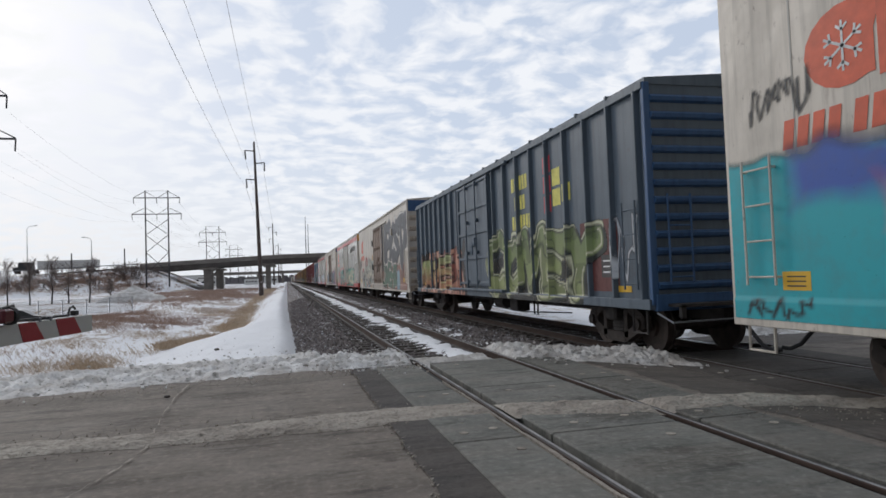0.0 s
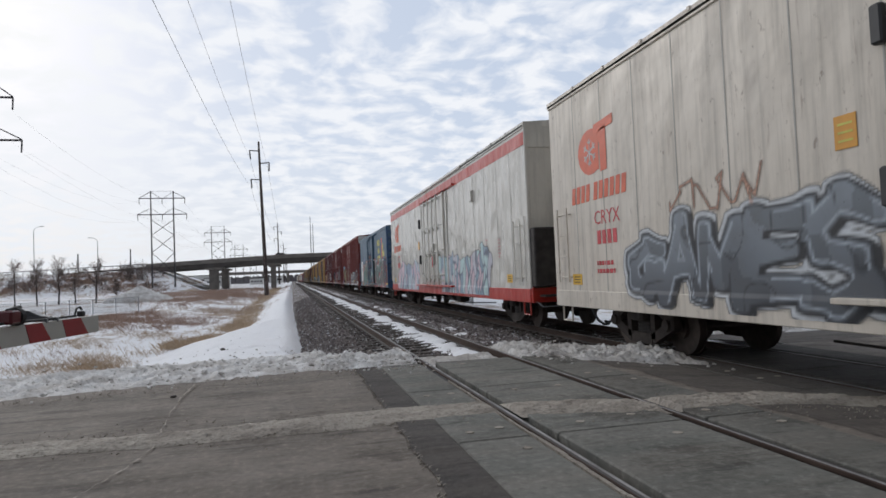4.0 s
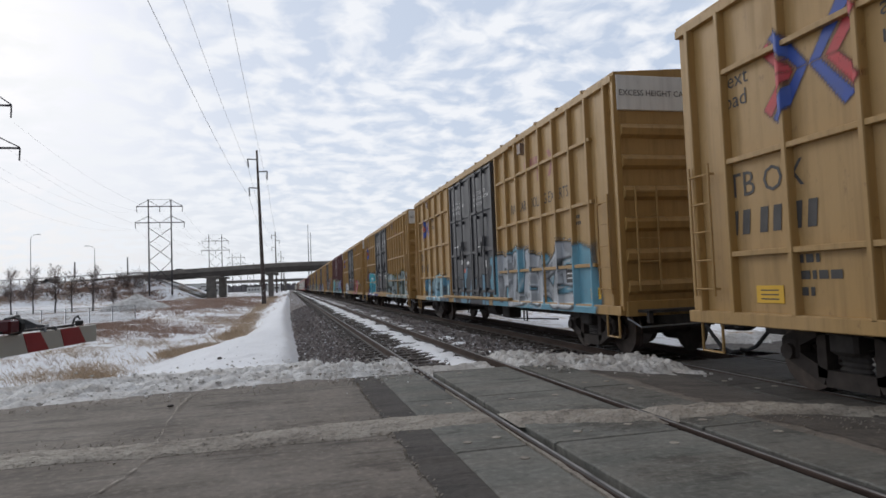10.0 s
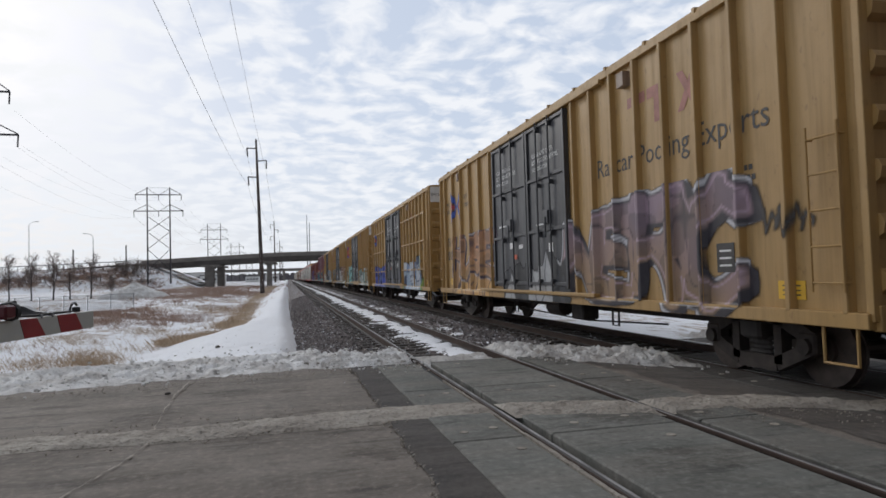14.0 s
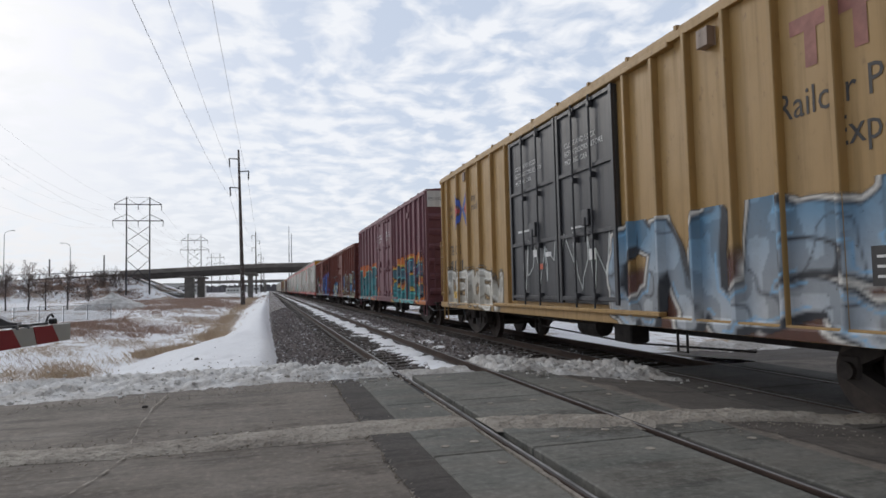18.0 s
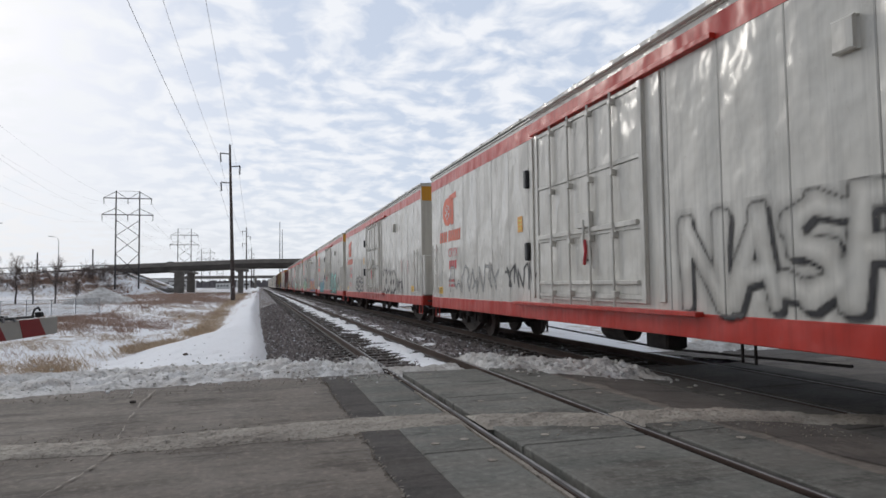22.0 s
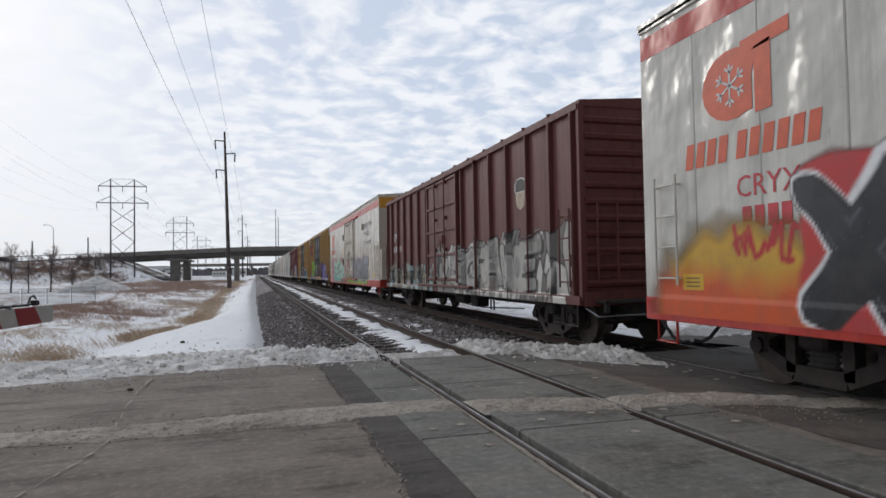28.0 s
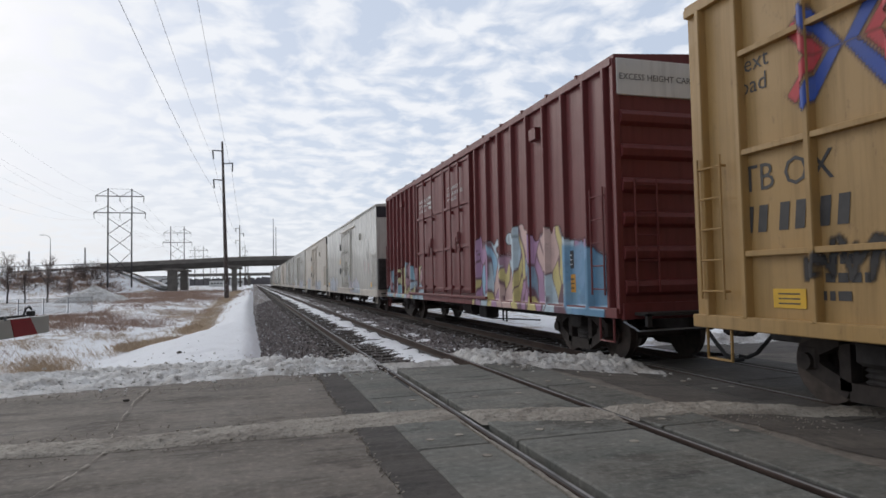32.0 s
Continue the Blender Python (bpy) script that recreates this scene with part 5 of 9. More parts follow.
def side_frame_shape(s):
    """Cast truck side frame with window openings: beams and posts along y."""
    sh = Shape()
    x0, x1 = s * 0.93, s * 1.09
    x0, x1 = min(x0, x1), max(x0, x1)
    for y0, z0, y1, z1, t in ((-0.98, 0.60, -0.42, 0.86, 0.10), (-0.42, 0.86, 0.42, 0.86, 0.10), (0.42, 0.86, 0.98, 0.60, 0.10), (-0.98, 0.52, -0.36, 0.24, 0.09), (-0.36, 0.24, 0.36, 0.24, 0.10), (0.36, 0.24, 0.98, 0.52, 0.09), (-0.40, 0.24, -0.40, 0.86, 0.07), (0.40, 0.24, 0.40, 0.86, 0.07)):
        dy, dz = y1 - y0, z1 - z0
        ln = math.hypot(dy, dz)
        ny, nzz = -dz / ln * t, dy / ln * t
        o = len(sh.v)
        for x in (x0, x1):
            sh.v += [(x, y0 + ny, z0 + nzz), (x, y1 + ny, z1 + nzz), (x, y1 - ny, z1 - nzz), (x, y0 - ny, z0 - nzz)]
        sh.f += [(o, o + 1, o + 2, o + 3), (o + 7, o + 6, o + 5, o + 4), (o, o + 4, o + 5, o + 1), (o + 1, o + 5, o + 6, o + 2), (o + 2, o + 6, o + 7, o + 3), (o + 3, o + 7, o + 4, o)]
    for c in (-0.89, 0.89):
        sh.box(x0 - 0.02, x1 + 0.02, c - 0.15, c + 0.15, 0.42, 0.70, 0.03)
    return sh


frame_me = {s: side_frame_shape(s).mesh("side_frame") for s in (-1, 1)}
spring_me = {}
for s in (-1, 1):
    sp = Shape()
    prof = [(0.05, 0.32)] + [(0.16 if k % 2 else 0.13, 0.33 + k * 0.032) for k in range(10)] + [(0.05, 0.66)]
    for r, z in prof:
        sp.v += [(s * 1.0 + 0.07 * math.cos(t) * r / 0.16, r * 1.5 * math.sin(t), z) for t in [2 * math.pi * q / 12 for q in range(12)]]
    for k in range(len(prof) - 1):
        for q in range(12):
            sp.f.append((k * 12 + q, k * 12 + (q + 1) % 12, k * 12 + 12 + (q + 1) % 12, k * 12 + 12 + q))
    spring_me[s] = sp.mesh("spring")
bolster_me = Shape().box(-1.2, 1.2, -0.2, 0.2, 0.55, 0.82, 0.04).box(-0.45, 0.45, -0.35, 0.35, 0.72, 0.95, 0.04).mesh("truck")
cylinder_me = Shape().tube((-0.75, 0.9, 0.78), (-0.75, 1.7, 0.78), 0.2, 12).mesh("brake_cylinder")
reservoir_me = Shape().box(-0.95, -0.55, -0.4, 0.2, 0.55, 0.95, 0.03).mesh("air_reservoir")
hanger_me = Shape().path([(0, -0.12, 1.05), (0, -0.12, 0.56), (0, 0.12, 0.56), (0, 0.12, 1.05)], 0.022, 6).mesh("floor_hanger")
cap_me = Shape().tube((-1.16, 0, 0), (-1.08, 0, 0), 0.10, 12).mesh("bearing_cap")
coupler_me = Shape().box(-0.07, 0.07, -0.78, 0.4, 0.78, 0.92, 0.02).box(-0.17, 0.17, -1.02, -0.72, 0.70, 1.0, 0.05).box(-0.21, -0.08, -1.14, -0.9, 0.74, 0.96, 0.04).mesh("coupler")
hose_me = Shape().path([(-0.3, -0.55, 0.78), (-0.3, -0.72, 0.62), (-0.26, -0.9, 0.42), (-0.2, -1.05, 0.34), (-0.1, -1.12, 0.36)], 0.032, 8).mesh("air_hose")
rung_me = Shape().tube((0, -0.21, 0), (0, 0.21, 0), 0.013, 6).mesh("rung")
end_rung_me = Shape().tube((-0.21, 0, 0), (0.21, 0, 0), 0.013, 6).mesh("end_rung")
step_me = Shape().path([(0, -0.22, 0.0), (0, -0.22, -0.42), (0, 0.22, -0.42), (0, 0.22, 0.0)], 0.022, 6).mesh("sill_step")
bw = Shape()
for k in range(14):
    t, t2 = 2 * math.pi * k / 14, 2 * math.pi * (k + 1) / 14
    bw.tube((0.28 * math.cos(t), 0, 0.28 * math.sin(t)), (0.28 * math.cos(t2), 0, 0.28 * math.sin(t2)), 0.016, 6)
for k in range(4):
    t = math.pi * k / 2 + 0.4
    bw.tube((0, 0, 0), (0.28 * math.cos(t), 0, 0.28 * math.sin(t)), 0.014, 5)
bw.box(-0.06, 0.06, -0.03, 0.12, -0.06, 0.06, 0.01)
brake_wheel_me = bw.mesh("brake_wheel")


def running_gear(c, inset):
    for d in (inset, c.L - inset):
        tr = c.add("truck", bolster_me, "running_gear", "dark cast-steel freight truck", at=(0, c.y(d), LIFT))
        for s in (-1, 1):
            c.add("side_frame", frame_me[s], "truck_brown", parent=tr)
            c.add("spring", spring_me[s], "running_gear", parent=tr)
        for a in (-0.89, 0.89):
            w = c.add("wheelset", wheel_me, "wheel", parent=tr, at=(0, a, 0.457))
            c.wheels.append((w, a))
            c.add("bearing_cap", cap_me, "truck_brown", parent=tr, at=(0, a, 0.52))
    L2 = 0.5 * c.L
    c.add("center_sill", Shape().box(-0.28, 0.28, -L2 - 0.05, L2 + 0.05, 0.72, 1.02, 0.02), "running_gear")
    c.add("coupler", coupler_me, "running_gear", at=(0, -L2, 0))
    c.add("coupler", coupler_me, "running_gear", at=pose(0, L2, 0, 0, 0, 180))
    c.add("air_hose", hose_me, "rubber", at=(0, -L2, 0))
    c.add("air_hose", hose_me, "rubber", at=pose(0, L2, 0, 0, 0, 180))
    c.add("brake_cylinder", cylinder_me, "running_gear", at=(0, -c.L * 0.06, 0))
    c.add("air_reservoir", reservoir_me, "running_gear", at=(0, -c.L * 0.06, 0))
    for k in (-0.17, 0.13):
        c.add("floor_hanger", hanger_me, "running_gear", at=(-1.05, c.L * k, 0))
    c.add("brake_rod", Shape().path([(-0.5, -c.L * 0.22, 0.62), (-0.55, -c.L * 0.05, 0.50), (-0.5, c.L * 0.2, 0.60)], 0.02, 5), "running_gear")
    for d in (0.42, c.L - 0.42):
        c.add("sill_step", step_me, "running_gear" if c.step_mat is None else c.step_mat, at=(-1.53, c.y(d), SILL + 0.02))
    c.add("uncoupling_lever", Shape().path([(-1.5, -L2 - 0.05, SILL - 0.05), (-1.4, -L2 - 0.32, 0.78), (-0.2, -L2 - 0.35, 0.80), (-0.15, -L2 - 0.6, 0.86)], 0.016, 5), "steel")


def ladder(c, d, z0, n, x, material, gap=0.42, width=0.21, name="ladder"):
    st = Shape()
    for s in (-1, 1):
        st.tube((x, c.y(d) + s * width, z0 - 0.1), (x, c.y(d) + s * width, z0 + (n - 1) * gap + 0.14), 0.018, 6)
    for k in (0, n - 1):
        for s in (-1, 1):
            st.tube((x, c.y(d) + s * width, z0 + k * gap), (x + 0.09, c.y(d) + s * width, z0 + k * gap), 0.016, 5)
    la = c.add(name, st, material)
    for k in range(n):
        c.add("rung", rung_me, material, parent=la, at=(x, c.y(d), z0 + k * gap))


def end_stencil(c, u, z, rows, material, h=0.05):
    """Small unreadable stencilled lines on the end wall, one part a block."""
    sh = Shape()
    for k, n in enumerate(rows):
        sh.v += [(0, -k * h * 1.9, 0), (n * h * 1.7, -k * h * 1.9, 0), (n * h * 1.7, -k * h * 1.9 + h, 0), (0, -k * h * 1.9 + h, 0)]
        o = 4 * k
        sh.f.append((o, o + 1, o + 2, o + 3))
    c.add("end_stencil", sh, material, at=c.front(u, z, 1.0, 0.13))


def end_ladder(c, u, z0, n, material, gap=0.42):
    L2 = 0.5 * c.L
    st = Shape()
    for s in (-0.21, 0.21):
        st.tube((u + s, -L2 - 0.12, z0 - 0.1), (u + s, -L2 - 0.12, z0 + (n - 1) * gap + 0.1), 0.018, 6)
    la = c.add("end_ladder", st, material)
    for k in range(n):
        c.add("rung", end_rung_me, material, parent=la, at=(u, -L2 - 0.12, z0 + k * gap))
    c.add("crossover_platform", Shape().box(-1.3, 1.3, -L2 - 0.42, -L2 - 0.05, 1.02, 1.07).box(-1.3, -1.22, -L2 - 0.42, -L2 - 0.34, 0.85, 1.05), "running_gear")
    c.add("brake_wheel", brake_wheel_me, "running_gear", at=(0.55, -L2 - 0.22, 2.35))
    c.add("brake_stand", Shape().box(0.22, 1.15, -L2 - 0.20, -L2 - 0.02, 1.08, 2.05, 0.03).box(0.38, 0.74, -L2 - 0.22, -L2 - 0.02, 2.03, 2.6, 0.03), "running_gear", "dark hand-brake housing on the end wall")
    for k, (u, z, rows) in enumerate(((0.62, 3.95, (4, 5, 4)), (0.78, 3.35, (3, 3, 2)), (0.52, 2.85, (5, 3)))):
        if c.f - c.n > 10:
            end_stencil(c, u, z, rows, "mark_white" if material != "tbox" else "mark_black")
    c.add("brake_chain", Shape().tube((0.55, -L2 - 0.14, 1.1), (0.55, -L2 - 0.14, 2.3), 0.02, 5), "running_gear")


def end_wall(c, H, ribs, material, thick, head=None, head_h=0.58, words=""):
    """The corrugated end that faces the camera; head: material of the panel under the roof."""
    L2 = 0.5 * c.L
    top = H - (head_h + 0.06 if head else 0.12)
    gap = (top - 1.25) / ribs
    w = c.half - 0.05
    pr = thick
    rib = Shape()
    prof = [(0.0, -0.30), (-pr * 0.75, -0.20), (-pr, 0.0), (-pr * 0.6, 0.13), (0.0, 0.17)]
    for (ya, za), (yb, zb) in zip(prof, prof[1:]):
        o = len(rib.v)
        rib.v += [(-w, ya, za * gap), (w, ya, za * gap), (w - 0.0, yb, zb * gap), (-w, yb, zb * gap)]
        rib.f.append((o, o + 1, o + 2, o + 3))
    o = len(rib.v)
    for s in (-w, w):
        rib.v += [(s, ya, za * gap) for ya, za in prof]
    rib.f += [tuple(range(o + 4, o - 1, -1)), tuple(range(o + 5, o + 10))]
    rib_me = rib.mesh("end_rib")
    for k in range(ribs):
        c.add("end_rib", rib_me, material, at=(0, -L2 - 0.004, 1.25 + gap * (k + 0.45)))
    if head:
        c.add("end_header", Shape().box(-c.half + 0.01, c.half - 0.01, -L2 - 0.05, -L2 + 0.02, H - head_h - 0.03, H - 0.01, 0.01), head, "white warning panel under the roof" if head == "header_white" else "coloured panel under the roof")
        if words:
            c.add("lettering", text_mesh(words), "mark_black", at=c.front(-1.45, H - head_h * 0.62, 0.15, 0.056))
    for s in (-1, 1):
        c.add("end_post", Shape().box(s * c.half - 0.06, s * c.half + 0.06, -L2 - 0.035, -L2 + 0.06, SILL + 0.08, H - 0.02, 0.008), material if c.post_mat is None else c.post_mat)
    c.add("end_sill", Shape().box(-c.half, c.half, -L2 - 0.06, -L2 + 0.05, SILL - 0.02, 1.22, 0.01), material)


def shell(c, H, material, end_material, roof, half):
    """Closed box with a peaked, seamed roof."""
    c.half, c.face = half, -half
    L2 = 0.5 * c.L
    c.add("body", Shape().box(-half, half, -L2, L2, SILL + 0.10, H - 0.04), material)
    r = Shape().prism([(-half - 0.03, H - 0.06), (half + 0.03, H - 0.06), (half + 0.03, H + 0.05), (0.0, H + 0.17), (-half - 0.03, H + 0.05)], -L2 - 0.03, L2 + 0.03)
    ro = c.add("roof", r, roof, "shallow peaked roof with raised seams")
    n = int(c.L / 1.25)
    up = 0.085 if half < 1.55 else 0.06
    seam = Shape().prism([(-half - 0.05, H + 0.0), (-half - 0.05, H + up), (0, H + up + 0.115), (half + 0.05, H + up), (half + 0.05, H + 0.0), (0, H + 0.14)], -0.03, 0.03).mesh("roof_seam")
    for k in range(1, n):
        c.add("roof_seam", seam, roof, parent=ro, at=(0, c.y(c.L * k / n), 0))
    c.add("back_end", Shape().box(-half + 0.02, half - 0.02, L2, L2 + 0.03, 1.1, H - 0.1), end_material)


def sill_and_chord(c, material, chord, H, bottom=SILL, tall=0.17, proud=0.1):
    L2 = 0.5 * c.L
    x = c.face
    c.add("side_sill", Shape().box(x - proud, x + 0.05, -L2, L2, bottom, bottom + tall, 0.01), material)
    c.add("top_chord", Shape().box(x - proud * 0.8, x + 0.03, -L2, L2, H - 0.13, H - 0.015, 0.008), chord)
    c.steps.append((0, c.L, x))
    c.sill_top, c.sill_x = bottom + tall, x - proud


def posts(c, ds, H, material, depth=0.1, w=0.06, z0=None):
    me = Shape().prism([(0.0, -w), (-depth * 0.85, -w * 0.7), (-depth, -w * 0.5), (-depth, w * 0.5), (-depth * 0.85, w * 0.7), (0.0, w)], 0, 1)
    z0 = c.sill_top - 0.02 if z0 is None else z0
    v = [(x, a, z0 + (H - 0.12 - z0) * yy) for x, yy, a in me.v]
    sh = Shape()
    sh.v, sh.f = v, [tuple(reversed(f)) for f in me.f]
    m = sh.mesh("side_post")
    for d in ds:
        c.add("side_post", m, material, at=(c.face, c.y(d), 0))
        c.steps.append((d - w, d + w, c.face - depth))


def plug_doors(c, d0, dm, d1, z0, z1, material, bars=2, track=None, proud=0.07, words=True, deep=0.045):
    """Two door leaves with stiffeners, locking rods and handles."""
    x = c.face
    for a, b in ((d0, dm), (dm, d1)) if dm else ((d0, d1),):
        ya, yb = c.y(a) + 0.03, c.y(b) - 0.03
        dr = c.add("door", Shape().box(x - proud, x + 0.01, ya, yb, z0, z1, 0.012), material, "tall plug door with locking rods")
        c.steps.append((a, b, x - proud))
        xf = x - proud
        for k in range(bars + 2):
            z = z0 + 0.06 + (z1 - z0 - 0.16) * k / (bars + 1)
            c.add("door_rail", Shape().box(xf - deep, xf, ya + 0.02, yb - 0.02, z, z + 0.08, 0.008), material, parent=dr)
        nv = 1 if b - a < 2.3 else 2 if b - a < 3.6 else 4
        for k in range(nv + 2):
            yy = ya + 0.05 + (yb - ya - 0.1) * k / (nv + 1)
            if k in (0, nv + 1):
                c.add("door_stile", Shape().box(xf - deep - 0.005, xf, yy - 0.05, yy + 0.05, z0, z1, 0.008), material, parent=dr)
            else:
                c.add("locking_rod", Shape().tube((xf - 0.075, yy, z0 - 0.12), (xf - 0.075, yy, z1 + 0.02), 0.022, 8), material, parent=dr)
                for f in (0.04, 0.32, 0.62, 0.96):
                    c.add("rod_bracket", Shape().box(xf - 0.10, xf, yy - 0.05, yy + 0.05, z0 + (z1 - z0) * f - 0.05, z0 + (z1 - z0) * f + 0.05, 0.008), material, parent=dr)
        c.add("door_handle", Shape().path([(xf - 0.09, ya + (yb - ya) * 0.45, z0 + (z1 - z0) * 0.42), (xf - 0.10, ya + (yb - ya) * 0.45, z0 + (z1 - z0) * 0.30)], 0.025, 6).box(xf - 0.09, xf, ya + (yb - ya) * 0.40, ya + (yb - ya) * 0.52, z0 + (z1 - z0) * 0.38, z0 + (z1 - z0) * 0.46, 0.01), material, parent=dr)
        if words:
            for k, line in enumerate(("CLOSE AND LOCK", "BOTH DOORS BEFORE", "MOVING CAR")):
                c.letters(line, b - 0.35, z1 - 0.75 - 0.17 * k, 0.15, "mark_white", x=xf - 0.008)
    c.add("door_track", Shape().box(x - proud - 0.10, x - proud + 0.04, c.y(d0) - 1.2, c.y(d1) + 1.2, z0 - 0.14, z0 - 0.07, 0.01), track or material)
    c.add("door_track", Shape().box(x - proud - 0.05, x, c.y(d0) - 1.6, c.y(d1) + 0.2, z1 + 0.03, z1 + 0.11, 0.01), track or material)


def reflectors(c, ds, z, x=None, upright=False):
    for d in ds:
        w, h = (0.045, 0.30) if upright else (0.30, 0.055)
        c.add("reflector", Shape().box(-0.006, 0.0, -w, w, -h, h), "yellow", "yellow reflective strip", at=((x if x is not None else c.face_x(d)) - 0.004, c.y(d), z))


def stencil_block(c, d, z, rows, material, h=0.085, x=None):
    rnd = random.Random(int(d * 100) + len(rows))
    sh = Shape()
    for k, n in enumerate(rows):
        u = 0.0
        for j in range(n):
            w = rnd.uniform(0.5, 1.6) * h
            o = len(sh.v)
            zz = -k * h * 1.9
            sh.v += [(u, zz, 0), (u + w, zz, 0), (u + w, zz + h, 0), (u, zz + h, 0)]
            sh.f.append((o, o + 1, o + 2, o + 3))
            u += w + h * 0.35
    c.add("stencil_rows", sh, material, at=c.side(d, z, x if x is not None else c.face - 0.006))


def placard(c, d, z, w, h, back, ink, x=None):
    X = (x if x is not None else c.face) - 0.004
    p = c.add("placard", Shape().box(-0.006, 0, -w / 2, w / 2, -h / 2, h / 2), back, at=(X, c.y(d), z))
    sh = Shape()
    for k in range(3):
        sh.box(-0.009, -0.006, -w * 0.33, w * 0.33, -h * 0.30 + k * h * 0.25, -h * 0.30 + k * h * 0.25 + h * 0.07)
    c.add("placard_bars", sh, ink, parent=p)


# ---- spray paint ----
GLYPH = {
    "A": [[(0, 0), (.5, 1), (1, 0)], [(.22, .38), (.78, .38)]], "C": [[(1, .85), (.6, 1), (.15, .8), (0, .5), (.15, .18), (.6, 0), (1, .15)]],
    "B": [[(0, 0), (0, 1), (.75, .95), (.8, .6), (0, .52)], [(.6, .52), (1, .3), (.7, .02), (0, 0)]],
    "D": [[(0, 0), (0, 1), (.6, .95), (1, .5), (.6, .04), (0, 0)]], "E": [[(1, 1), (0, 1), (0, 0), (1, 0)], [(0, .52), (.8, .52)]],
    "F": [[(1, 1), (0, 1), (0, 0)], [(0, .52), (.75, .52)]], "G": [[(1, .9), (.5, 1), (0, .6), (.1, .15), (.6, 0), (1, .2), (1, .5), (.6, .5)]],
    "H": [[(0, 0), (0, 1)], [(1, 0), (1, 1)], [(0, .5), (1, .5)]], "I": [[(.5, 0), (.5, 1)]], "K": [[(0, 0), (0, 1)], [(1, 1), (.05, .45), (1, 0)]],
    "L": [[(0, 1), (0, 0), (1, 0)]], "M": [[(0, 0), (.08, 1), (.5, .3), (.92, 1), (1, 0)]], "N": [[(0, 0), (0, 1), (1, 0), (1, 1)]],
    "O": [[(.5, 0), (.05, .25), (.05, .75), (.5, 1), (.95, .75), (.95, .25), (.5, 0)]], "P": [[(0, 0), (0, 1), (.8, 1), (1, .75), (.8, .5), (0, .5)]],
    "R": [[(0, 0), (0, 1), (.8, 1), (1, .75), (.8, .5), (0, .5)], [(.4, .5), (1, 0)]], "S": [[(1, .88), (.5, 1), (.05, .8), (.2, .55), (.8, .45), (1, .2), (.5, 0), (0, .12)]],
    "T": [[(0, 1), (1, 1)], [(.5, 1), (.5, 0)]], "U": [[(0, 1), (.05, .2), (.5, 0), (.95, .2), (1, 1)]], "V": [[(0, 1), (.5, 0), (1, 1)]],
    "W": [[(0, 1), (.25, 0), (.5, .7), (.75, 0), (1, 1)]], "X": [[(0, 0), (1, 1)], [(0, 1), (1, 0)]], "Y": [[(0, 1), (.5, .5), (1, 1)], [(.5, .5), (.5, 0)]], "Z": [[(0, 1), (1, 1), (0, 0), (1, 0)]],
}


def vnoise(u, z, scale, seed):
    rs = np.random.RandomState(seed)
    lat = rs.rand(64, 64)
    a, b = u * scale + 100.3, z * scale + 50.7
    i, j = np.floor(a).astype(int), np.floor(b).astype(int)
    fu, fz = a - i, b - j
    fu, fz = fu * fu * (3 - 2 * fu), fz * fz * (3 - 2 * fz)
    g = lambda p, q: lat[(i + p) % 64, (j + q) % 64]
    return (g(0, 0) * (1 - fu) + g(1, 0) * fu) * (1 - fz) + (g(0, 1) * (1 - fu) + g(1, 1) * fu) * fz


def shifted(d, du, dz):
    """The distance field moved du cells along and dz cells down."""
    out = np.full(d.shape, 9.0)
    out[:d.shape[0] - dz or None, du:] = d[dz:, :d.shape[1] - du]
    return out


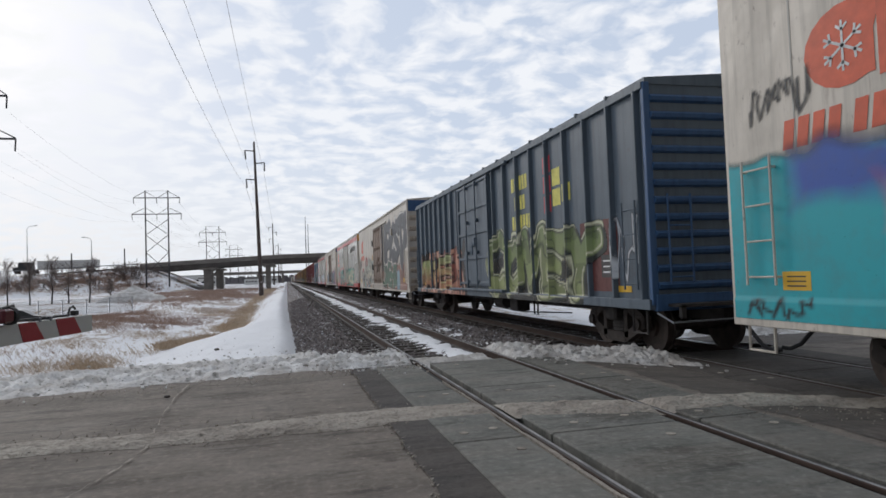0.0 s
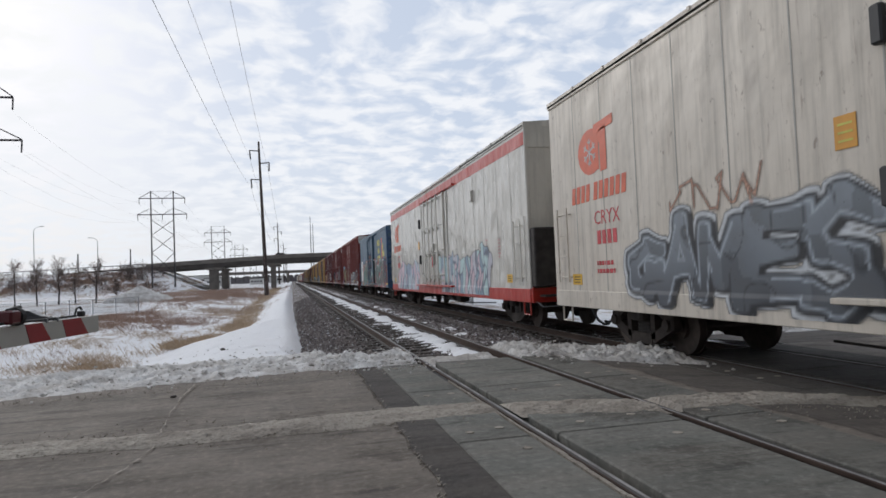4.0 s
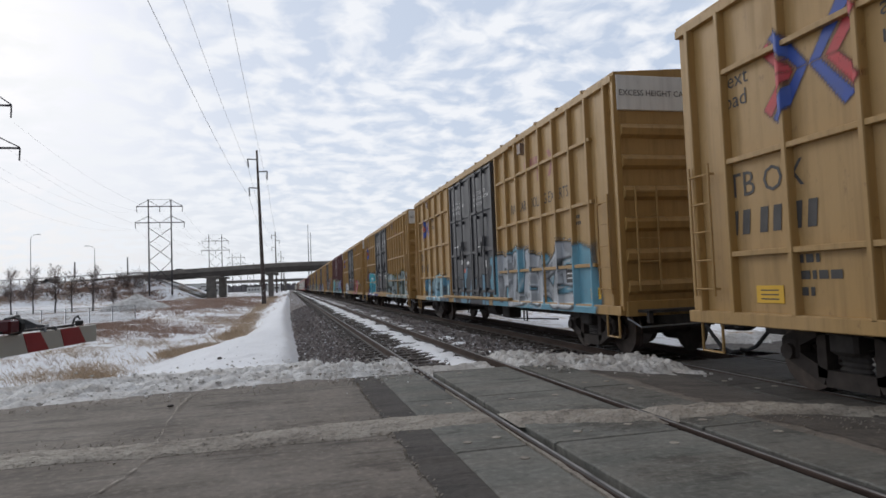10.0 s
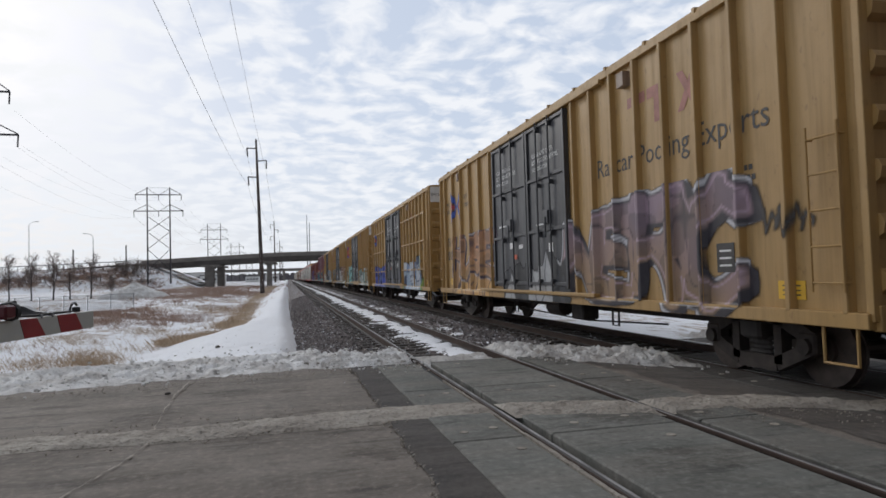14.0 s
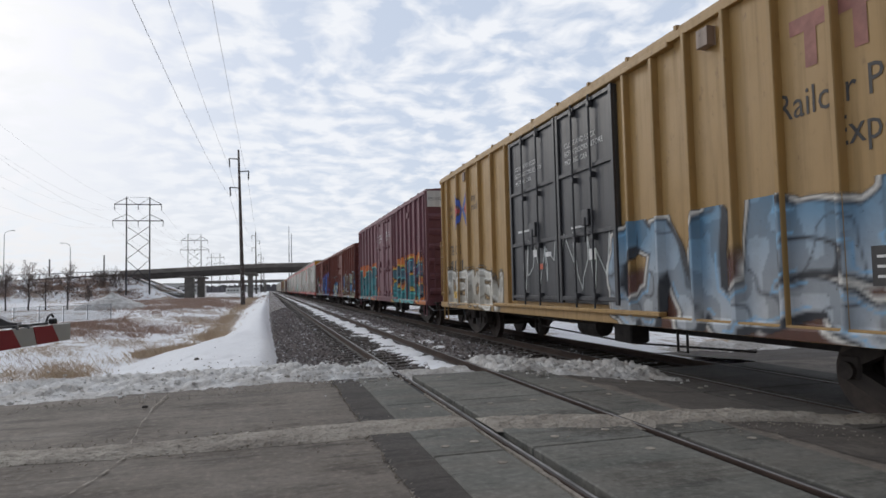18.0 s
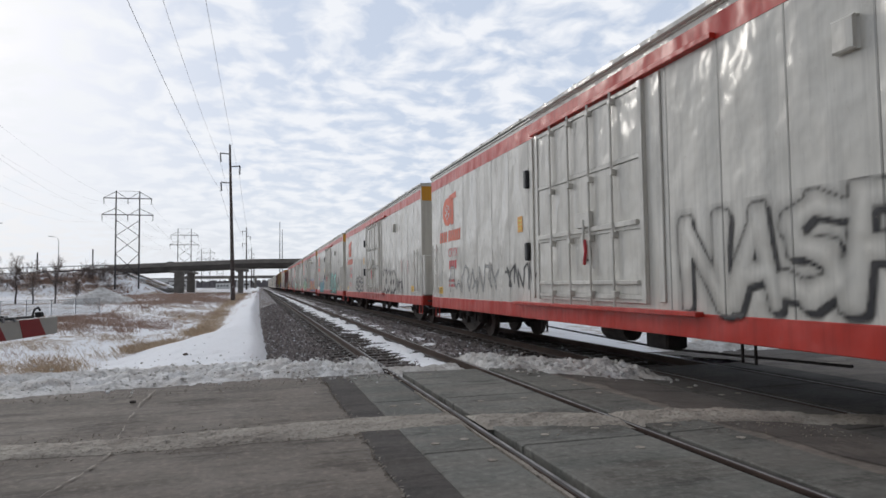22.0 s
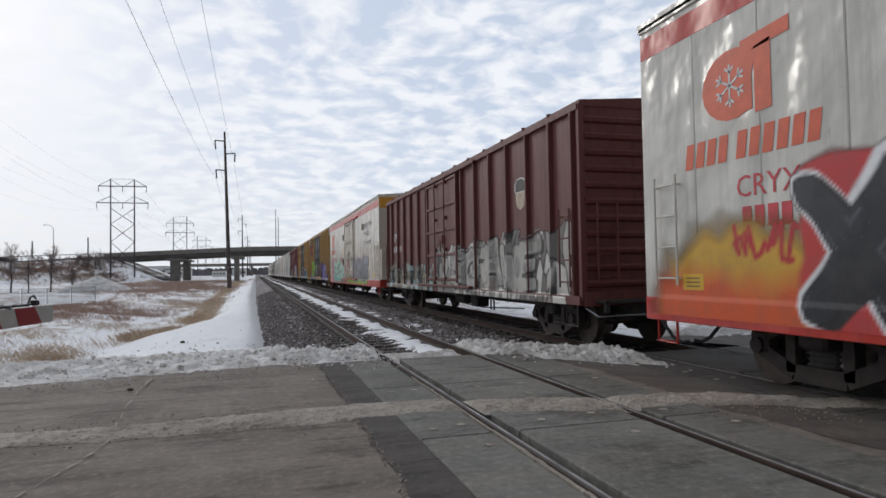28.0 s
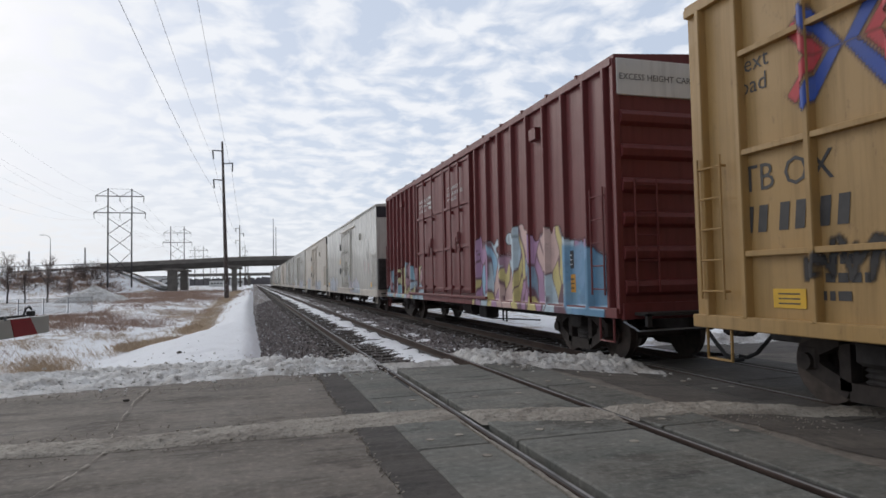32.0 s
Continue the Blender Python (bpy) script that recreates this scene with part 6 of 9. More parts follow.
class Spray:
    """A painted skin over the lower side of a railcar, u metres from the trailing end, on a fine grid that follows the posts."""
    RES = 0.034

    def __init__(self, car, u0, u1, z0, z1, seed):
        self.c, self.seed = car, seed
        self.us, self.zs = np.arange(u0, u1, self.RES), np.arange(z0, z1, self.RES)
        self.U, self.Z = np.meshgrid(self.us, self.zs)
        self.rgb = np.zeros((*self.U.shape, 3))
        self.al = np.zeros(self.U.shape)

    def lay(self, mask, colour):
        mask = np.clip(mask, 0, 1)
        colour = np.asarray(colour, float)
        self.rgb = self.rgb * (1 - mask[..., None]) + colour * mask[..., None]
        self.al = np.maximum(self.al, mask)

    def tone(self, a, b, seed, z0, z1):
        f = np.clip((self.Z - z0) / (z1 - z0) + 0.7 * (vnoise(self.U, self.Z, 1.3, seed) - 0.5), 0, 1)[..., None]
        return np.asarray(C(a)) * (1 - f) + np.asarray(C(b)) * f

    def cloud(self, u0, u1, z0, z1, colour, rag=0.5, soft=0.1, strength=1.0, low_open=True):
        s = self.seed + int(u0 * 7) + int(z1 * 11)
        n = (vnoise(self.U, self.Z, 1.1, s) - 0.5) * rag + (vnoise(self.U, self.Z, 3.5, s + 1) - 0.5) * rag * 0.5
        e = np.minimum(self.U - u0, u1 - self.U) + n
        t = z1 - self.Z + n
        b = (self.Z - z0 + n) if not low_open else np.full_like(self.Z, 9.0)
        self.lay(np.clip(np.minimum(np.minimum(e, t), b) / soft, 0, 1) * strength, C(colour) if isinstance(colour, str) else colour)
        return self

    def field(self, text, u0, u1, z0, z1, thick, lean, s, warp):
        """Distance of every point of the skin to the strokes of a word."""
        n, h = len(text), z1 - z0
        w = (u1 - u0) / n
        warp *= 0.8
        U = self.U + warp * (vnoise(self.U, self.Z, 1.6, s) - 0.5) * h
        Z = self.Z + warp * (vnoise(self.U, self.Z, 1.4, s + 9) - 0.5) * h
        sd = np.full(U.shape, 9.0)
        rnd = random.Random(s)
        th = thick * h
        for k, ch in enumerate(text):
            x0, ww = u0 + k * w + th * 0.62, w - th * 1.02
            lo, hi = z0 + th + rnd.uniform(-.08, .10) * h, z1 - th + rnd.uniform(-.14, .08) * h
            tilt = lean + rnd.uniform(-0.10, 0.10)
            for line_ in GLYPH[ch]:
                for (ax, az), (bx, bz) in zip(line_, line_[1:]):
                    pax, paz, pbx, pbz = x0 + ax * ww + tilt * az * h, lo + az * (hi - lo), x0 + bx * ww + tilt * bz * h, lo + bz * (hi - lo)
                    dx, dz = pbx - pax, pbz - paz
                    t = np.clip(((U - pax) * dx + (Z - paz) * dz) / (dx * dx + dz * dz + 1e-9), 0, 1)
                    fat = 1.0 + 0.35 * (t - 0.5) * (1 if k % 2 else -1)
                    au, az_ = np.abs(U - pax - t * dx), np.abs(Z - paz - t * dz)
                    sd = np.minimum(sd, (0.5 * np.hypot(au, az_) + 0.5 * np.maximum(au, az_)) * fat)
        return sd, th

    def word(self, text, u0, u1, z0, z1, fill, fill2=None, line="14141a", halo=None, thick=0.13, edge=0.055, hw=0.12, shine=None, lean=0.08, seed=0, drop=0.10, aura=None, reach=0.3):
        s = self.seed + seed + len(text)
        h = z1 - z0
        k = 0
        while fill and (u1 - u0) / len(text) > 0.86 * h:
            text += "ENSKROAT"[k % 8]
            k += 1
        if fill:
            thick = min(max(thick, 0.115), 0.165 * (u1 - u0) / len(text) / h, 0.125)
            edge, hw = edge * 0.6, min(hw, 0.055)
        sd, th = self.field(text, u0, u1, z0, z1, thick, lean, s, 0.16)
        px = self.RES
        step = lambda lim, d=sd: np.clip((lim - d) / px + 0.5, 0, 1)
        if aura:
            spl = vnoise(self.U, self.Z, 2.6, s + 21)
            fuzz = reach * (0.35 + 1.1 * vnoise(self.U, self.Z, 1.5, s + 20) * spl)
            self.lay(np.clip((th + edge + fuzz - sd) / 0.07, 0, 1) * 0.95, self.tone(aura, aura, s, z0, z1) * (0.8 + 0.4 * spl[..., None]))
        if halo:
            self.lay(step(th + edge + hw + 0.03 * h * (vnoise(self.U, self.Z, 2.2, s + 4) - 0.5)), C(halo))
        if fill and drop:
            deep = np.zeros(sd.shape)
            for k in range(1, int(drop * h / px) + 1):
                deep = np.maximum(deep, step(th + edge * 0.6, shifted(sd, k, k // 2)))
            self.lay(deep, C(line))
        if line:
            self.lay(step(th + edge), C(line))
        if fill:
            tone = self.tone(fill, fill2 or fill, s + 5, z0, z1)
            facet = (vnoise(self.U * 1.3, self.Z, 2.6, s + 6) > 0.56)[..., None]
            tone = np.where(facet, tone * 0.66, tone)
            self.lay(step(th), tone)
            crease = np.clip(1 - abs(vnoise(self.U, self.Z, 2.0, s + 7) - 0.5) / 0.035, 0, 1) * (sd < th) * 0.75
            self.lay(crease, C(line))
            glint = C(shine) if shine else np.minimum(1, np.asarray(C(fill2 or fill)) * 1.7 + 0.05)
            self.lay(np.clip(1 - abs(sd - th * 0.74) / (px * 0.75), 0, 1) * (vnoise(self.U, self.Z, 1.7, s + 2) > 0.47) * 0.85, glint)
            thin = np.clip(1 - abs(sd - th - edge - 0.05) / (px * 0.7), 0, 1) * (vnoise(self.U, self.Z, 1.2, s + 8) > 0.42) * 0.8
            if halo is None:
                self.lay(thin, np.minimum(1, np.asarray(C(fill)) * 0.5 + 0.35))
        return self

    def outline(self, text, u0, u1, z0, z1, line, width=0.05, seed=0, lean=0.05, thick=0.13):
        """Letters drawn as an outline, with a patchy drop shade."""
        s = self.seed + seed
        sd, th = self.field(text, u0, u1, z0, z1, thick, lean, s, 0.10)
        px = self.RES
        shade = np.zeros(sd.shape)
        for k in range(1, 3):
            shade = np.maximum(shade, np.clip((th - shifted(sd, k, k)) / px + 0.5, 0, 1))
        self.lay(shade * (sd > th) * 0.95, C(line))
        self.lay(np.clip((width - abs(sd - th)) / px + 0.35, 0, 1), C(line))
        soft = np.clip(1 - abs(sd - th) / 0.12, 0, 1) * 0.22
        self.lay(soft * (self.al < 0.3), C(line))
        return self

    def poly(self, pts, u, z, colour):
        """A filled convex shape, its corners given from a point on the side."""
        area = sum(a[0] * b[1] - b[0] * a[1] for a, b in zip(pts, pts[1:] + pts[:1]))
        m = np.full(self.U.shape, 9.0)
        for (ax, az), (bx, bz) in zip(pts, pts[1:] + pts[:1]):
            dx, dz = bx - ax, bz - az
            side = (dx * (self.Z - z - az) - dz * (self.U - u - ax)) / (math.hypot(dx, dz) + 1e-9)
            m = np.minimum(m, side if area > 0 else -side)
        self.lay(np.clip(m / self.RES + 0.5, 0, 1), C(colour))
        return self

    def scribble(self, u0, u1, z0, z1, colour, n=6, width=0.02, seed=0):
        rnd = random.Random(self.seed + seed)
        sd = np.full(self.U.shape, 9.0)
        p = (u0, rnd.uniform(z0, z1))
        for k in range(n * 4):
            q = (u0 + (u1 - u0) * min(1, max(0, (k + rnd.uniform(-1.5, 2)) / (n * 4))), rnd.uniform(z0, z1))
            dx, dz = q[0] - p[0], q[1] - p[1]
            t = np.clip(((self.U - p[0]) * dx + (self.Z - p[1]) * dz) / (dx * dx + dz * dz + 1e-9), 0, 1)
            sd = np.minimum(sd, np.hypot(self.U - p[0] - t * dx, self.Z - p[1] - t * dz))
            p = q
        self.lay(np.clip((width - sd) / self.RES + 0.5, 0, 1), C(colour))
        return self

    def shards(self, u0, u1, z0, z1, colours, cell=0.35, line="1a1a1e", seed=0, rag=0.5):
        """Interlocking coloured shapes with dark outlines: wild lettering that nobody can read."""
        rs = np.random.RandomState(self.seed + seed)
        cell *= 0.64
        n = max(6, int((u1 - u0) * (z1 - z0) / (cell * cell * 1.6)))
        pu, pz = rs.uniform(u0, u1, n), rs.uniform(z0, z1, n)
        U = self.U + 0.35 * (vnoise(self.U, self.Z, 2.0, self.seed + seed) - 0.5)
        Z = self.Z + 0.35 * (vnoise(self.U, self.Z, 2.0, self.seed + seed + 3) - 0.5)
        d1, d2, who = np.full(U.shape, 9.0), np.full(U.shape, 9.0), np.zeros(U.shape, int)
        for i in range(n):
            d = np.hypot((U - pu[i]) * 1.5, (Z - pz[i]) * 0.75)
            nearer = d < d1
            d2 = np.where(nearer, d1, np.minimum(d2, d))
            who = np.where(nearer, i, who)
            d1 = np.where(nearer, d, d1)
        pal = np.asarray([C(c) for c in colours])
        col = pal[rs.randint(0, len(pal), n)[who]]
        edge = np.clip((0.060 - (d2 - d1)) / 0.04, 0, 1)[..., None]
        col = col * (1 - edge) + np.asarray(C(line)) * edge
        s = self.seed + seed
        nn = (vnoise(self.U, self.Z, 1.2, s) - 0.5) * rag + (vnoise(self.U, self.Z, 4, s + 1) - 0.5) * rag * 0.6
        e = np.minimum(np.minimum(self.U - u0, u1 - self.U), np.minimum(z1 - self.Z, 9)) + nn
        self.lay(np.clip(e / 0.05, 0, 1), col)
        return self

    def done(self, name="graffiti", label="sprayed graffiti over the lower side"):
        c = self.c
        xs_ = np.array([c.face_x(c.L - u) for u in self.us]) - 0.007
        wall = np.where(self.Z < c.sill_top + 0.004, c.sill_x - 0.006, xs_[None, :])
        nzv, nuv = self.U.shape
        co = np.empty((nzv * nuv, 3), np.float32)
        co[:, 0] = wall.ravel()
        co[:, 1] = (0.5 * c.L - self.U).ravel()
        co[:, 2] = self.Z.ravel()
        a = self.al
        keep = np.maximum(np.maximum(a[:-1, :-1], a[1:, :-1]), np.maximum(a[:-1, 1:], a[1:, 1:])) > 0.02
        j, i = np.nonzero(keep)
        q = np.stack([j * nuv + i, (j + 1) * nuv + i, (j + 1) * nuv + i + 1, j * nuv + i + 1], 1)
        used, inv = np.unique(q, return_inverse=True)
        q = inv.reshape(q.shape)
        me = bpy.data.meshes.new("graffiti")
        me.vertices.add(len(used))
        me.vertices.foreach_set("co", co[used].ravel())
        me.loops.add(q.size)
        me.loops.foreach_set("vertex_index", q.ravel().astype(np.int32))
        me.polygons.add(len(q))
        me.polygons.foreach_set("loop_start", np.arange(0, q.size, 4, dtype=np.int32))
        at = me.color_attributes.new("spray", "FLOAT_COLOR", "POINT")
        rgba = np.concatenate([self.rgb.reshape(-1, 3), self.al.reshape(-1, 1)], 1)[used].astype(np.float32)
        at.data.foreach_set("color", rgba.ravel())
        me.update(calc_edges=True)
        me.materials.append(None)
        c.add(name, me, "spray", label)


# ---- kinds of railcar ----
M["reefer_cream"] = paint("cream_glossy_railcar", (0.62, 0.56, 0.465), 0.22, 0.42, 0.2, 0.25, 0.6)
M["mark_faint"] = plain("worn_red_stencil", (0.52, 0.27, 0.25), 0.5, 0, 0.3, 8)

def spaced(a, b, n):
    return [a + (b - a) * k / (n - 1) for k in range(n)]


def tall_yellow(n, f, label, rails=True, slogan=1):
    c = Car("boxcar", label, "boxcar", n, f)
    c.step_mat, c.post_mat = "tbox", None
    L = c.L
    shell(c, TALL, M["tbox"], "tbox", "tbox", 1.5)
    sill_and_chord(c, "tbox", "tbox", TALL)
    near, far = [0.28] + spaced(1.08, 6.75, 8), spaced(12.35, L - 0.95, 6) + [L - 0.28]
    posts(c, near + far, TALL, "tbox", 0.1, 0.055)
    if rails:
        for z in (4.37, 3.15, 1.91):
            for a, b in ((0.95, 6.8), (12.3, L - 0.9)):
                c.add("side_rail", Shape().box(c.face - 0.085, c.face, c.y(a), c.y(b), z - 0.035, z + 0.035, 0.006), "tbox")
    plug_doors(c, 7.05, 9.35, 12.0, 1.28, TALL - 0.22, "black_door", 2, "tbox")
    end_wall(c, TALL, 6, "tbox", 0.11, "header_white", 0.62, "EXCESS HEIGHT CAR")
    ladder(c, 0.45, 1.45, 5, c.face - 0.13, "tbox", 0.40)
    ladder(c, L - 0.45, 1.45, 5, c.face - 0.13, "tbox", 0.40)
    end_ladder(c, -1.05, 1.5, 5, "tbox")
    c.add("vent", Shape().box(c.face - 0.14, c.face, c.y(4.75), c.y(4.55), TALL - 0.50, TALL - 0.24, 0.01), "rusty_door")
    c.add("vent", Shape().box(c.face - 0.14, c.face, c.y(L - 3.1), c.y(L - 2.9), TALL - 0.50, TALL - 0.24, 0.01), "rusty_door")
    x = c.face - 0.006
    # faded three-letter mark as plain shapes, and the slogan under it
    dm = 3.1 if slogan == 3 else 4.45
    for k in range(2):
        c.flat("faded_mark", [(0, 0), (0.16, 0), (0.16, 0.42), (0.36, 0.42), (0.36, 0.6), (-0.2, 0.6), (-0.2, 0.42), (0, 0.42)], dm - 0.62 * k, 4.02, "mark_faded")
    c.flat("faded_mark", [(0, 0), (0.16, 0), (0.56, 0.6), (0.4, 0.6)], dm - 1.25, 4.02, "mark_faded")
    c.flat("faded_mark", [(0.4, 0), (0.56, 0), (0.16, 0.6), (0, 0.6)], dm - 1.25, 4.02, "mark_faded", x=x - 0.002)
    if slogan == 1:
        c.letters("RAILCAR POOLING EXPERTS", 5.75, 3.42, 0.36, "mark_black", spacing=1.0, width=0.78)
    elif slogan == 2:
        c.letters("Railcar Pooling Experts", 5.85, 3.40, 0.50, "mark_black", width=0.97)
    else:
        for k, w in enumerate(("Railcar Pooling", "Experts")):
            c.letters(w, 3.55 - 0.75 * k, 3.50 - 0.45 * k, 0.46, "mark_black", width=0.85)
    # crossed chevron mark on the trailing half
    mark = Spray(c, 1.4, 3.4, 3.2, 4.8, 5)
    mark.RES = 0.03
    for k in (-1, 1):
        for v in (-1, 1):
            mark.poly([(k * 0.0, 0.0), (k * 0.17, 0.0), (k * 0.60, v * 0.50), (k * 0.44, v * 0.60)], 2.38, 4.02, "2a4a9c")
            mark.poly([(k * 0.22, 0.0), (k * 0.41, 0.0), (k * 0.74, v * 0.36), (k * 0.62, v * 0.48)], 2.38, 4.02, "b8363c")
    mark.done("chevron_mark", "crossed blue and red chevrons painted on the side")
    for words, u, z in (("next", 0.85, 4.13), ("load", 0.85, 3.86), ("any", 3.3, 4.18), ("road", 3.3, 3.9)):
        c.letters(words, L - u, z, 0.30, "mark_black")
    c.letters("TB OX", L - 0.90, 2.66, 0.46, "mark_black", width=0.95)
    c.bars("number_bar", L - 0.90, 2.16, "110110110" if slogan > 1 else "11011011", 0.32, "mark_black", 0.42, 0.28, 0.12)
    stencil_block(c, L - 1.9, 1.75, (4, 5, 3), "mark_black", 0.10)
    stencil_block(c, 1.9, 2.9, (3, 3), "mark_black", 0.07)
    placard(c, L - 1.55, 1.38, 0.46, 0.22, "yellow", "mark_black")
    placard(c, 1.1, 1.36, 0.42, 0.22, "yellow", "mark_black")
    placard(c, 2.25, 1.78, 0.36, 0.40, "mark_black", "mark_white")
    for u, z, w, h, m in ((10.6, 2.35, 0.10, 0.16, "mark_white"), (9.9, 2.3, 0.14, 0.10, "mark_white"), (8.0, 2.2, 0.12, 0.2, "mark_white"), (8.5, 2.75, 0.3, 0.04, "mark_white"), (11.2, 2.9, 0.35, 0.05, "mark_white"), (10.3, 2.05, 0.1, 0.12, "mark_orange")):
        c.add("door_label", Shape().box(-0.004, 0, -w, w, -h / 2, h / 2), m, at=(c.face - 0.079, c.y(u), z))
    running_gear(c, 2.25)
    return c


def tall_red(n, f, label, mat, ribs=None, door=None, door_mat=None, rails=False, words="EXCESS HEIGHT CAR"):
    c = Car("boxcar", label, "boxcar", n, f)
    c.step_mat, c.post_mat = mat, None
    L = c.L
    shell(c, TALL, M[mat], mat, mat, 1.5)
    sill_and_chord(c, mat, mat, TALL)
    d0, dm, d1 = door or (L * 0.40, L * 0.505, L * 0.63)
    k = ribs or 8
    posts(c, [0.25] + spaced(0.95, d0 - 0.35, k) + spaced(d1 + 0.35, L - 0.95, k - 1) + [L - 0.25], TALL, mat, 0.1, 0.06)
    if rails:
        for z in (4.3, 3.1, 1.9):
            for a, b in ((0.95, d0 - 0.3), (d1 + 0.3, L - 0.9)):
                c.add("side_rail", Shape().box(c.face - 0.085, c.face, c.y(a), c.y(b), z - 0.035, z + 0.035, 0.006), mat)
    plug_doors(c, d0, dm, d1, 1.28, TALL - 0.22, door_mat or mat, 2, mat)
    end_wall(c, TALL, 6, mat, 0.11, "header_white", 0.6, words)
    ladder(c, 0.5, 1.45, 5, c.face - 0.13, mat, 0.40)
    ladder(c, L - 0.5, 1.45, 5, c.face - 0.13, mat, 0.40)
    end_ladder(c, -1.05, 1.5, 5, mat)
    c.add("vent", Shape().box(c.face - 0.13, c.face, c.y(L - 3.4), c.y(L - 3.1), TALL - 0.75, TALL - 0.5, 0.01), mat)
    c.add("vent", Shape().box(c.face - 0.13, c.face, c.y(3.2), c.y(2.9), TALL - 0.75, TALL - 0.5, 0.01), mat)
    running_gear(c, 2.2)
    return c


def low_boxcar(n, f, label, mat, end_mat, ribs=9, end_ribs=11, door=(0.395, 0.0, 0.59), smooth_side=False, roof=None):
    c = Car("boxcar", label, "boxcar", n, f)
    c.step_mat, c.post_mat = None, None
    L = c.L
    half = 1.57 if smooth_side else 1.5
    shell(c, LOW, M[mat], end_mat, roof or mat, half)
    sill_and_chord(c, mat, mat, LOW, proud=0.04 if smooth_side else 0.1)
    d0, d1 = L * door[0], L * door[2]
    if smooth_side:
        seam = Shape().box(-0.008, 0, -0.012, 0.012, SILL + 0.25, LOW - 0.14).mesh("panel_seam")
        for d in spaced(0.6, d0 - 0.3, 6) + spaced(d1 + 0.3, L - 0.6, 6):
            c.add("panel_seam", seam, mat, at=(c.face, c.y(d), 0))
    else:
        posts(c, [0.25] + spaced(1.2, d0 - 0.3, ribs) + spaced(d1 + 0.3, L - 1.2, ribs) + [L - 0.25], LOW, mat, 0.1, 0.05)
    plug_doors(c, d0, d0 + (d1 - d0) * door[1] if door[1] else 0, d1, 1.28, LOW - 0.2, mat, 3, mat, 0.09, words=False)
    end_wall(c, LOW, end_ribs, end_mat, 0.085)
    ladder(c, 0.5, 1.4, 4, c.face - 0.13, mat, 0.42)
    ladder(c, L - 0.5, 1.4, 4, c.face - 0.13, mat, 0.42)
    end_ladder(c, -1.05, 1.5, 4, end_mat)
    running_gear(c, 2.1)
    return c


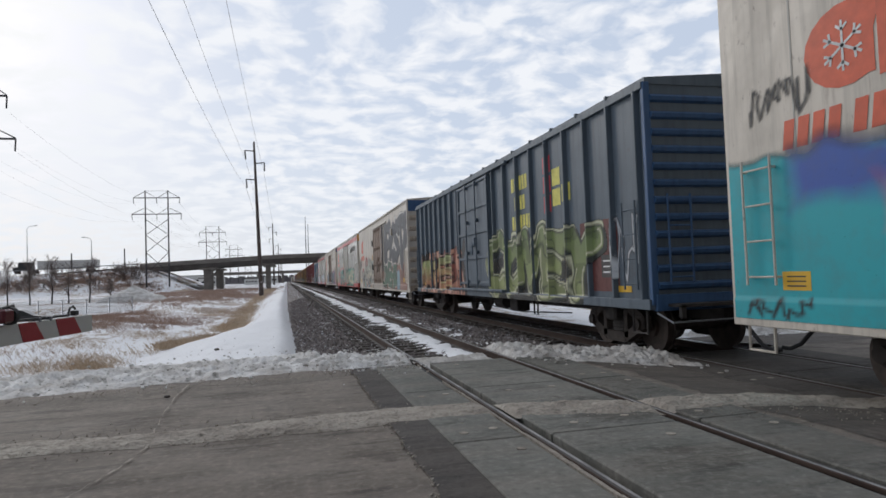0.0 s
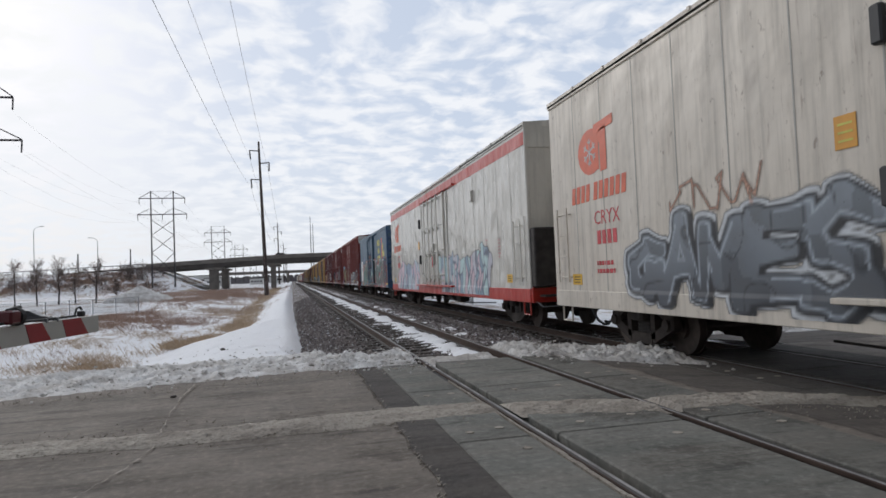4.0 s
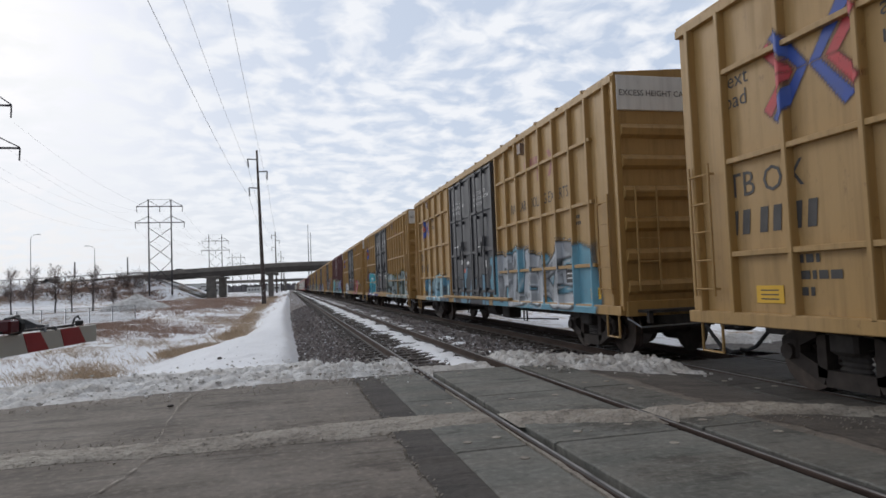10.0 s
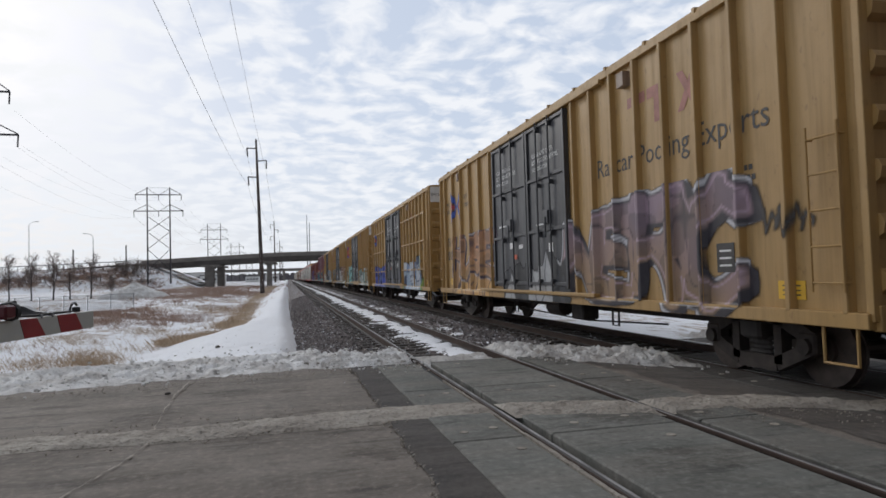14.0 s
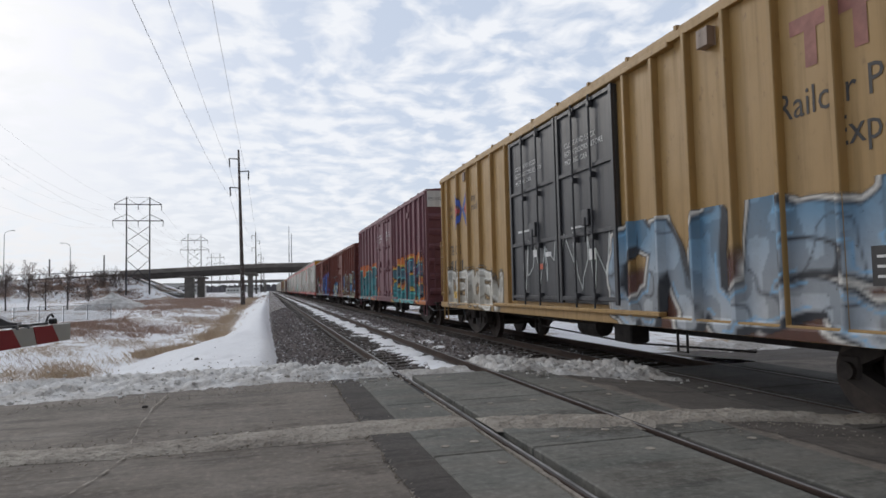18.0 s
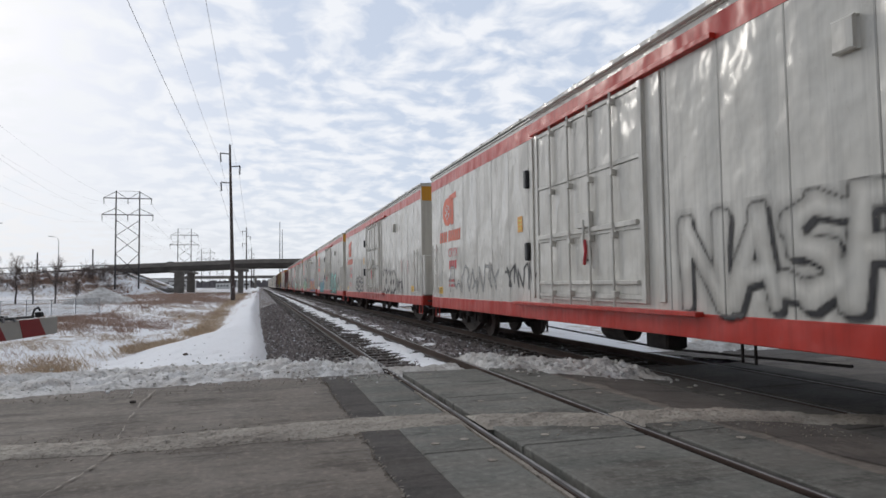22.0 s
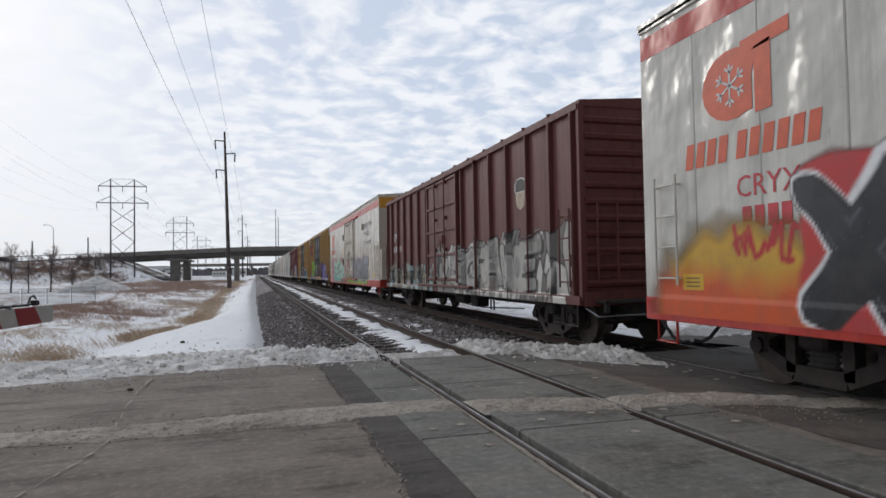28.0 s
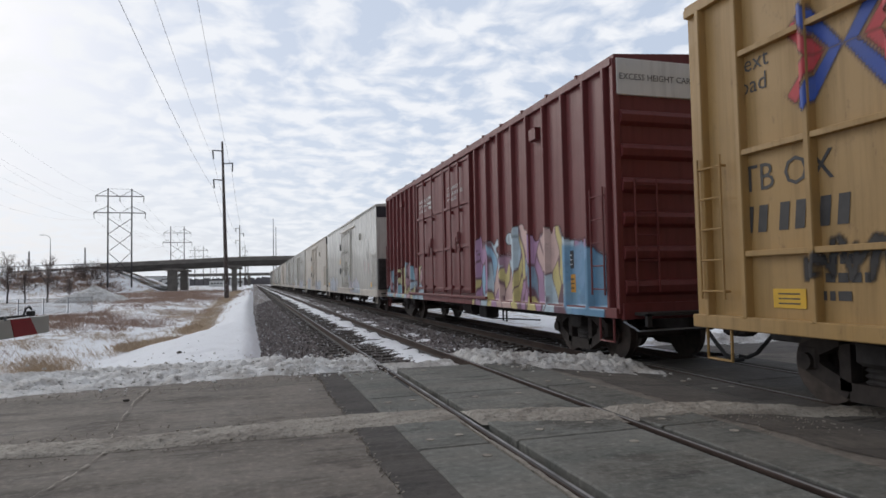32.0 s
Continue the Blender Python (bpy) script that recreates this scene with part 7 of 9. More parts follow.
def reefer(n, f, label, stripe=True, end="flat", head="orange", base="reefer", door_mat=None, sill="reefer_red", logo=True):
    c = Car("refrigerator_car", label, "refrigerator car", n, f)
    c.step_mat, c.post_mat = sill, base
    L = c.L
    shell(c, TALL, M[base], base, base, 1.59)
    x = c.face
    L2 = 0.5 * L
    c.add("side_sill", Shape().box(x - 0.015, x + 0.1, -L2, L2, 0.88, 1.22, 0.01), sill, "red side sill" if sill == "reefer_red" else "")
    c.sill_top, c.sill_x = 1.22, x - 0.015
    c.steps.append((0, L, x))
    c.add("eave_rail", Shape().box(x - 0.03, x + 0.02, -L2, L2, TALL - 0.10, TALL - 0.005, 0.01), base)
    if stripe:
        c.add("stripe", Shape().box(x - 0.006, x + 0.02, -L2 + 0.01, L2 - 0.01, 4.82, 5.15), "reefer_red", "red stripe under the eaves")
    seam = Shape().box(-0.004, 0, -0.012, 0.012, 1.22, 4.82 if stripe else TALL - 0.1).mesh("panel_seam")
    d0, d1 = L * 0.395, L * 0.585
    for d in spaced(1.2, d0 - 0.5, 7) + spaced(d1 + 0.5, L - 1.2, 7):
        c.add("panel_seam", seam, "seam_grey", at=(x, c.y(d), 0))
    plug_doors(c, d0, 0, d1, 1.32, 4.80, door_mat or base, 2, sill, 0.05, words=False, deep=0.02)
    c.add("lower_door_frame", Shape().box(x - 0.11, x - 0.05, c.y(d0 + 0.2), c.y(d1 - 0.2), 2.55, 2.64, 0.01).box(x - 0.11, x - 0.05, c.y(d0 + 0.2), c.y(d1 - 0.2), 1.62, 1.69, 0.01), door_mat or base)
    c.add("door_header", Shape().box(x - 0.09, x, c.y(d0 - 2.7), c.y(d1 + 0.3), TALL - 0.07, TALL + 0.02, 0.015), base)
    for a in (d0 - 0.32, d1 + 0.28):
        c.add("hinge_bar", Shape().box(x - 0.035, x, c.y(a) - 0.07, c.y(a) + 0.07, 1.35, 4.80, 0.01), base)
    for z in (3.75, 2.15):
        c.add("door_stop", Shape().box(x - 0.1, x, c.y(d1 + 0.5) - 0.07, c.y(d1 + 0.5) + 0.07, z, z + 0.4, 0.02), "black")
    c.add("vent_box", Shape().box(x - 0.1, x, c.y(4.9), c.y(4.7), 3.95, 4.3, 0.02), base)
    placard(c, d1 + 1.0, 3.0, 0.28, 0.36, "orange", "mark_yellow")
    c.add("reflector", Shape().box(-0.006, 0, -0.05, 0.05, -0.33, 0.33), "orange", at=(x, c.y(d0 + 0.55), 2.1))
    c.add("lock_box", Shape().box(x - 0.1, x - 0.05, c.y(d0 + 1.7), c.y(d0 + 2.0), 2.05, 2.5, 0.02), base)
    c.add("lock_lever", Shape().path([(x - 0.13, c.y(d0 + 1.8), 2.42), (x - 0.14, c.y(d0 + 1.75), 2.2), (x - 0.13, c.y(d0 + 1.82), 1.98)], 0.03, 6), "mark_red" if stripe else "running_gear")
    if end == "flat":
        c.add("end_header", Shape().box(-1.58, 1.58, -L2 - 0.025, -L2 + 0.01, 4.74, TALL - 0.02, 0.01), head, "orange warning panel under the roof" if head == "orange" else "dark panel under the roof")
        c.add("end_post", Shape().box(-1.60, -1.50, -L2 - 0.02, -L2 + 0.05, 1.2, TALL - 0.03, 0.02), base)
        c.add("end_lettering", Shape().box(0.1, 0.8, -L2 - 0.034, -L2 - 0.025, 5.02, 5.09).box(0.0, 0.9, -L2 - 0.034, -L2 - 0.025, 4.88, 4.95), "mark_black", "small unreadable warning lines")
        c.add("machinery_guard", Shape().box(-1.56, 0.02, -L2 - 0.30, -L2, 1.26, 2.72, 0.03), base if head == "orange" else "running_gear")
        c.add("brake_housing", Shape().box(0.25, 0.62, -L2 - 0.30, -L2, 1.95, 2.5, 0.05), "mark_red" if head == "orange" else "running_gear")
        c.add("end_machinery", Shape().box(0.05, 1.45, -L2 - 0.25, -L2, 1.24, 1.75, 0.04), "running_gear")
        c.add("end_sill", Shape().box(-1.58, 1.58, -L2 - 0.10, -L2 + 0.05, 0.88, 1.24, 0.01), sill)
    else:
        end_wall(c, TALL, 7, "reefer_end", 0.10, head, 0.5)
    ladder(c, 0.62, 1.5, 4, x - 0.08, base, 0.44, 0.24)
    ladder(c, L - 0.62, 1.5, 4, x - 0.08, base, 0.44, 0.24)
    c.add("ladder_recess", Shape().box(x - 0.012, x, c.y(0.25), c.y(1.0), 1.3, 3.05), base)
    c.add("crossover_platform", Shape().box(-1.4, 1.4, -L2 - 0.45, -L2 - 0.1, 1.02, 1.07), "running_gear")
    c.add("brake_wheel", brake_wheel_me, "running_gear", at=(0.4, -L2 - 0.42, 2.2))
    if logo:
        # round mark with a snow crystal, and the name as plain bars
        k = 0.86
        arc = [(0.55 + 0.62 * math.cos(t), 0.5 + 0.52 * math.sin(t)) for t in [radians(a) for a in range(60, 301, 20)]]
        for pts, out in ((arc + [(0.95, 0.05), (0.95, 0.55), (1.05, 0.85), (1.05, 1.02)], 0.006), ([(0.75, 0.85), (1.62, 0.92), (1.62, 1.13), (0.75, 1.06)], 0.008), ([(1.0, -0.02), (1.3, 0.0), (1.3, 0.95), (1.0, 0.9)], 0.008)):
            c.flat("round_mark", [(a * k, b * k) for a, b in pts], L - 1.45, 3.50, "mark_orange", x=x - out)
        sn = Shape()
        for q in range(6):
            t = math.pi * q / 3 + 0.52
            for (r0, a0), (r1, a1) in (((0, 0), (0.27, 0)), ((0.17, 0), (0.24, 0.30)), ((0.17, 0), (0.24, -0.30))):
                p0, p1 = Vector((r0 * math.cos(t + a0), r0 * math.sin(t + a0))), Vector((r1 * math.cos(t + a1), r1 * math.sin(t + a1)))
                e = (p1 - p0).normalized().orthogonal() * 0.015
                o = len(sn.v)
                sn.v += [(*(p0 + e), 0), (*(p0 - e), 0), (*(p1 - e), 0), (*(p1 + e), 0)]
                sn.f.append((o, o + 1, o + 2, o + 3))
        c.add("snow_crystal", sn, "mark_white", at=c.side(L - 1.90, 3.92, x - 0.010))
        c.bars("name_bar", L - 1.0, 2.98, "11110111111", 0.34, "mark_orange", 0.46, 0.17, 0.15)
        c.letters("CRYX", L - 1.95, 2.50, 0.38, "mark_red")
        c.bars("number_bar", L - 2.05, 2.12, "1111", 0.26, "mark_red", 0.58, 0.2)
    stencil_block(c, L - 2.0, 1.72, (6, 6), "mark_red", 0.08)
    stencil_block(c, 2.4, 2.55, (3, 4, 3, 4, 3, 3), "mark_faint", 0.05)
    stencil_block(c, 3.6, 2.6, (3, 3, 4, 3, 4), "mark_faint", 0.05)
    placard(c, L - 1.1, 1.45, 0.42, 0.22, "yellow", "mark_black")
    placard(c, 1.5, 1.48, 0.42, 0.22, "yellow", "mark_black")
    running_gear(c, 2.6)
    return c


def art(c, top=3.0, seed=1, u0=0.05, u1=None):
    return Spray(c, u0, (u1 or c.L) - 0.05, SILL + 0.005, top, seed)


def shield(c, d, z, x=None):
    x = x if x is not None else c.face - 0.006
    lower = [(-0.33, 0.0), (-0.31, -0.24), (-0.22, -0.42), (0, -0.50), (0.22, -0.42), (0.31, -0.24), (0.33, 0.0)]
    upper = [(-0.33, 0.0), (0.33, 0.0), (0.35, 0.20), (0.22, 0.33), (0.0, 0.36), (-0.22, 0.33), (-0.35, 0.20)]
    c.flat("shield_mark", [(a * 0.92, b * 0.92) for a, b in upper], d, z, "mark_white", "thin pale rim of the shield", x=x)
    c.flat("shield_mark", [(a * 0.82, b * 0.82) for a, b in lower], d, z, "reefer_end", "pale rust-stained shield mark", x=x)
    c.flat("shield_mark", [(a * 0.82, b * 0.82 + 0.012) for a, b in upper], d, z, "mark_black", x=x - 0.003)


CARS = []

# -- leading white car, already half past --
c = reefer(-14.2, 7.3, "cream refrigerator car with a large teal and purple painted patch", stripe=False, end="ribs", head="end_blue", base="reefer_old", sill="reefer_old")
a = art(c, 4.3, 1)
a.cloud(-1, 6.5, 0, 2.95, "2aa6b0", 0.25).cloud(1.0, 2.8, 2.2, 3.05, "3a5aa8", 0.3, 0.3, low_open=False).word("WAZE", 3.0, 9.5, 1.0, 2.5, "7a4a9a", "c8a0d0", "5a2a7a", "d0e8d8", seed=2)
a.scribble(0.3, 1.4, 1.0, 1.25, "0c1418", 5, 0.022).scribble(0.5, 1.5, 3.35, 3.85, "20242c", 7, 0.018, 3).cloud(2.2, 4.5, 1.9, 2.5, "b8446a", 0.4, 0.15, 0.5, False).done()
CARS.append(c)

# -- slate-blue ribbed boxcar --
c = low_boxcar(9.3, 28.3, "slate-blue ribbed boxcar with yellow markings and graffiti", "gw_dark", "end_blue", 8, 12, (0.435, 0.0, 0.61))
for k, pat in enumerate(("111111", "001111", "1111111")):
    c.bars("name_bar", 6.55, 3.75 - 0.5 * k, pat, 0.36, "mark_yellow", 0.42, 0.12)
for k, (du, dz, m) in enumerate(((0, 0.9, "mark_red"), (0, 0.45, "mark_red"), (0, 0.0, "mark_red"), (0.5, 0.55, "mark_yellow"), (0.5, 0.1, "mark_yellow"), (1.0, 0.15, "mark_yellow"))):
    c.flat("block_mark", [(0, 0), (0.42, 0), (0.42, 0.38), (0, 0.38)], 4.4 - du, 3.0 + dz, m)
c.flat("brown_panel", [(0, 0), (1.5, 0), (1.5, 1.35), (0, 1.35)], 2.6, 1.25, "up_dark", "brown painted panel")
stencil_block(c, 2.4, 2.35, (4, 3, 4, 3), "mark_white", 0.08)
placard(c, 1.55, 1.72, 0.4, 0.42, "mark_black", "mark_white")
reflectors(c, (1.0, 17.9), 1.3)
a = art(c, 2.9, 11)
a.shards(0.8, 8.0, 1.05, 2.5, ("c89078", "d8a890", "8a4a3c", "2c2420", "b87860"), 0.42, "3a2418", 2)
a.word("USVE", 1.2, 6.0, 1.15, 2.3, "c88a6a", "a8b078", "3a2820", None, 0.12, seed=3)
a.cloud(10.6, 16.6, 0, 2.2, "6a5a40", 0.5, 0.2, 0.5).word("COVEY", 10.4, 16.9, 1.1, 2.75, "9aa06a", "687a48", "17201a", "c8c8a8", 0.12, shine="e0d8c0", seed=5)
a.scribble(17.6, 18.8, 1.4, 2.6, "b8bcc0", 6, 0.03).done()
CARS.append(c)

# -- old cream refrigerator car, big grey letters --
c = reefer(30.1, 51.4, "cream refrigerator car covered in large charcoal graffiti", stripe=False, end="ribs", head="end_blue", base="reefer_old", door_mat="rusty_door", sill="reefer_old")
a = art(c, 5.1, 21)
a.cloud(12.6, 21.0, 0, 2.5, "d89a86", 0.3, 0.3, 0.6).word("NEKSTR", 12.4, 21.3, 2.35, 5.0, "3c3e44", "4c4e54", "1c1c20", "e8e4dc", 0.105, 0.05, 0.08, seed=1)
a.word("DMEH", 13.0, 17.5, 1.1, 2.4, "5a7a5e", "3c5a46", "20302a", "d8ccc0", 0.13, seed=4).cloud(17.6, 18.6, 0, 2.1, "8ab8c8", 0.2, 0.1, 0.8)
a.scribble(19.0, 20.4, 1.4, 2.2, "5a3a2a", 5, 0.035).cloud(2.6, 8.2, 0, 2.2, "9ab0b0", 0.9, 0.3, 0.6).shards(2.2, 8.2, 1.05, 2.0, ("c8b8a0", "8a98a8", "d8d0c8", "7aa8a0", "c8a07a", "5a6470"), 0.34, "1c1c20", 7, 0.9)
a.word("OBSOC", 3.6, 8.0, 1.5, 3.0, "c8b49a", "a8b0a4", "202024", None, 0.12, seed=9).scribble(0.3, 1.5, 2.2, 3.2, "303034", 9, 0.02, 3).scribble(1.6, 3.4, 1.2, 2.4, "242428", 9, 0.02, 5).scribble(4.0, 5.4, 2.5, 3.2, "a83a34", 4, 0.05, 6).done()
CARS.append(c)

# -- white refrigerator cars with a red stripe --
c = reefer(53.1, 74.7, "white refrigerator car with red stripe and teal graffiti")
c.bars("name_bar", 5.0, 4.05, "111111111110", 0.36, "mark_black", 0.62, 0.18)
c.bars("name_bar", 5.0, 3.62, "1111011110111111111", 0.13, "mark_black", 0.6, 0.25, 0.2)
a = art(c, 2.9, 31)
a.cloud(11.4, 18.4, 0, 2.55, "1f8a72", 0.6, 0.25, 0.9).word("CANOS", 11.7, 18.0, 1.15, 2.4, "c8bc9c", "b8b494", "20706a", "3aa890", 0.13, shine="f0ead8", seed=2)
a.word("LEFTER", 4.0, 9.0, 0.98, 2.5, "258a76", "2f9c8a", "101418", "d8e8e0", 0.2, 0.05, 0.05, seed=4, aura="cc4030", reach=0.34, shine="8a7aa8").scribble(2.9, 3.3, 1.6, 2.4, "cc4030", 2, 0.08, 6).done()
CARS.append(c)

c = reefer(76.6, 97.7, "cream refrigerator car with black and blue graffiti and a rusty door", stripe=False, end="ribs", head="end_blue", base="reefer_old", door_mat="rusty_door", sill="reefer_old")
a = art(c, 3.1, 41)
a.cloud(15.0, 20.9, 0, 2.8, "d890a8", 0.8, 0.25, 0.8).cloud(14.0, 19.5, 1.6, 2.9, "c878a0", 0.9, 0.2, 0.5, False)
a.word("RISK", 11.8, 17.9, 1.05, 2.6, "2e3138", "4a5a6a", "15161a", "7ab0c0", 0.14, shine="9ac0d0", seed=3)
a.word("GAMES", 3.2, 8.0, 1.05, 2.3, "50545c", "808890", "1c1e24", "c8ccd0", 0.14, seed=8).scribble(4.5, 6.5, 2.4, 3.0, "c09078", 5, 0.02)
a.cloud(8.4, 12.4, 0, 1.45, "d8a0a8", 0.5, 0.2, 0.6).done()
reflectors(c, (6.0, 4.0), 1.5, upright=True)
CARS.append(c)

c = reefer(99.3, 121.4, "white refrigerator car with pale pink and blue graffiti", head="reefer")
a = art(c, 2.7, 51)
a.shards(2.0, 8.0, 1.05, 2.2, ("c8b0c0", "8a9ab0", "b8c8d0", "d8c0c8"), 0.45, "707888", 3).shards(12.5, 19.0, 1.05, 2.3, ("b8d0d0", "d0b8c0", "8aa0b0", "c0c0c8"), 0.45, "606878", 4).done()
CARS.append(c)

# -- smooth blue boxcar --
c = low_boxcar(123.2, 139.0, "weathered blue smooth-sided boxcar, yellow markings and graffiti", "gw_blue", "end_blue", 6, 9, (0.415, 0.0, 0.62), True)
for k, pat in enumerate(("111111", "001111", "1111111")):
    c.bars("name_bar", 4.75, 3.75 - 0.52 * k, pat, 0.38, "mark_yellow", 0.42, 0.12)
for k, (du, dz, m) in enumerate(((0, 0.9, "mark_orange"), (0, 0.45, "mark_orange"), (0, 0.0, "mark_orange"), (0.45, 0.5, "mark_yellow"), (0.45, 0.05, "mark_yellow"), (0.9, 0.05, "mark_yellow"))):
    c.flat("block_mark", [(0, 0), (0.36, 0), (0.36, 0.40), (0, 0.40)], 2.75 - du, 2.9 + dz, m)
c.flat("brown_panel", [(0, 0), (2.4, 0), (2.4, 1.2), (0, 1.2)], 2.7, 1.2, "up_dark", "brown painted panel")
c.flat("primer_patch", [(0, 0), (1.7, 0), (1.7, 1.05), (0, 1.05)], 9.3, 2.25, "up_dark", "dull brown primer patch on the door", x=c.face - 0.096)
c.flat("pale_panel", [(0, 0), (1.35, 0), (1.35, 1.6), (0, 1.6)], 15.4, 1.35, "header_white", "pale primer panel")
c.letters("DRGW", 15.2, 2.6, 0.32, "mark_blue")
c.bars("number_bar", 15.2, 2.2, "111111", 0.22, "mark_blue", 0.5, 0.2)
stencil_block(c, 2.2, 2.35, (4, 3, 4, 3), "mark_white", 0.09)
placard(c, 1.35, 1.75, 0.42, 0.42, "mark_black", "mark_white")
placard(c, 12.9, 3.1, 0.3, 0.3, "mark_blue", "mark_white")
reflectors(c, (0.75, 8.0, 11.0, 14.6), 1.18)
a = art(c, 3.0, 61)
a.cloud(8.6, 14.8, 0, 2.75, "b05a58", 0.9, 0.12, 0.85).word("HECTA", 9.0, 13.8, 1.1, 2.6, "25302f", "3a4c4c", "121618", "c8d4d4", 0.15, seed=2, shine="8fc8c0")
a.word("AKNR", 1.9, 6.3, 1.0, 2.7, "4a8a80", "141c1b", "0e1212", "a8c8c0", 0.18, shine="7ac0b4", seed=4, aura="a85050", reach=0.36)
a.shards(6.0, 9.0, 1.1, 2.0, ("4a2a2c", "2a3a44", "6a3a3a", "8ab0b0"), 0.4, "1a1416", 6).done()
CARS.append(c)

# -- tall red boxcars --
c = tall_red(141.1, 159.8, "faded red high boxcar with rust stains and tan graffiti", "cp_red", 9)
for k, pat in enumerate(("11111111", "1111111", "1111111")):
    c.bars("name_bar", c.L - 2.55, 4.55 - 0.38 * k, pat, 0.24, "mark_white", 0.42, 0.26)
c.flat("round_mark", [(0.42 * math.cos(radians(t)), 0.5 * math.sin(radians(t))) for t in range(0, 360, 20)], c.L - 1.75, 4.45, "mark_black", "worn round badge")
c.flat("round_mark", [(0.30 * math.cos(radians(t)), 0.38 * math.sin(radians(t))) for t in range(0, 360, 20)], c.L - 1.75, 4.45, "reefer_old", x=c.face - 0.009)
c.flat("tan_panel", [(0, 0), (0.62, 0), (0.62, 2.1), (0, 2.1)], c.L - 0.32, 3.1, "tbox", "faded tan corner panel")
c.letters("CP", c.L - 1.2, 2.62, 0.38, "mark_white")
c.bars("number_bar", c.L - 1.15, 2.15, "1110111", 0.28, "mark_white", 0.42, 0.26)
reflectors(c, (c.L - 0.5, c.L - 4.4, c.L - 7.4, 4.0, 0.6), 1.35)
a = art(c, 3.0, 71)
a.shards(1.9, 9.2, 1.05, 2.75, ("8fb4c4", "7aa8bc", "a8c4cc", "b8a488"), 0.5, "4a2834", 1, 0.9).word("RHEGNOM", 2.2, 9.0, 1.05, 2.6, "a08c68", "8a785c", "4a2030", None, 0.14, seed=3, shine="e8dcc0")
a.scribble(1.6, 2.3, 2.3, 3.0, "d8d8d8", 4, 0.018).shards(10.8, 18.0, 1.05, 2.25, ("b0b4b8", "8a9098", "c8ccc8", "989ca0"), 0.36, "60282c", 8).done()
CARS.append(c)

c = tall_red(161.7, 177.6, "brown-red high boxcar with white marks and grey graffiti", "cn_red", 7, (6.3, 8.0, 9.9), None, True)
for pts in ([(0, 0), (0.12, 0.0), (0.12, 0.62), (0, 0.62)], [(0.0, 0.52), (0.55, 0.52), (0.55, 0.62), (0, 0.62)], [(0.0, 0), (0.5, 0), (0.5, 0.11), (0, 0.11)], [(0.62, 0), (0.74, 0), (0.74, 0.62), (0.62, 0.62)], [(0.68, 0.62), (0.80, 0.62), (1.22, 0.0), (1.10, 0.0)], [(1.16, 0), (1.28, 0), (1.28, 0.62), (1.16, 0.62)]):
    c.flat("white_mark", pts, 3.9, 4.25, "mark_white")
c.bars("web_bar", 3.7, 3.85, "11101101011", 0.16, "mark_white", 0.5, 0.2)
c.letters("DWC", c.L - 1.0, 2.72, 0.38, "mark_white")
c.bars("number_bar", c.L - 1.0, 2.26, "1110000111", 0.28, "mark_white", 0.44, 0.26)
stencil_block(c, c.L - 1.4, 2.0, (7, 6, 6), "mark_white", 0.1)
stencil_block(c, 2.2, 3.4, (3, 3, 3, 3), "mark_white", 0.07)
placard(c, 1.9, 1.9, 0.3, 0.45, "cn_red", "mark_white")
reflectors(c, (0.12, c.L - 0.14), 1.95, upright=True)
a = art(c, 2.9, 81)
a.word("CARS", 10.6, 14.6, 1.45, 2.75, "8a8c90", "a8aab0", "1e1e22", "d8d8d8", 0.15, 0.04, 0.04, seed=5)
a.cloud(1.3, 6.2, 0, 2.0, "6a4a8a", 0.6, 0.15, 0.9).shards(1.6, 6.6, 1.1, 2.4, ("d8b090", "1c1c22", "5a4a9a", "e0c0a0", "70a8c8"), 0.5, "141418", 3).shards(7.2, 9.2, 1.1, 1.9, ("1a1a1e", "d8c060", "7a4a8a"), 0.35, "141418", 9).done()
CARS.append(c)

c = tall_red(179.7, 198.95, "dark red high boxcar with white chalk-line graffiti", "nokl_red", 6, (7.6, 9.9, 12.4), "maroon")
c.letters("NO  KL", c.L - 1.2, 2.66, 0.52, "mark_white")
c.bars("number_bar", c.L - 1.15, 2.05, "11100111", 0.38, "mark_white", 0.42, 0.26)
for k, w in enumerate(("LD LMT 203400", "LT WT 82600")):
    c.letters(w, c.L - 2.2, 1.74 - 0.17 * k, 0.14, "mark_white")
placard(c, c.L - 1.45, 1.40, 0.5, 0.22, "orange", "mark_yellow")
reflectors(c, (c.L - 1.5, 1.9, 8.4), 1.15)
placard(c, 1.6, 2.0, 0.34, 0.36, "nokl_red", "mark_white")
a = art(c, 4.6, 91)
a.word("ACTOR", 9.6, 17.6, 1.1, 2.6, None, None, "d4d0cc", None, 0.02, 0.035, seed=6)
a.word("BMK", 12.3, 16.8, 3.2, 4.3, None, None, "c8bcbc", None, 0.01, 0.03, seed=2, lean=0.0)
a.word("CREAM", 2.2, 7.6, 0.98, 2.35, "d8a880", "e4d0a8", "8a2c30", "d8d0b0", 0.2, seed=4, aura="c05a5a", reach=0.35).word("RI", 3.3, 4.3, 3.1, 3.9, None, None, "d8d4d0", None, 0.02, 0.03, seed=3)
a.scribble(0.9, 1.7, 2.7, 3.3, "d0c8c8", 5, 0.018).scribble(0.1, 0.9, 2.0, 2.15, "e0e0e0", 4, 0.025, 4).done()
CARS.append(c)

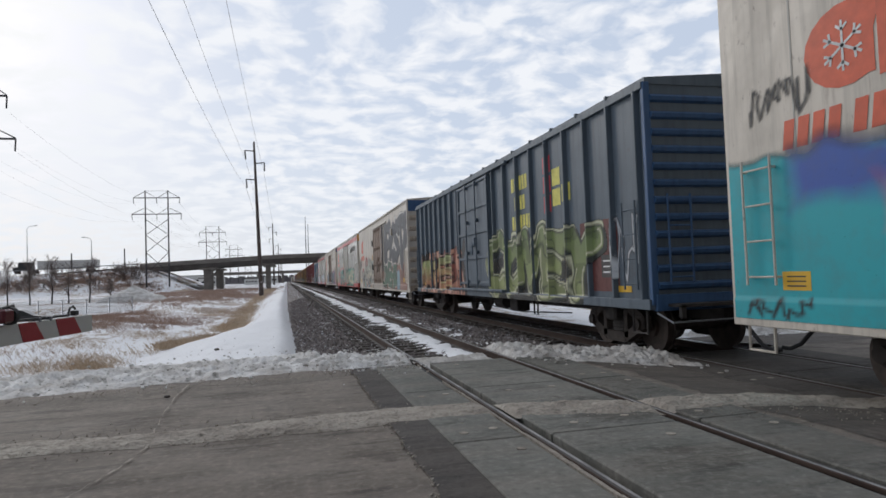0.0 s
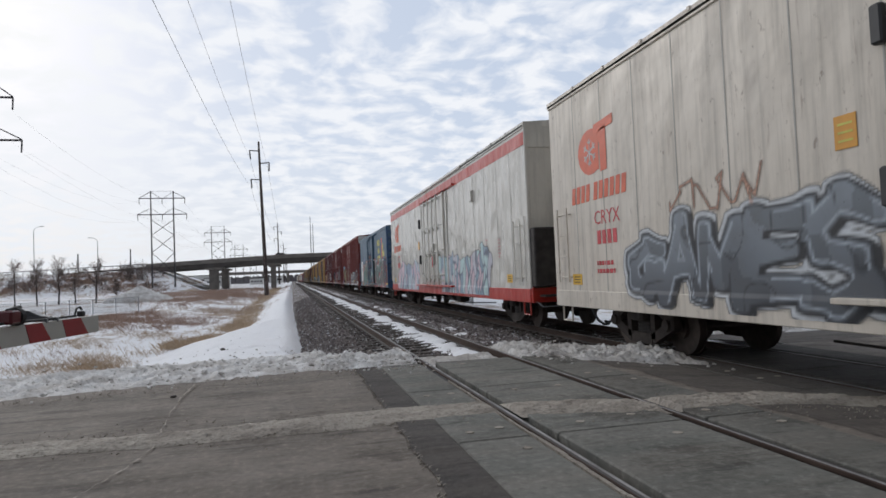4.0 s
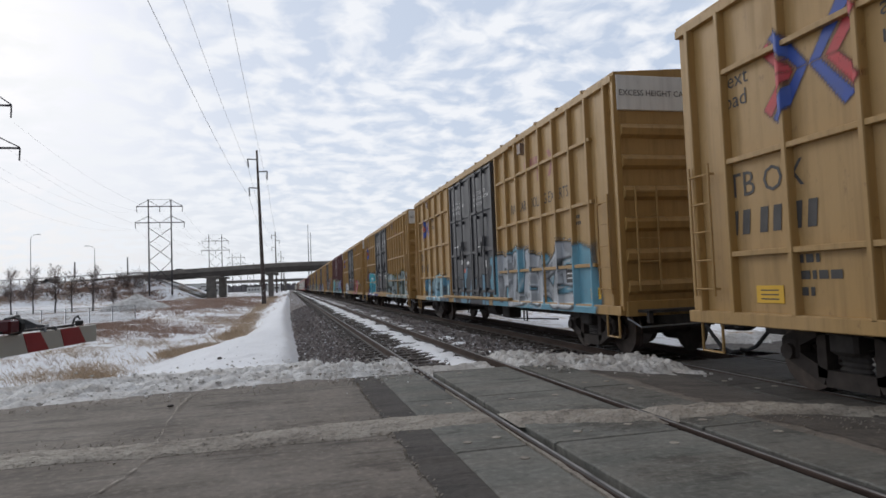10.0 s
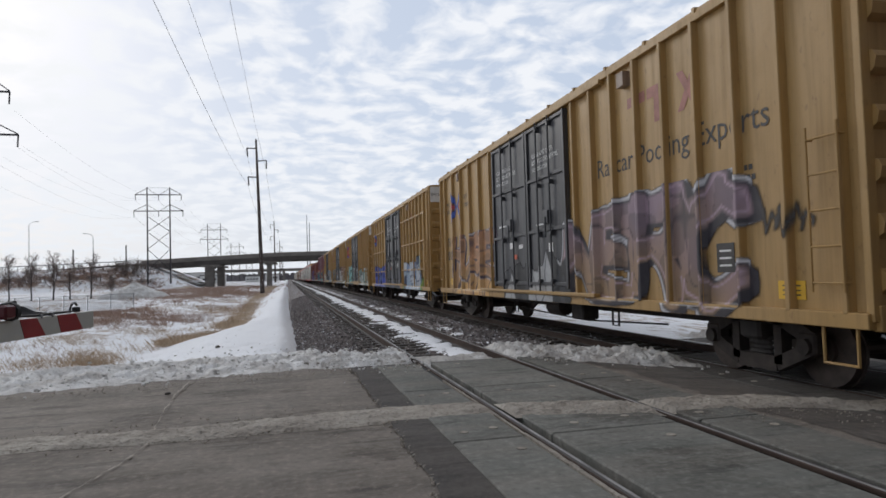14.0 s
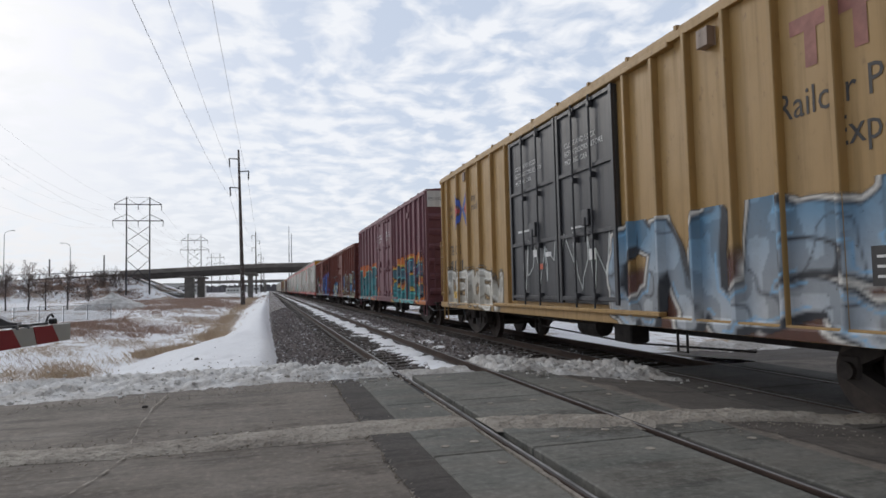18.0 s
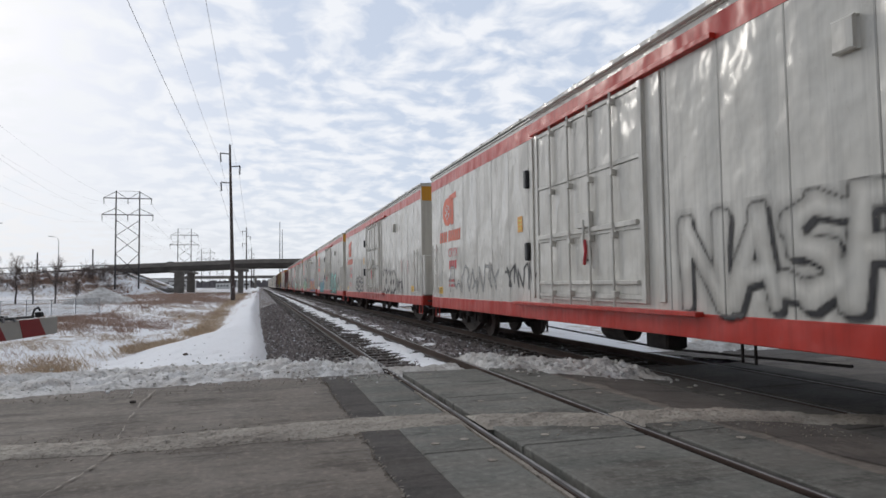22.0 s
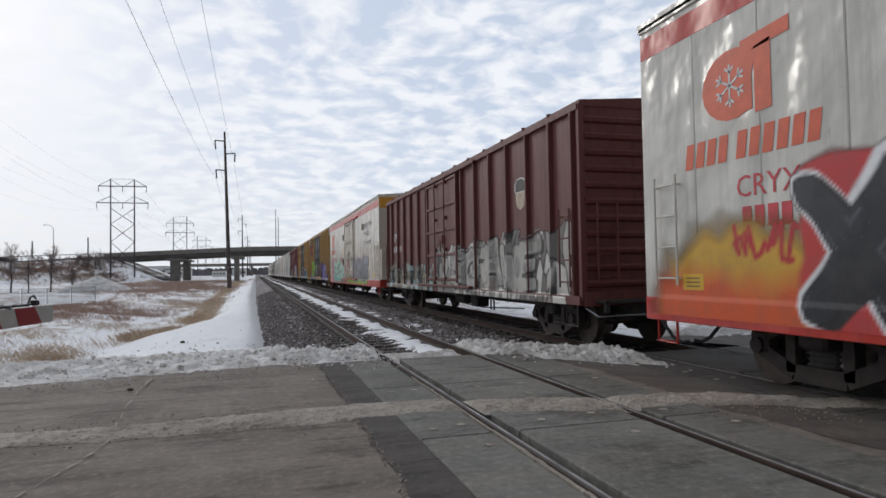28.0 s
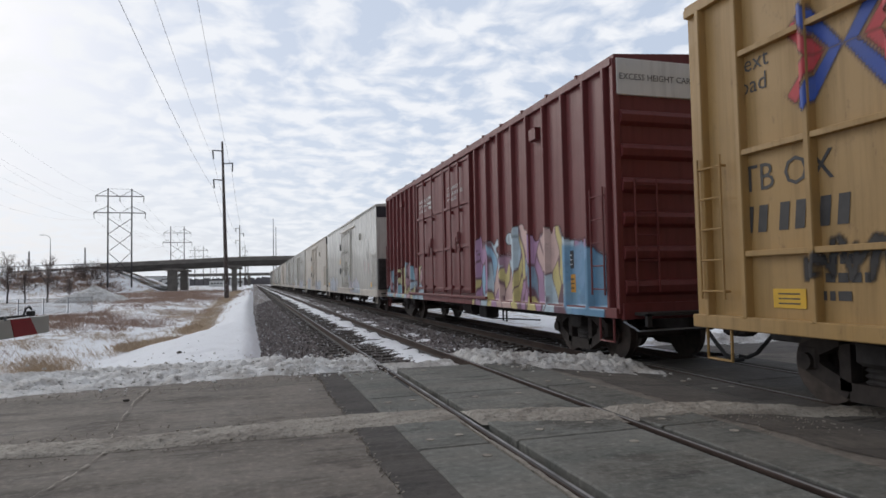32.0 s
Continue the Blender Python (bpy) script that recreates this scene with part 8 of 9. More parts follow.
# -- yellow high boxcars --
YL = "yellow high boxcar with black double doors, "
c = tall_yellow(200.8, 219.4, YL + "clean sides")
CARS.append(c)
c = tall_yellow(221.4, 240.2, YL + "white and blue graffiti")
a = art(c, 2.7, 101)
a.cloud(11.2, 17.9, 0, 2.45, "6aa8c0", 0.5, 0.2, 0.85).word("PLEK", 12.0, 16.6, 1.1, 2.35, "b8bcc0", "989ca2", "1c2428", None, 0.14, seed=4)
a.cloud(2.0, 6.2, 0, 1.9, "5a98b4", 0.5, 0.2, 0.8).shards(2.4, 6.0, 1.1, 1.8, ("7aaac0", "3a5a70", "a8c8d0"), 0.4, "20343c", 5).shards(7.0, 11.2, 1.1, 2.0, ("2a2e34", "5a88a0", "30343a"), 0.4, "15181c", 7).done()
CARS.append(c)
c = tall_yellow(242.1, 260.8, YL + "grey-green and teal graffiti")
a = art(c, 3.0, 111)
a.cloud(10.9, 18.2, 0, 2.45, "8a9a4a", 0.5, 0.3, 0.7).shards(11.2, 18.1, 1.05, 2.3, ("9aa8a8", "7a8a8c", "b4c0c0", "4a5a50", "8c9a9a"), 0.42, "1e2620", 3)
a.cloud(1.8, 7.4, 0, 2.7, "5a4a90", 0.9, 0.25, 0.85).word("MTERV", 2.4, 7.0, 1.1, 2.5, "2a8ca0", "35b0b8", "e0ecec", "20506a", 0.15, 0.03, 0.1, seed=6).scribble(0.5, 1.0, 1.7, 2.2, "d8d8d0", 4, 0.02).done()
CARS.append(c)
c = tall_yellow(262.7, 281.45, YL + "pink graffiti")
a = art(c, 2.8, 121)
a.shards(11.0, 14.6, 1.1, 2.2, ("b04a5c", "c86a78", "8a3a4a", "d89aa0"), 0.5, "5a1c28", 3).scribble(14.8, 17.6, 1.3, 2.4, "c8ccc0", 9, 0.025, 4)
a.shards(2.4, 5.8, 1.1, 1.9, ("c8ccd0", "a0a4a8", "d8dcd8", "50545a"), 0.36, "25282c", 5).scribble(7.2, 10.6, 1.3, 2.2, "c0c4c8", 8, 0.02, 6).done()
CARS.append(c)

# -- dark maroon boxcar --
c = tall_red(283.4, 299.1, "dark maroon high boxcar with teal and lilac graffiti", "maroon", 6, (6.4, 8.0, 9.9))
c.bars("reporting_mark", c.L - 1.4, 3.0, "110011", 0.3, "mark_white", 0.6, 0.2)
c.bars("number_bar", c.L - 1.4, 2.5, "110011", 0.3, "mark_white", 0.42, 0.26)
placard(c, 1.3, 1.95, 0.36, 0.5, "orange", "mark_black")
stencil_block(c, 1.1, 4.2, (3, 3), "mark_white", 0.06)
a = art(c, 2.95, 131)
a.cloud(0.4, 15.3, 0, 2.5, "b8cca0", 0.8, 0.12, 0.85).cloud(0.3, 15.5, 0, 1.75, "3a98a8", 0.6, 0.3, 0.8)
a.word("WELS", 1.0, 5.2, 1.15, 2.5, "3a7a90", "8ac8c8", "18242c", "d0dcb8", 0.13, seed=2).word("FAN", 5.6, 8.6, 1.15, 2.3, "4a88a0", "a0c0b0", "202830", None, 0.13, seed=4)
a.word("MASKE", 9.2, 14.4, 1.1, 2.5, "6a9cac", "9a90b8", "221f36", None, 0.13, seed=6).done()
CARS.append(c)

c = tall_yellow(300.8, 319.5, YL + "grey outlined graffiti", False, 2)
a = art(c, 3.0, 141)
a.word("NERC", 11.2, 16.7, 1.05, 2.8, "94785c", "8a7480", "2a242c", "c4c2c6", 0.15, 0.05, 0.05, seed=2).scribble(17.2, 18.0, 1.9, 2.5, "3a3430", 5, 0.025)
a.shards(1.8, 6.3, 1.1, 2.0, ("a07a50", "c89a58", "b88c58"), 0.6, "3c2c34", 5).word("HUSE", 1.6, 6.4, 1.5, 3.0, "b08858", "9a6a48", "3a2c3c", "c0b8b8", 0.13, 0.05, 0.04, seed=6).shards(7.4, 11.6, 1.1, 1.9, ("1c1e22", "303238", "a8a8a8"), 0.5, "101214", 8).done()
CARS.append(c)
c = tall_yellow(321.4, 340.2, YL + "blue and lime graffiti")
a = art(c, 2.6, 151)
a.cloud(12.2, 17.2, 0, 1.5, "9ab84a", 0.4, 0.2, 0.85).shards(12.4, 17.0, 1.3, 2.3, ("a8b8c8", "c8ccd0", "8a9ab8", "b8c0a0"), 0.45, "4a5468", 3).shards(1.2, 6.4, 1.05, 2.2, ("3a4a9a", "4a5ab0", "2a3478", "5a6a9a"), 0.45, "1c2048", 5).shards(6.6, 11.5, 1.05, 2.1, ("30353f", "28292e", "485068"), 0.5, "101218", 7).done()
CARS.append(c)
c = tall_yellow(342.2, 360.4, YL + "mint green block graffiti", False, 3)
a = art(c, 2.9, 161)
a.cloud(3.0, 7.3, 0, 2.5, "7a8a70", 0.4, 0.25, 0.7).word("STEEH", 2.6, 7.0, 1.1, 2.6, "7ab0ac", "98c8c0", "28343a", "b8dcd0", 0.15, 0.05, 0.08, seed=2).shards(0.2, 2.4, 1.1, 2.2, ("b0a890", "c8ccd0", "5a5a58"), 0.4, "24262a", 4)
a.shards(11.2, 17.8, 1.05, 2.2, ("a8b0a8", "c8ccc8", "7a9088", "b0b8a8"), 0.42, "3c4440", 5).done()
CARS.append(c)
c = tall_yellow(362.0, 380.5, YL + "white and grey graffiti", False, 3)
a = art(c, 2.8, 171)
a.cloud(10.9, 18.4, 0, 1.75, "85877e", 0.5, 0.25, 0.85).word("VKS", 11.1, 13.9, 1.0, 2.6, "b8b4aa", "c8c4ba", "24221f", None, 0.16, seed=2).word("RES", 14.0, 18.4, 1.0, 3.0 - 0.05, "85877e", "7c4238", "d4d0c8", None, 0.2, 0.06, seed=3).outline("CSC", 11.6, 13.4, 2.45, 2.78, "3a3024", 0.02, 9).shards(6.4, 11.6, 1.05, 2.0, ("c0c4c8", "50545a", "1e2024"), 0.4, "18191c", 3)
a.word("CARDS", 0.3, 7.0, 1.1, 2.6, "5c5a58", "8a8682", "20201e", "b0b4ac", 0.15, seed=5, shine="c8a060").done()
reflectors(c, (15.4, 13.0), 1.6, upright=True)
CARS.append(c)
c = tall_yellow(382.5, 401.2, YL + "white, blue and red graffiti", False, 3)
a = art(c, 2.7, 181)
a.cloud(11.6, 18.3, 0, 2.0, "6a3c3c", 0.5, 0.15, 0.7).word("CNUESO", 11.2, 18.2, 1.05, 2.65, "b8bcc0", "5a88a8", "20242c", "d8d4cc", 0.14, 0.05, 0.05, seed=3).word("DEMO", 1.0, 5.6, 1.1, 2.1, "b8b0a0", "d0ccc0", "6a5a40", None, 0.15, seed=4).scribble(7.4, 11.4, 1.4, 2.8, "c8ccc8", 9, 0.025, 5).done()
CARS.append(c)

c = tall_red(403.4, 422.1, "faded plum high boxcar with teal, purple and orange graffiti", "plum", 7, (6.7, 9.1, 11.3))
placard(c, 2.3, 2.35, 0.5, 0.4, "plum", "mark_white")
stencil_block(c, 2.2, 3.6, (3, 1, 2), "mark_white", 0.12)
a = art(c, 3.05, 191)
a.cloud(16.6, 18.7, 0, 1.9, "c8702e", 0.7, 0.35, 0.9).word("ZOEC", 11.9, 17.8, 1.0, 2.75, "2f9a9c", "43305c", "1a1626", "d0b83c", 0.17, 0.05, 0.05, seed=2, shine="58d0c8", aura="c86c28", reach=0.38)
a.word("BSMK", 0.9, 7.0, 1.0, 2.7, "2a8c90", "1f6a78", "2a1a30", "58c8b8", 0.14, 0.06, 0.05, seed=4, aura="c8642a", reach=0.6).done()
CARS.append(c)

c = low_boxcar(424.4, 442.4, "oxide-brown ribbed boxcar with blue and cream graffiti", "up_brown", "up_dark", 6, 11, (0.405, 0.0, 0.595))
shield(c, 2.85, 3.42)
c.bars("reporting_mark", c.L - 1.0, 2.85, "101", 0.28, "mark_white", 0.6, 0.2)
c.bars("number_bar", c.L - 0.9, 2.4, "110110", 0.28, "mark_white", 0.44, 0.26)
reflectors(c, (c.L - 0.7, c.L - 3.0, c.L - 5.6, 7.0, 4.0), 1.45)
a = art(c, 3.0, 201)
a.cloud(10.7, 17.9, 0, 2.72, "4a7cae", 0.4, 0.1, 0.95).word("ZERO", 10.9, 17.7, 0.98, 2.7, "7c7f68", "9a9a84", "20242c", "dfe4e4", 0.15, 0.04, 0.06, seed=2)
a.cloud(2.5, 7.2, 0, 2.3, "4a74a0", 0.5, 0.12, 0.9).shards(2.6, 7.0, 1.05, 2.1, ("a8ac94", "3c4038", "c0c4b0", "4a78a8", "6a6c58"), 0.42, "1e2224", 4).scribble(1.2, 6.5, 2.55, 2.85, "c0b0a8", 12, 0.018, 5)
a.scribble(7.6, 10.4, 1.2, 2.2, "b8b0a8", 6, 0.025, 6).done()
CARS.append(c)

c = low_boxcar(443.9, 462.6, "oxide-brown ribbed boxcar with multicoloured graffiti", "up_brown", "up_dark", 6, 11, (0.405, 0.0, 0.595))
shield(c, 2.85, 3.42)
c.bars("number_bar", c.L - 0.9, 2.35, "111011101", 0.2, "mark_white", 0.44, 0.26)
reflectors(c, (c.L - 2.2, c.L - 3.8, c.L - 6.2, 7.0, 3.4), 1.45)
a = art(c, 3.3, 211)
a.cloud(10.6, 18.4, 0, 2.35, "4a4a98", 0.5, 0.12, 0.9).cloud(11.0, 18.0, 0, 1.45, "a89878", 0.3, 0.15, 0.9).word("RNAB", 10.9, 17.9, 1.0, 2.95, "4a6294", "2a6ac0", "231a48", "8c78c0", 0.16, 0.05, 0.06, seed=2, aura="5a4c9c", reach=0.3)
a.shards(2.8, 10.2, 1.0, 2.2, ("b05068", "3a98a8", "a8b048", "c8707e", "5a4a98", "c89098"), 0.34, "241c28", 4).word("STELA", 5.0, 10.4, 1.0, 2.5, "4aa8b8", "c87a94", "1c1820", "b8c060", 0.16, seed=8).shards(2.2, 5.0, 2.3, 3.0, ("6a6460", "8a8480", "4a4442"), 0.35, "1e1a18", 6).scribble(0.4, 2.2, 1.8, 2.9, "a09890", 6, 0.03, 7).done()
soot = Spray(c, 10.7, 18.2, 3.1, 4.4, 215)
for u, z, w, h in ((12.2, 3.9, 0.5, 0.35), (12.4, 3.3, 0.45, 0.3), (13.3, 4.1, 0.6, 0.3), (14.6, 3.5, 0.5, 0.5), (14.8, 4.2, 0.35, 0.3), (16.2, 3.8, 0.55, 0.4), (11.3, 3.7, 0.3, 0.5)):
    soot.cloud(u - w / 2, u + w / 2, z - h / 2, z + h / 2, "1c1412", 1.2, 0.35, 0.75, False)
soot.done("soot_stain", "black soot stains on the upper side")
CARS.append(c)

RL = "white refrigerator car with red stripe and sill, "
spec = [(464.5, 485.6, "thin black outline graffiti"), (487.1, 508.4, "black bubble outline graffiti"), (510.1, 531.1, "teal bubble graffiti"), (532.9, 554.1, "orange and green graffiti"), (556.0, 577.2, "red and green graffiti")]
c = reefer(*spec[0][:2], RL + spec[0][2])
a = art(c, 2.7, 221)
a.outline("NASPHER", 13.5, 19.6, 1.26, 2.62, "202024", 0.012, 2, 0.04, 0.10).scribble(18.8, 20.6, 1.4, 2.4, "28282c", 10, 0.022, 3).scribble(6.8, 8.6, 1.5, 2.1, "303034", 5, 0.025, 4).scribble(2.0, 6.4, 1.4, 2.2, "a8a8a4", 10, 0.03, 5).done()
CARS.append(c)
c = reefer(*spec[1][:2], RL + spec[1][2])
a = art(c, 2.7, 231)
a.outline("WOKO", 13.2, 16.5, 1.25, 2.35, "1c1c20", 0.020, 2, 0.1, 0.15).word("MTA", 16.85, 18.1, 1.3, 1.85, None, None, "202024", None, 0.01, 0.025, seed=3).outline("OSC", 4.6, 7.4, 1.3, 2.15, "242428", 0.03, 5).done()
CARS.append(c)
c = reefer(*spec[2][:2], RL + spec[2][2])
a = art(c, 2.8, 241)
a.cloud(13.2, 17.2, 0, 1.3, "1f6a5c", 0.5, 0.2, 0.9).word("MUELOS", 12.7, 16.5, 1.0, 2.55, "2f8c7c", "84d0c4", "16201f", None, 0.17, 0.05, seed=2, shine="d8ecea").scribble(17.9, 18.8, 1.5, 2.3, "202024", 9, 0.016, 4).scribble(17.1, 18.0, 1.4, 1.95, "2a8a7c", 8, 0.018, 5)
a.shards(3.4, 7.0, 1.05, 2.1, ("2a7a9c", "3a9a8c", "5ab0a8", "2a5a8a"), 0.45, "15303c", 6).scribble(1.6, 3.0, 1.5, 2.0, "30406a", 6, 0.03, 8).done()
CARS.append(c)
c = reefer(*spec[3][:2], RL + spec[3][2])
a = art(c, 2.8, 251)
a.cloud(12.8, 20.4, 0, 2.25, "3a62a0", 0.9, 0.15, 0.85).word("AZENTVS", 13.0, 20.2, 1.1, 2.15, "c88a2a", "d86a30", "203870", "7aa0c8", 0.14, 0.05, 0.05, seed=2, shine="e8c860")
a.cloud(2.5, 8.0, 0, 2.5, "34404a", 0.6, 0.1, 0.9).word("MPALE", 2.8, 7.6, 1.1, 2.35, "6a9a40", "2f7a62", "e4ece0", "2a3438", 0.15, 0.03, 0.08, seed=4).done()
reflectors(c, (2.0,), 2.0, upright=True)
CARS.append(c)
c = reefer(*spec[4][:2], RL + spec[4][2])
a = art(c, 2.7, 261)
a.shards(12.0, 18.2, 1.05, 2.0, ("b8c8b0", "5a8a6a", "c8a0a0", "98b898", "8a2c34"), 0.45, "506054", 3).shards(3.0, 8.0, 1.05, 2.0, ("7ab0a8", "b0d0c0", "4a8a80"), 0.45, "2c4a44", 4).done()
CARS.append(c)
c = reefer(578.5, 599.5, "white refrigerator car, huge black letters over red and yellow")
a = art(c, 3.4, 271)
a.cloud(0.1, 21.2, 0, 2.3, "d8a63a", 0.5, 0.5, 0.95).cloud(0.1, 21.2, 0, 1.75, "d8552a", 0.4, 0.45, 0.95)
a.cloud(2.9, 11.0, 0, 2.75, "c83a3a", 0.3, 0.08, 0.95).word("XMERNK", 2.9, 10.9, 1.0, 2.6, "23242a", "33343a", "14141a", "e8e8e8", 0.16, 0.03, 0.07, seed=2)
a.cloud(13.2, 19.8, 0, 3.15, "c8383c", 0.7, 0.1, 0.9).word("SVOZ", 13.4, 19.6, 1.0, 2.9, "222329", "303138", "14141a", "dcdcdc", 0.17, 0.03, 0.08, seed=4).scribble(1.9, 2.9, 1.7, 2.2, "b8202c", 6, 0.035, 6).done()
CARS.append(c)

c = low_boxcar(601.6, 619.7, "dark oxide-red ribbed boxcar with pale scrawled graffiti", "up_dark", "up_dark", 6, 11, (0.405, 0.0, 0.595))
shield(c, 2.85, 3.42)
c.letters("UP", c.L - 1.3, 2.9, 0.52, "mark_white")
c.bars("number_bar", c.L - 1.2, 2.45, "110101101", 0.26, "mark_white", 0.5, 0.4)
reflectors(c, (c.L - 0.85,), 1.8, upright=True)
a = art(c, 2.75, 281)
a.shards(0.4, 8.2, 1.05, 1.9, ("a8a294", "8a8270", "5a5650", "98b0b0", "6a5a48"), 0.26, "201a18", 2).shards(8.4, 17.6, 1.05, 2.4, ("b0aca4", "8a8680", "c8c4bc", "6a645e", "948a80"), 0.4, "28201e", 3).word("SCRAW", 10.0, 16.0, 1.2, 2.4, "b4b0a8", "98948c", "1c1817", None, 0.13, seed=4).done()
CARS.append(c)

c = reefer(621.4, 642.4, "cream refrigerator car with script slogan, grey and teal graffiti", base="reefer_cream", logo=True)
for k, w in enumerate(("Protecting Today's", "Perishables", "For Tomorrow")):
    c.letters(w, 4.9 - 0.35 * (k == 1) - 0.2 * (k == 2), 4.05 - 0.48 * k, 0.50, "charcoal", width=0.80)
a = art(c, 2.7, 291)
a.cloud(9.5, 17.6, 0, 1.35, "8ab83a", 0.3, 0.15, 0.95).word("SCANK", 12.4, 17.6, 1.2, 2.4, "5a5c62", "8a8c94", "1c1c22", "b898a8", 0.14, seed=2).scribble(9.2, 11.0, 1.5, 2.2, "a83a44", 6, 0.05, 3)
a.cloud(1.4, 8.0, 0, 2.5, "c8788c", 0.8, 0.15, 0.85).word("SEZOA", 2.5, 8.2, 1.0, 2.45, "2a9a88", "b0d8c0", "14181a", "d8b890", 0.17, 0.05, 0.04, seed=5, shine="e8f4ec").scribble(0.2, 0.9, 2.8, 3.2, "202024", 5, 0.03, 7).done()
CARS.append(c)

c = tall_yellow(644.3, 662.5, YL + "purple and lime graffiti", False, 2)
a = art(c, 2.9, 301)
a.cloud(11.8, 18.1, 0, 1.5, "8ab02a", 0.5, 0.2, 0.9).cloud(12.2, 18.2, 0, 2.4, "54488a", 0.8, 0.2, 0.85).shards(12.4, 17.0, 1.3, 2.3, ("7a6ab0", "584c90", "9a90c0", "40386a"), 0.45, "2a2450", 3)
a.cloud(0.8, 7.2, 0, 1.7, "34447a", 0.5, 0.2, 0.95).word("CREAM", 1.8, 7.4, 1.25, 2.7, "7aa838", "9ac048", "48407a", "c88a9c", 0.15, 0.06, 0.06, seed=5).scribble(7.2, 10.8, 1.4, 2.0, "b05a7a", 8, 0.03, 6).done()
reflectors(c, (17.6, 15.3), 1.75, upright=True)
CARS.append(c)
c = tall_yellow(664.5, 682.8, YL + "white and sky-blue graffiti")
a = art(c, 2.6, 311)
a.shards(11.2, 15.2, 1.05, 2.1, ("5a9ac0", "7ab4d0", "a8ccd8", "3a6a90"), 0.4, "1e3444", 2).shards(3.6, 11.0, 1.05, 2.0, ("c8ccd0", "30343a", "a8acb0", "585c62"), 0.42, "16181c", 3).scribble(1.8, 3.2, 1.6, 2.1, "2a2420", 8, 0.04, 4).done()
CARS.append(c)
c = tall_red(684.7, 703.6, "brick-red high boxcar with pale blue, yellow and mauve graffiti", "cn_red", 8, (7.2, 9.8, 13.2))
placard(c, 1.7, 1.55, 0.34, 0.34, "orange", "mark_black")
placard(c, 1.75, 2.0, 0.34, 0.34, "mark_black", "mark_white")
stencil_block(c, 11.6, 4.4, (3, 4, 3), "mark_white", 0.09, x=c.face - 0.078)
a = art(c, 3.1, 321)
a.cloud(12.0, 17.6, 0, 2.3, "b08a9c", 0.7, 0.15, 0.85).shards(11.8, 18.0, 1.05, 2.4, ("8ab0c8", "c8b878", "a880a0", "b8c8d0", "c8a8a0"), 0.5, "6a4a54", 3, 0.9)
a.cloud(17.0, 18.8, 0, 2.2, "6a98b8", 0.5, 0.12, 0.9).shards(0.5, 6.2, 1.05, 2.1, ("8ab0c0", "c8c090", "b08a90", "a8bcc8"), 0.45, "5a3a3c", 5, 0.9).done()
CARS.append(c)
for k in range(9):
    n = 705.9 + 22.4 * k
    c = reefer(n, n + 21.2, "plain off-white refrigerator car with a dark grille end", stripe=False, head="charcoal", base="reefer_old" if k % 3 == 1 else "reefer", sill="reefer_old", logo=False)
    if k < 3:
        art(c, 2.4, 331 + k).shards(2.0 + k, 6.5, 1.3, 1.9, ("b8bcc4", "c8c4c0", "a0a8b4"), 0.4, "8a8e96", 2, 0.8).shards(12, 16 + k, 1.25, 1.8, ("c0b8c0", "b0b8c0"), 0.4, "90949c", 3, 0.8).done()
    CARS.append(c)


# ---- traffic on the highway ----
def hw_z(x):
    if x < -43:
        return 7.22 + max(-1.9, (x + 43) * 0.05)
    return soffit(min(x, 62)) + 1.5


def road_vehicle(label, colour, suv):
    v = thing("moving_car", label, "car", "highway traffic", at=(-100, 213, hw_z(-100)))
    k = 1.2 if suv else 1.0
    part("body", Shape().prism([(-2.2, 0.35), (-2.25, 0.8 * k), (-1.3, 0.95 * k), (-0.7, 1.45 * k), (1.6 if suv else 0.9, 1.48 * k), (2.1 if suv else 1.7, 0.98 * k), (2.25, 0.9 * k), (2.3, 0.4)], -0.9, 0.9), colour, v)
    part("side_window", Shape().prism([(-1.0, 1.0 * k), (-0.55, 1.38 * k), (1.4 if suv else 0.8, 1.4 * k), (1.7 if suv else 1.4, 1.02 * k)], -0.915, 0.915), "black", v)
    for sx in (-1.4, 1.4):
        for sy in (-0.8, 0.8):
            part("wheel", Shape().tube((sx, sy - 0.1, 0.34), (sx, sy + 0.1, 0.34), 0.34, 12), "rubber", v)
    return v


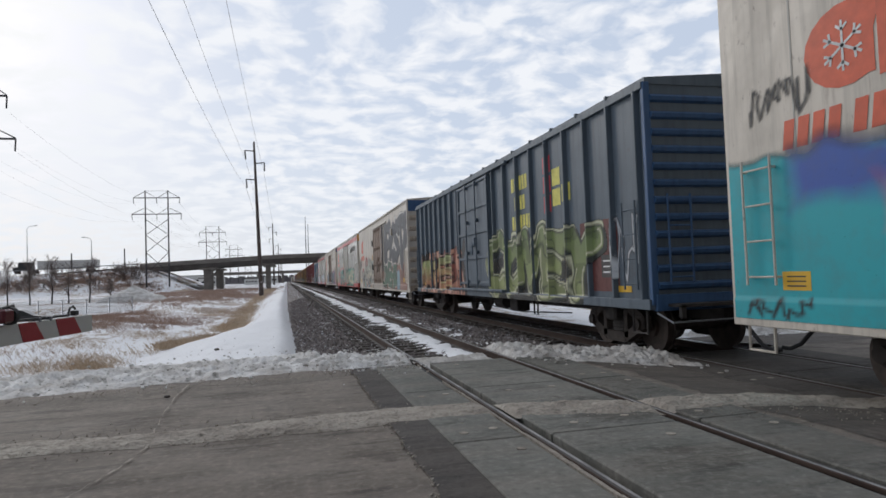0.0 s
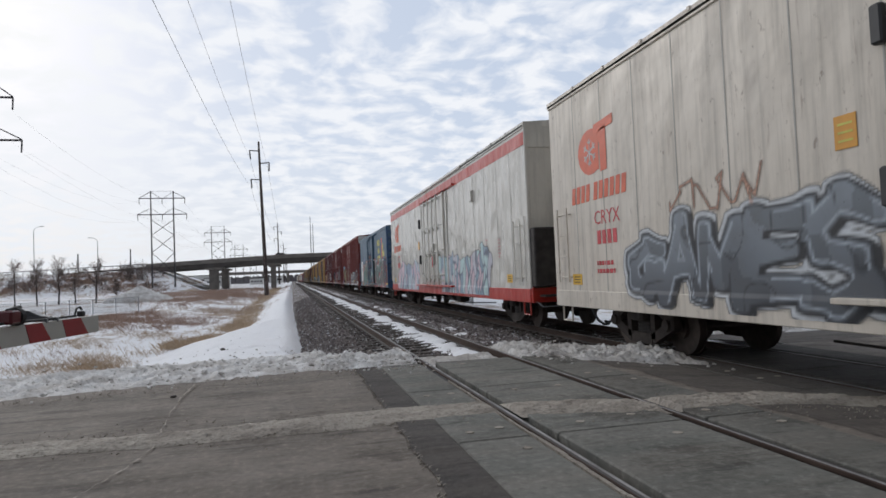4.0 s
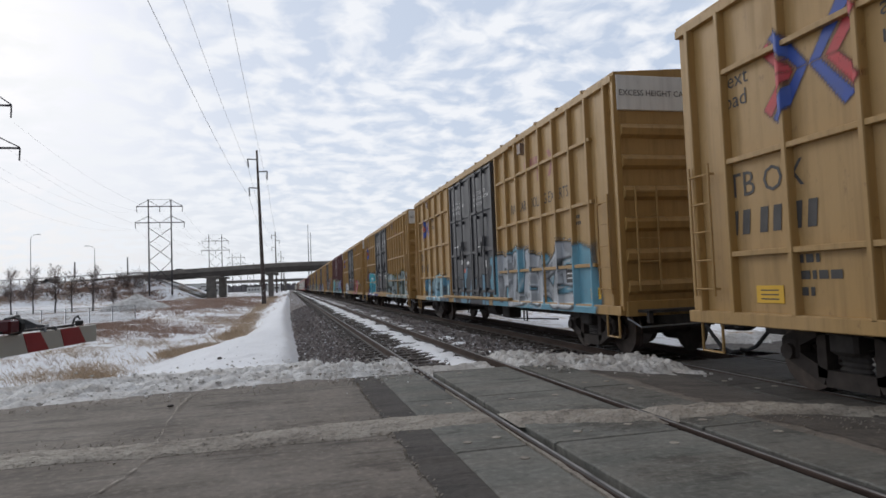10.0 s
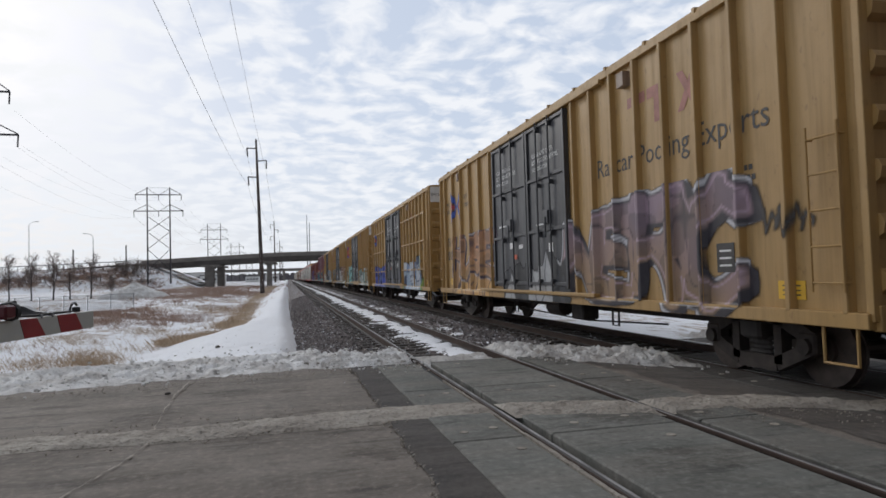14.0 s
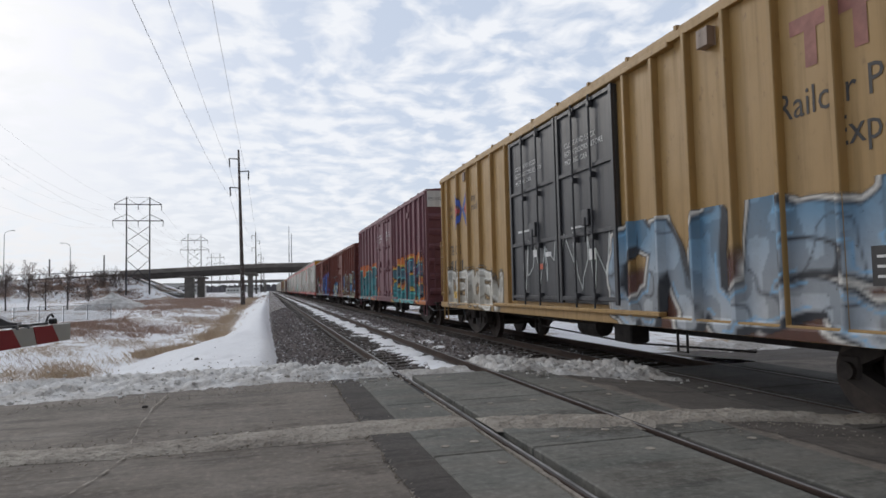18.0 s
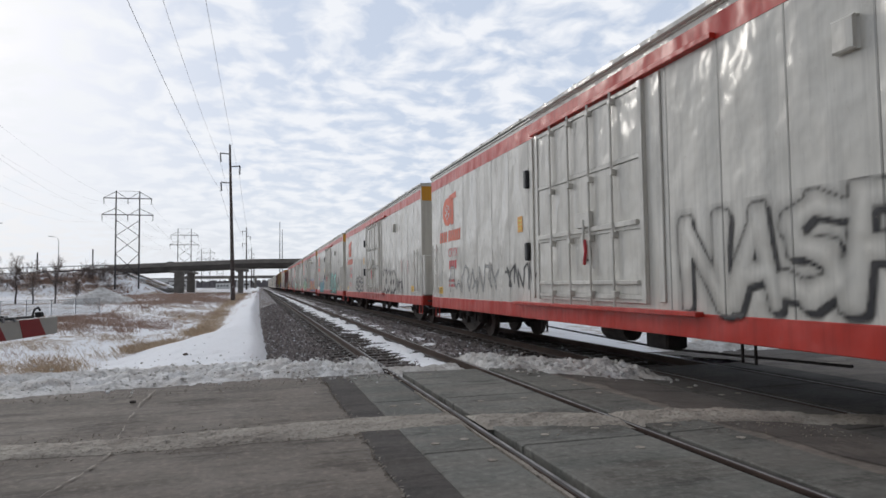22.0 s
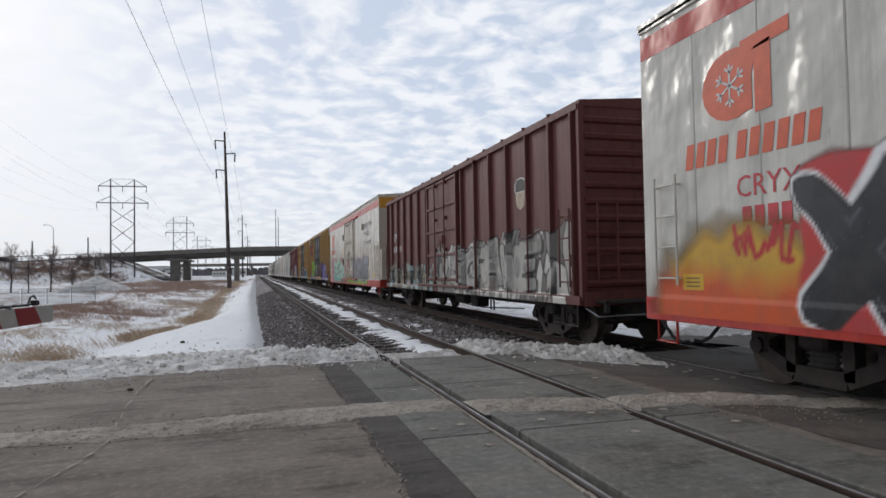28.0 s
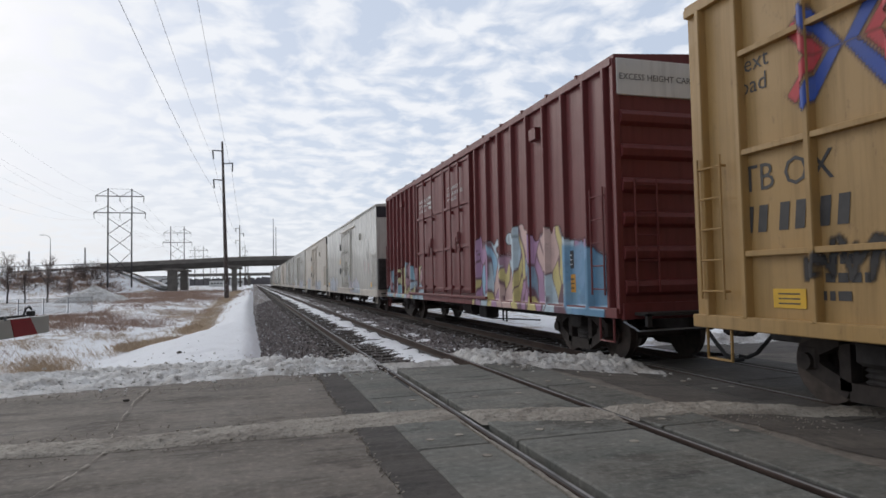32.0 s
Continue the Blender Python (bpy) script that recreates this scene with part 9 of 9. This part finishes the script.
lorry = thing("semi_trailer_truck", "white semi-trailer truck with a dark cab on the highway", "truck", "highway traffic", at=(-70, 213, hw_z(-70)))
part("trailer", Shape().box(-8.0, 8.2, -1.3, 1.3, 1.05, 3.7, 0.06), "header_white", lorry)
cab = Shape().box(-13.2, -9.4, -1.25, 1.25, 0.8, 3.4, 0.25).box(-14.6, -12.9, -1.1, 1.1, 0.8, 2.0, 0.2)
part("cab", cab, "charcoal", lorry)
for sx in (-13.6, -10.0, -8.8, 5.4, 6.7):
    for sy in (-1.1, 1.1):
        part("wheel", Shape().tube((sx, sy - 0.15, 0.5), (sx, sy + 0.15, 0.5), 0.5, 14), "rubber", lorry)
TRAFFIC = [(lorry, -63.5, -27.6, 0.0)]
for (lb, col, suv), x, t in ((("silver sport utility car on the highway", "silver", True), -34.0, 3.0), (("dark car on the highway", "charcoal", False), -34.0, 10.0), (("dark car on the highway", "charcoal", False), -71.0, 10.0), (("silver car on the highway", "silver", False), -27.0, 22.0), (("dark sport utility car on the highway", "charcoal", True), -72.0, 28.0)):
    TRAFFIC.append((road_vehicle(lb, col, suv), x, 30.0, t))


# ---- what moves ----
def motions():
    for c in CARS:
        p = c.ob.matrix_basis.translation.copy()
        walk(c.ob, [(t, pose(p.x, p.y - SPEED * t, p.z)) for t in (0, 8, 16, 24, 32)])
    for v, x, speed, t0 in TRAFFIC:
        rows = []
        for t in range(0, 33):
            xx = x + speed * (t - t0)
            rows.append((t, pose(xx, 213 if speed < 0 else 217, hw_z(xx))))
        walk(v, rows)
    # wheels roll on the rails; all axles at one end of a truck share the same turning
    turn = SPEED / 0.457 / FPS
    acts = {}
    for c in CARS:
        for w, a in c.wheels:
            if a not in acts:
                walk(w, [(k / FPS, Matrix.LocRotScale((0, a, 0.457), Euler((turn * k, 0, 0)), None)) for k in range(FPS * 32 + 1)])
                acts[a] = w.animation_data
            else:
                w.rotation_mode = "QUATERNION"
                ad = w.animation_data_create()
                ad.action, ad.action_slot = acts[a].action, acts[a].action_slot
motions()
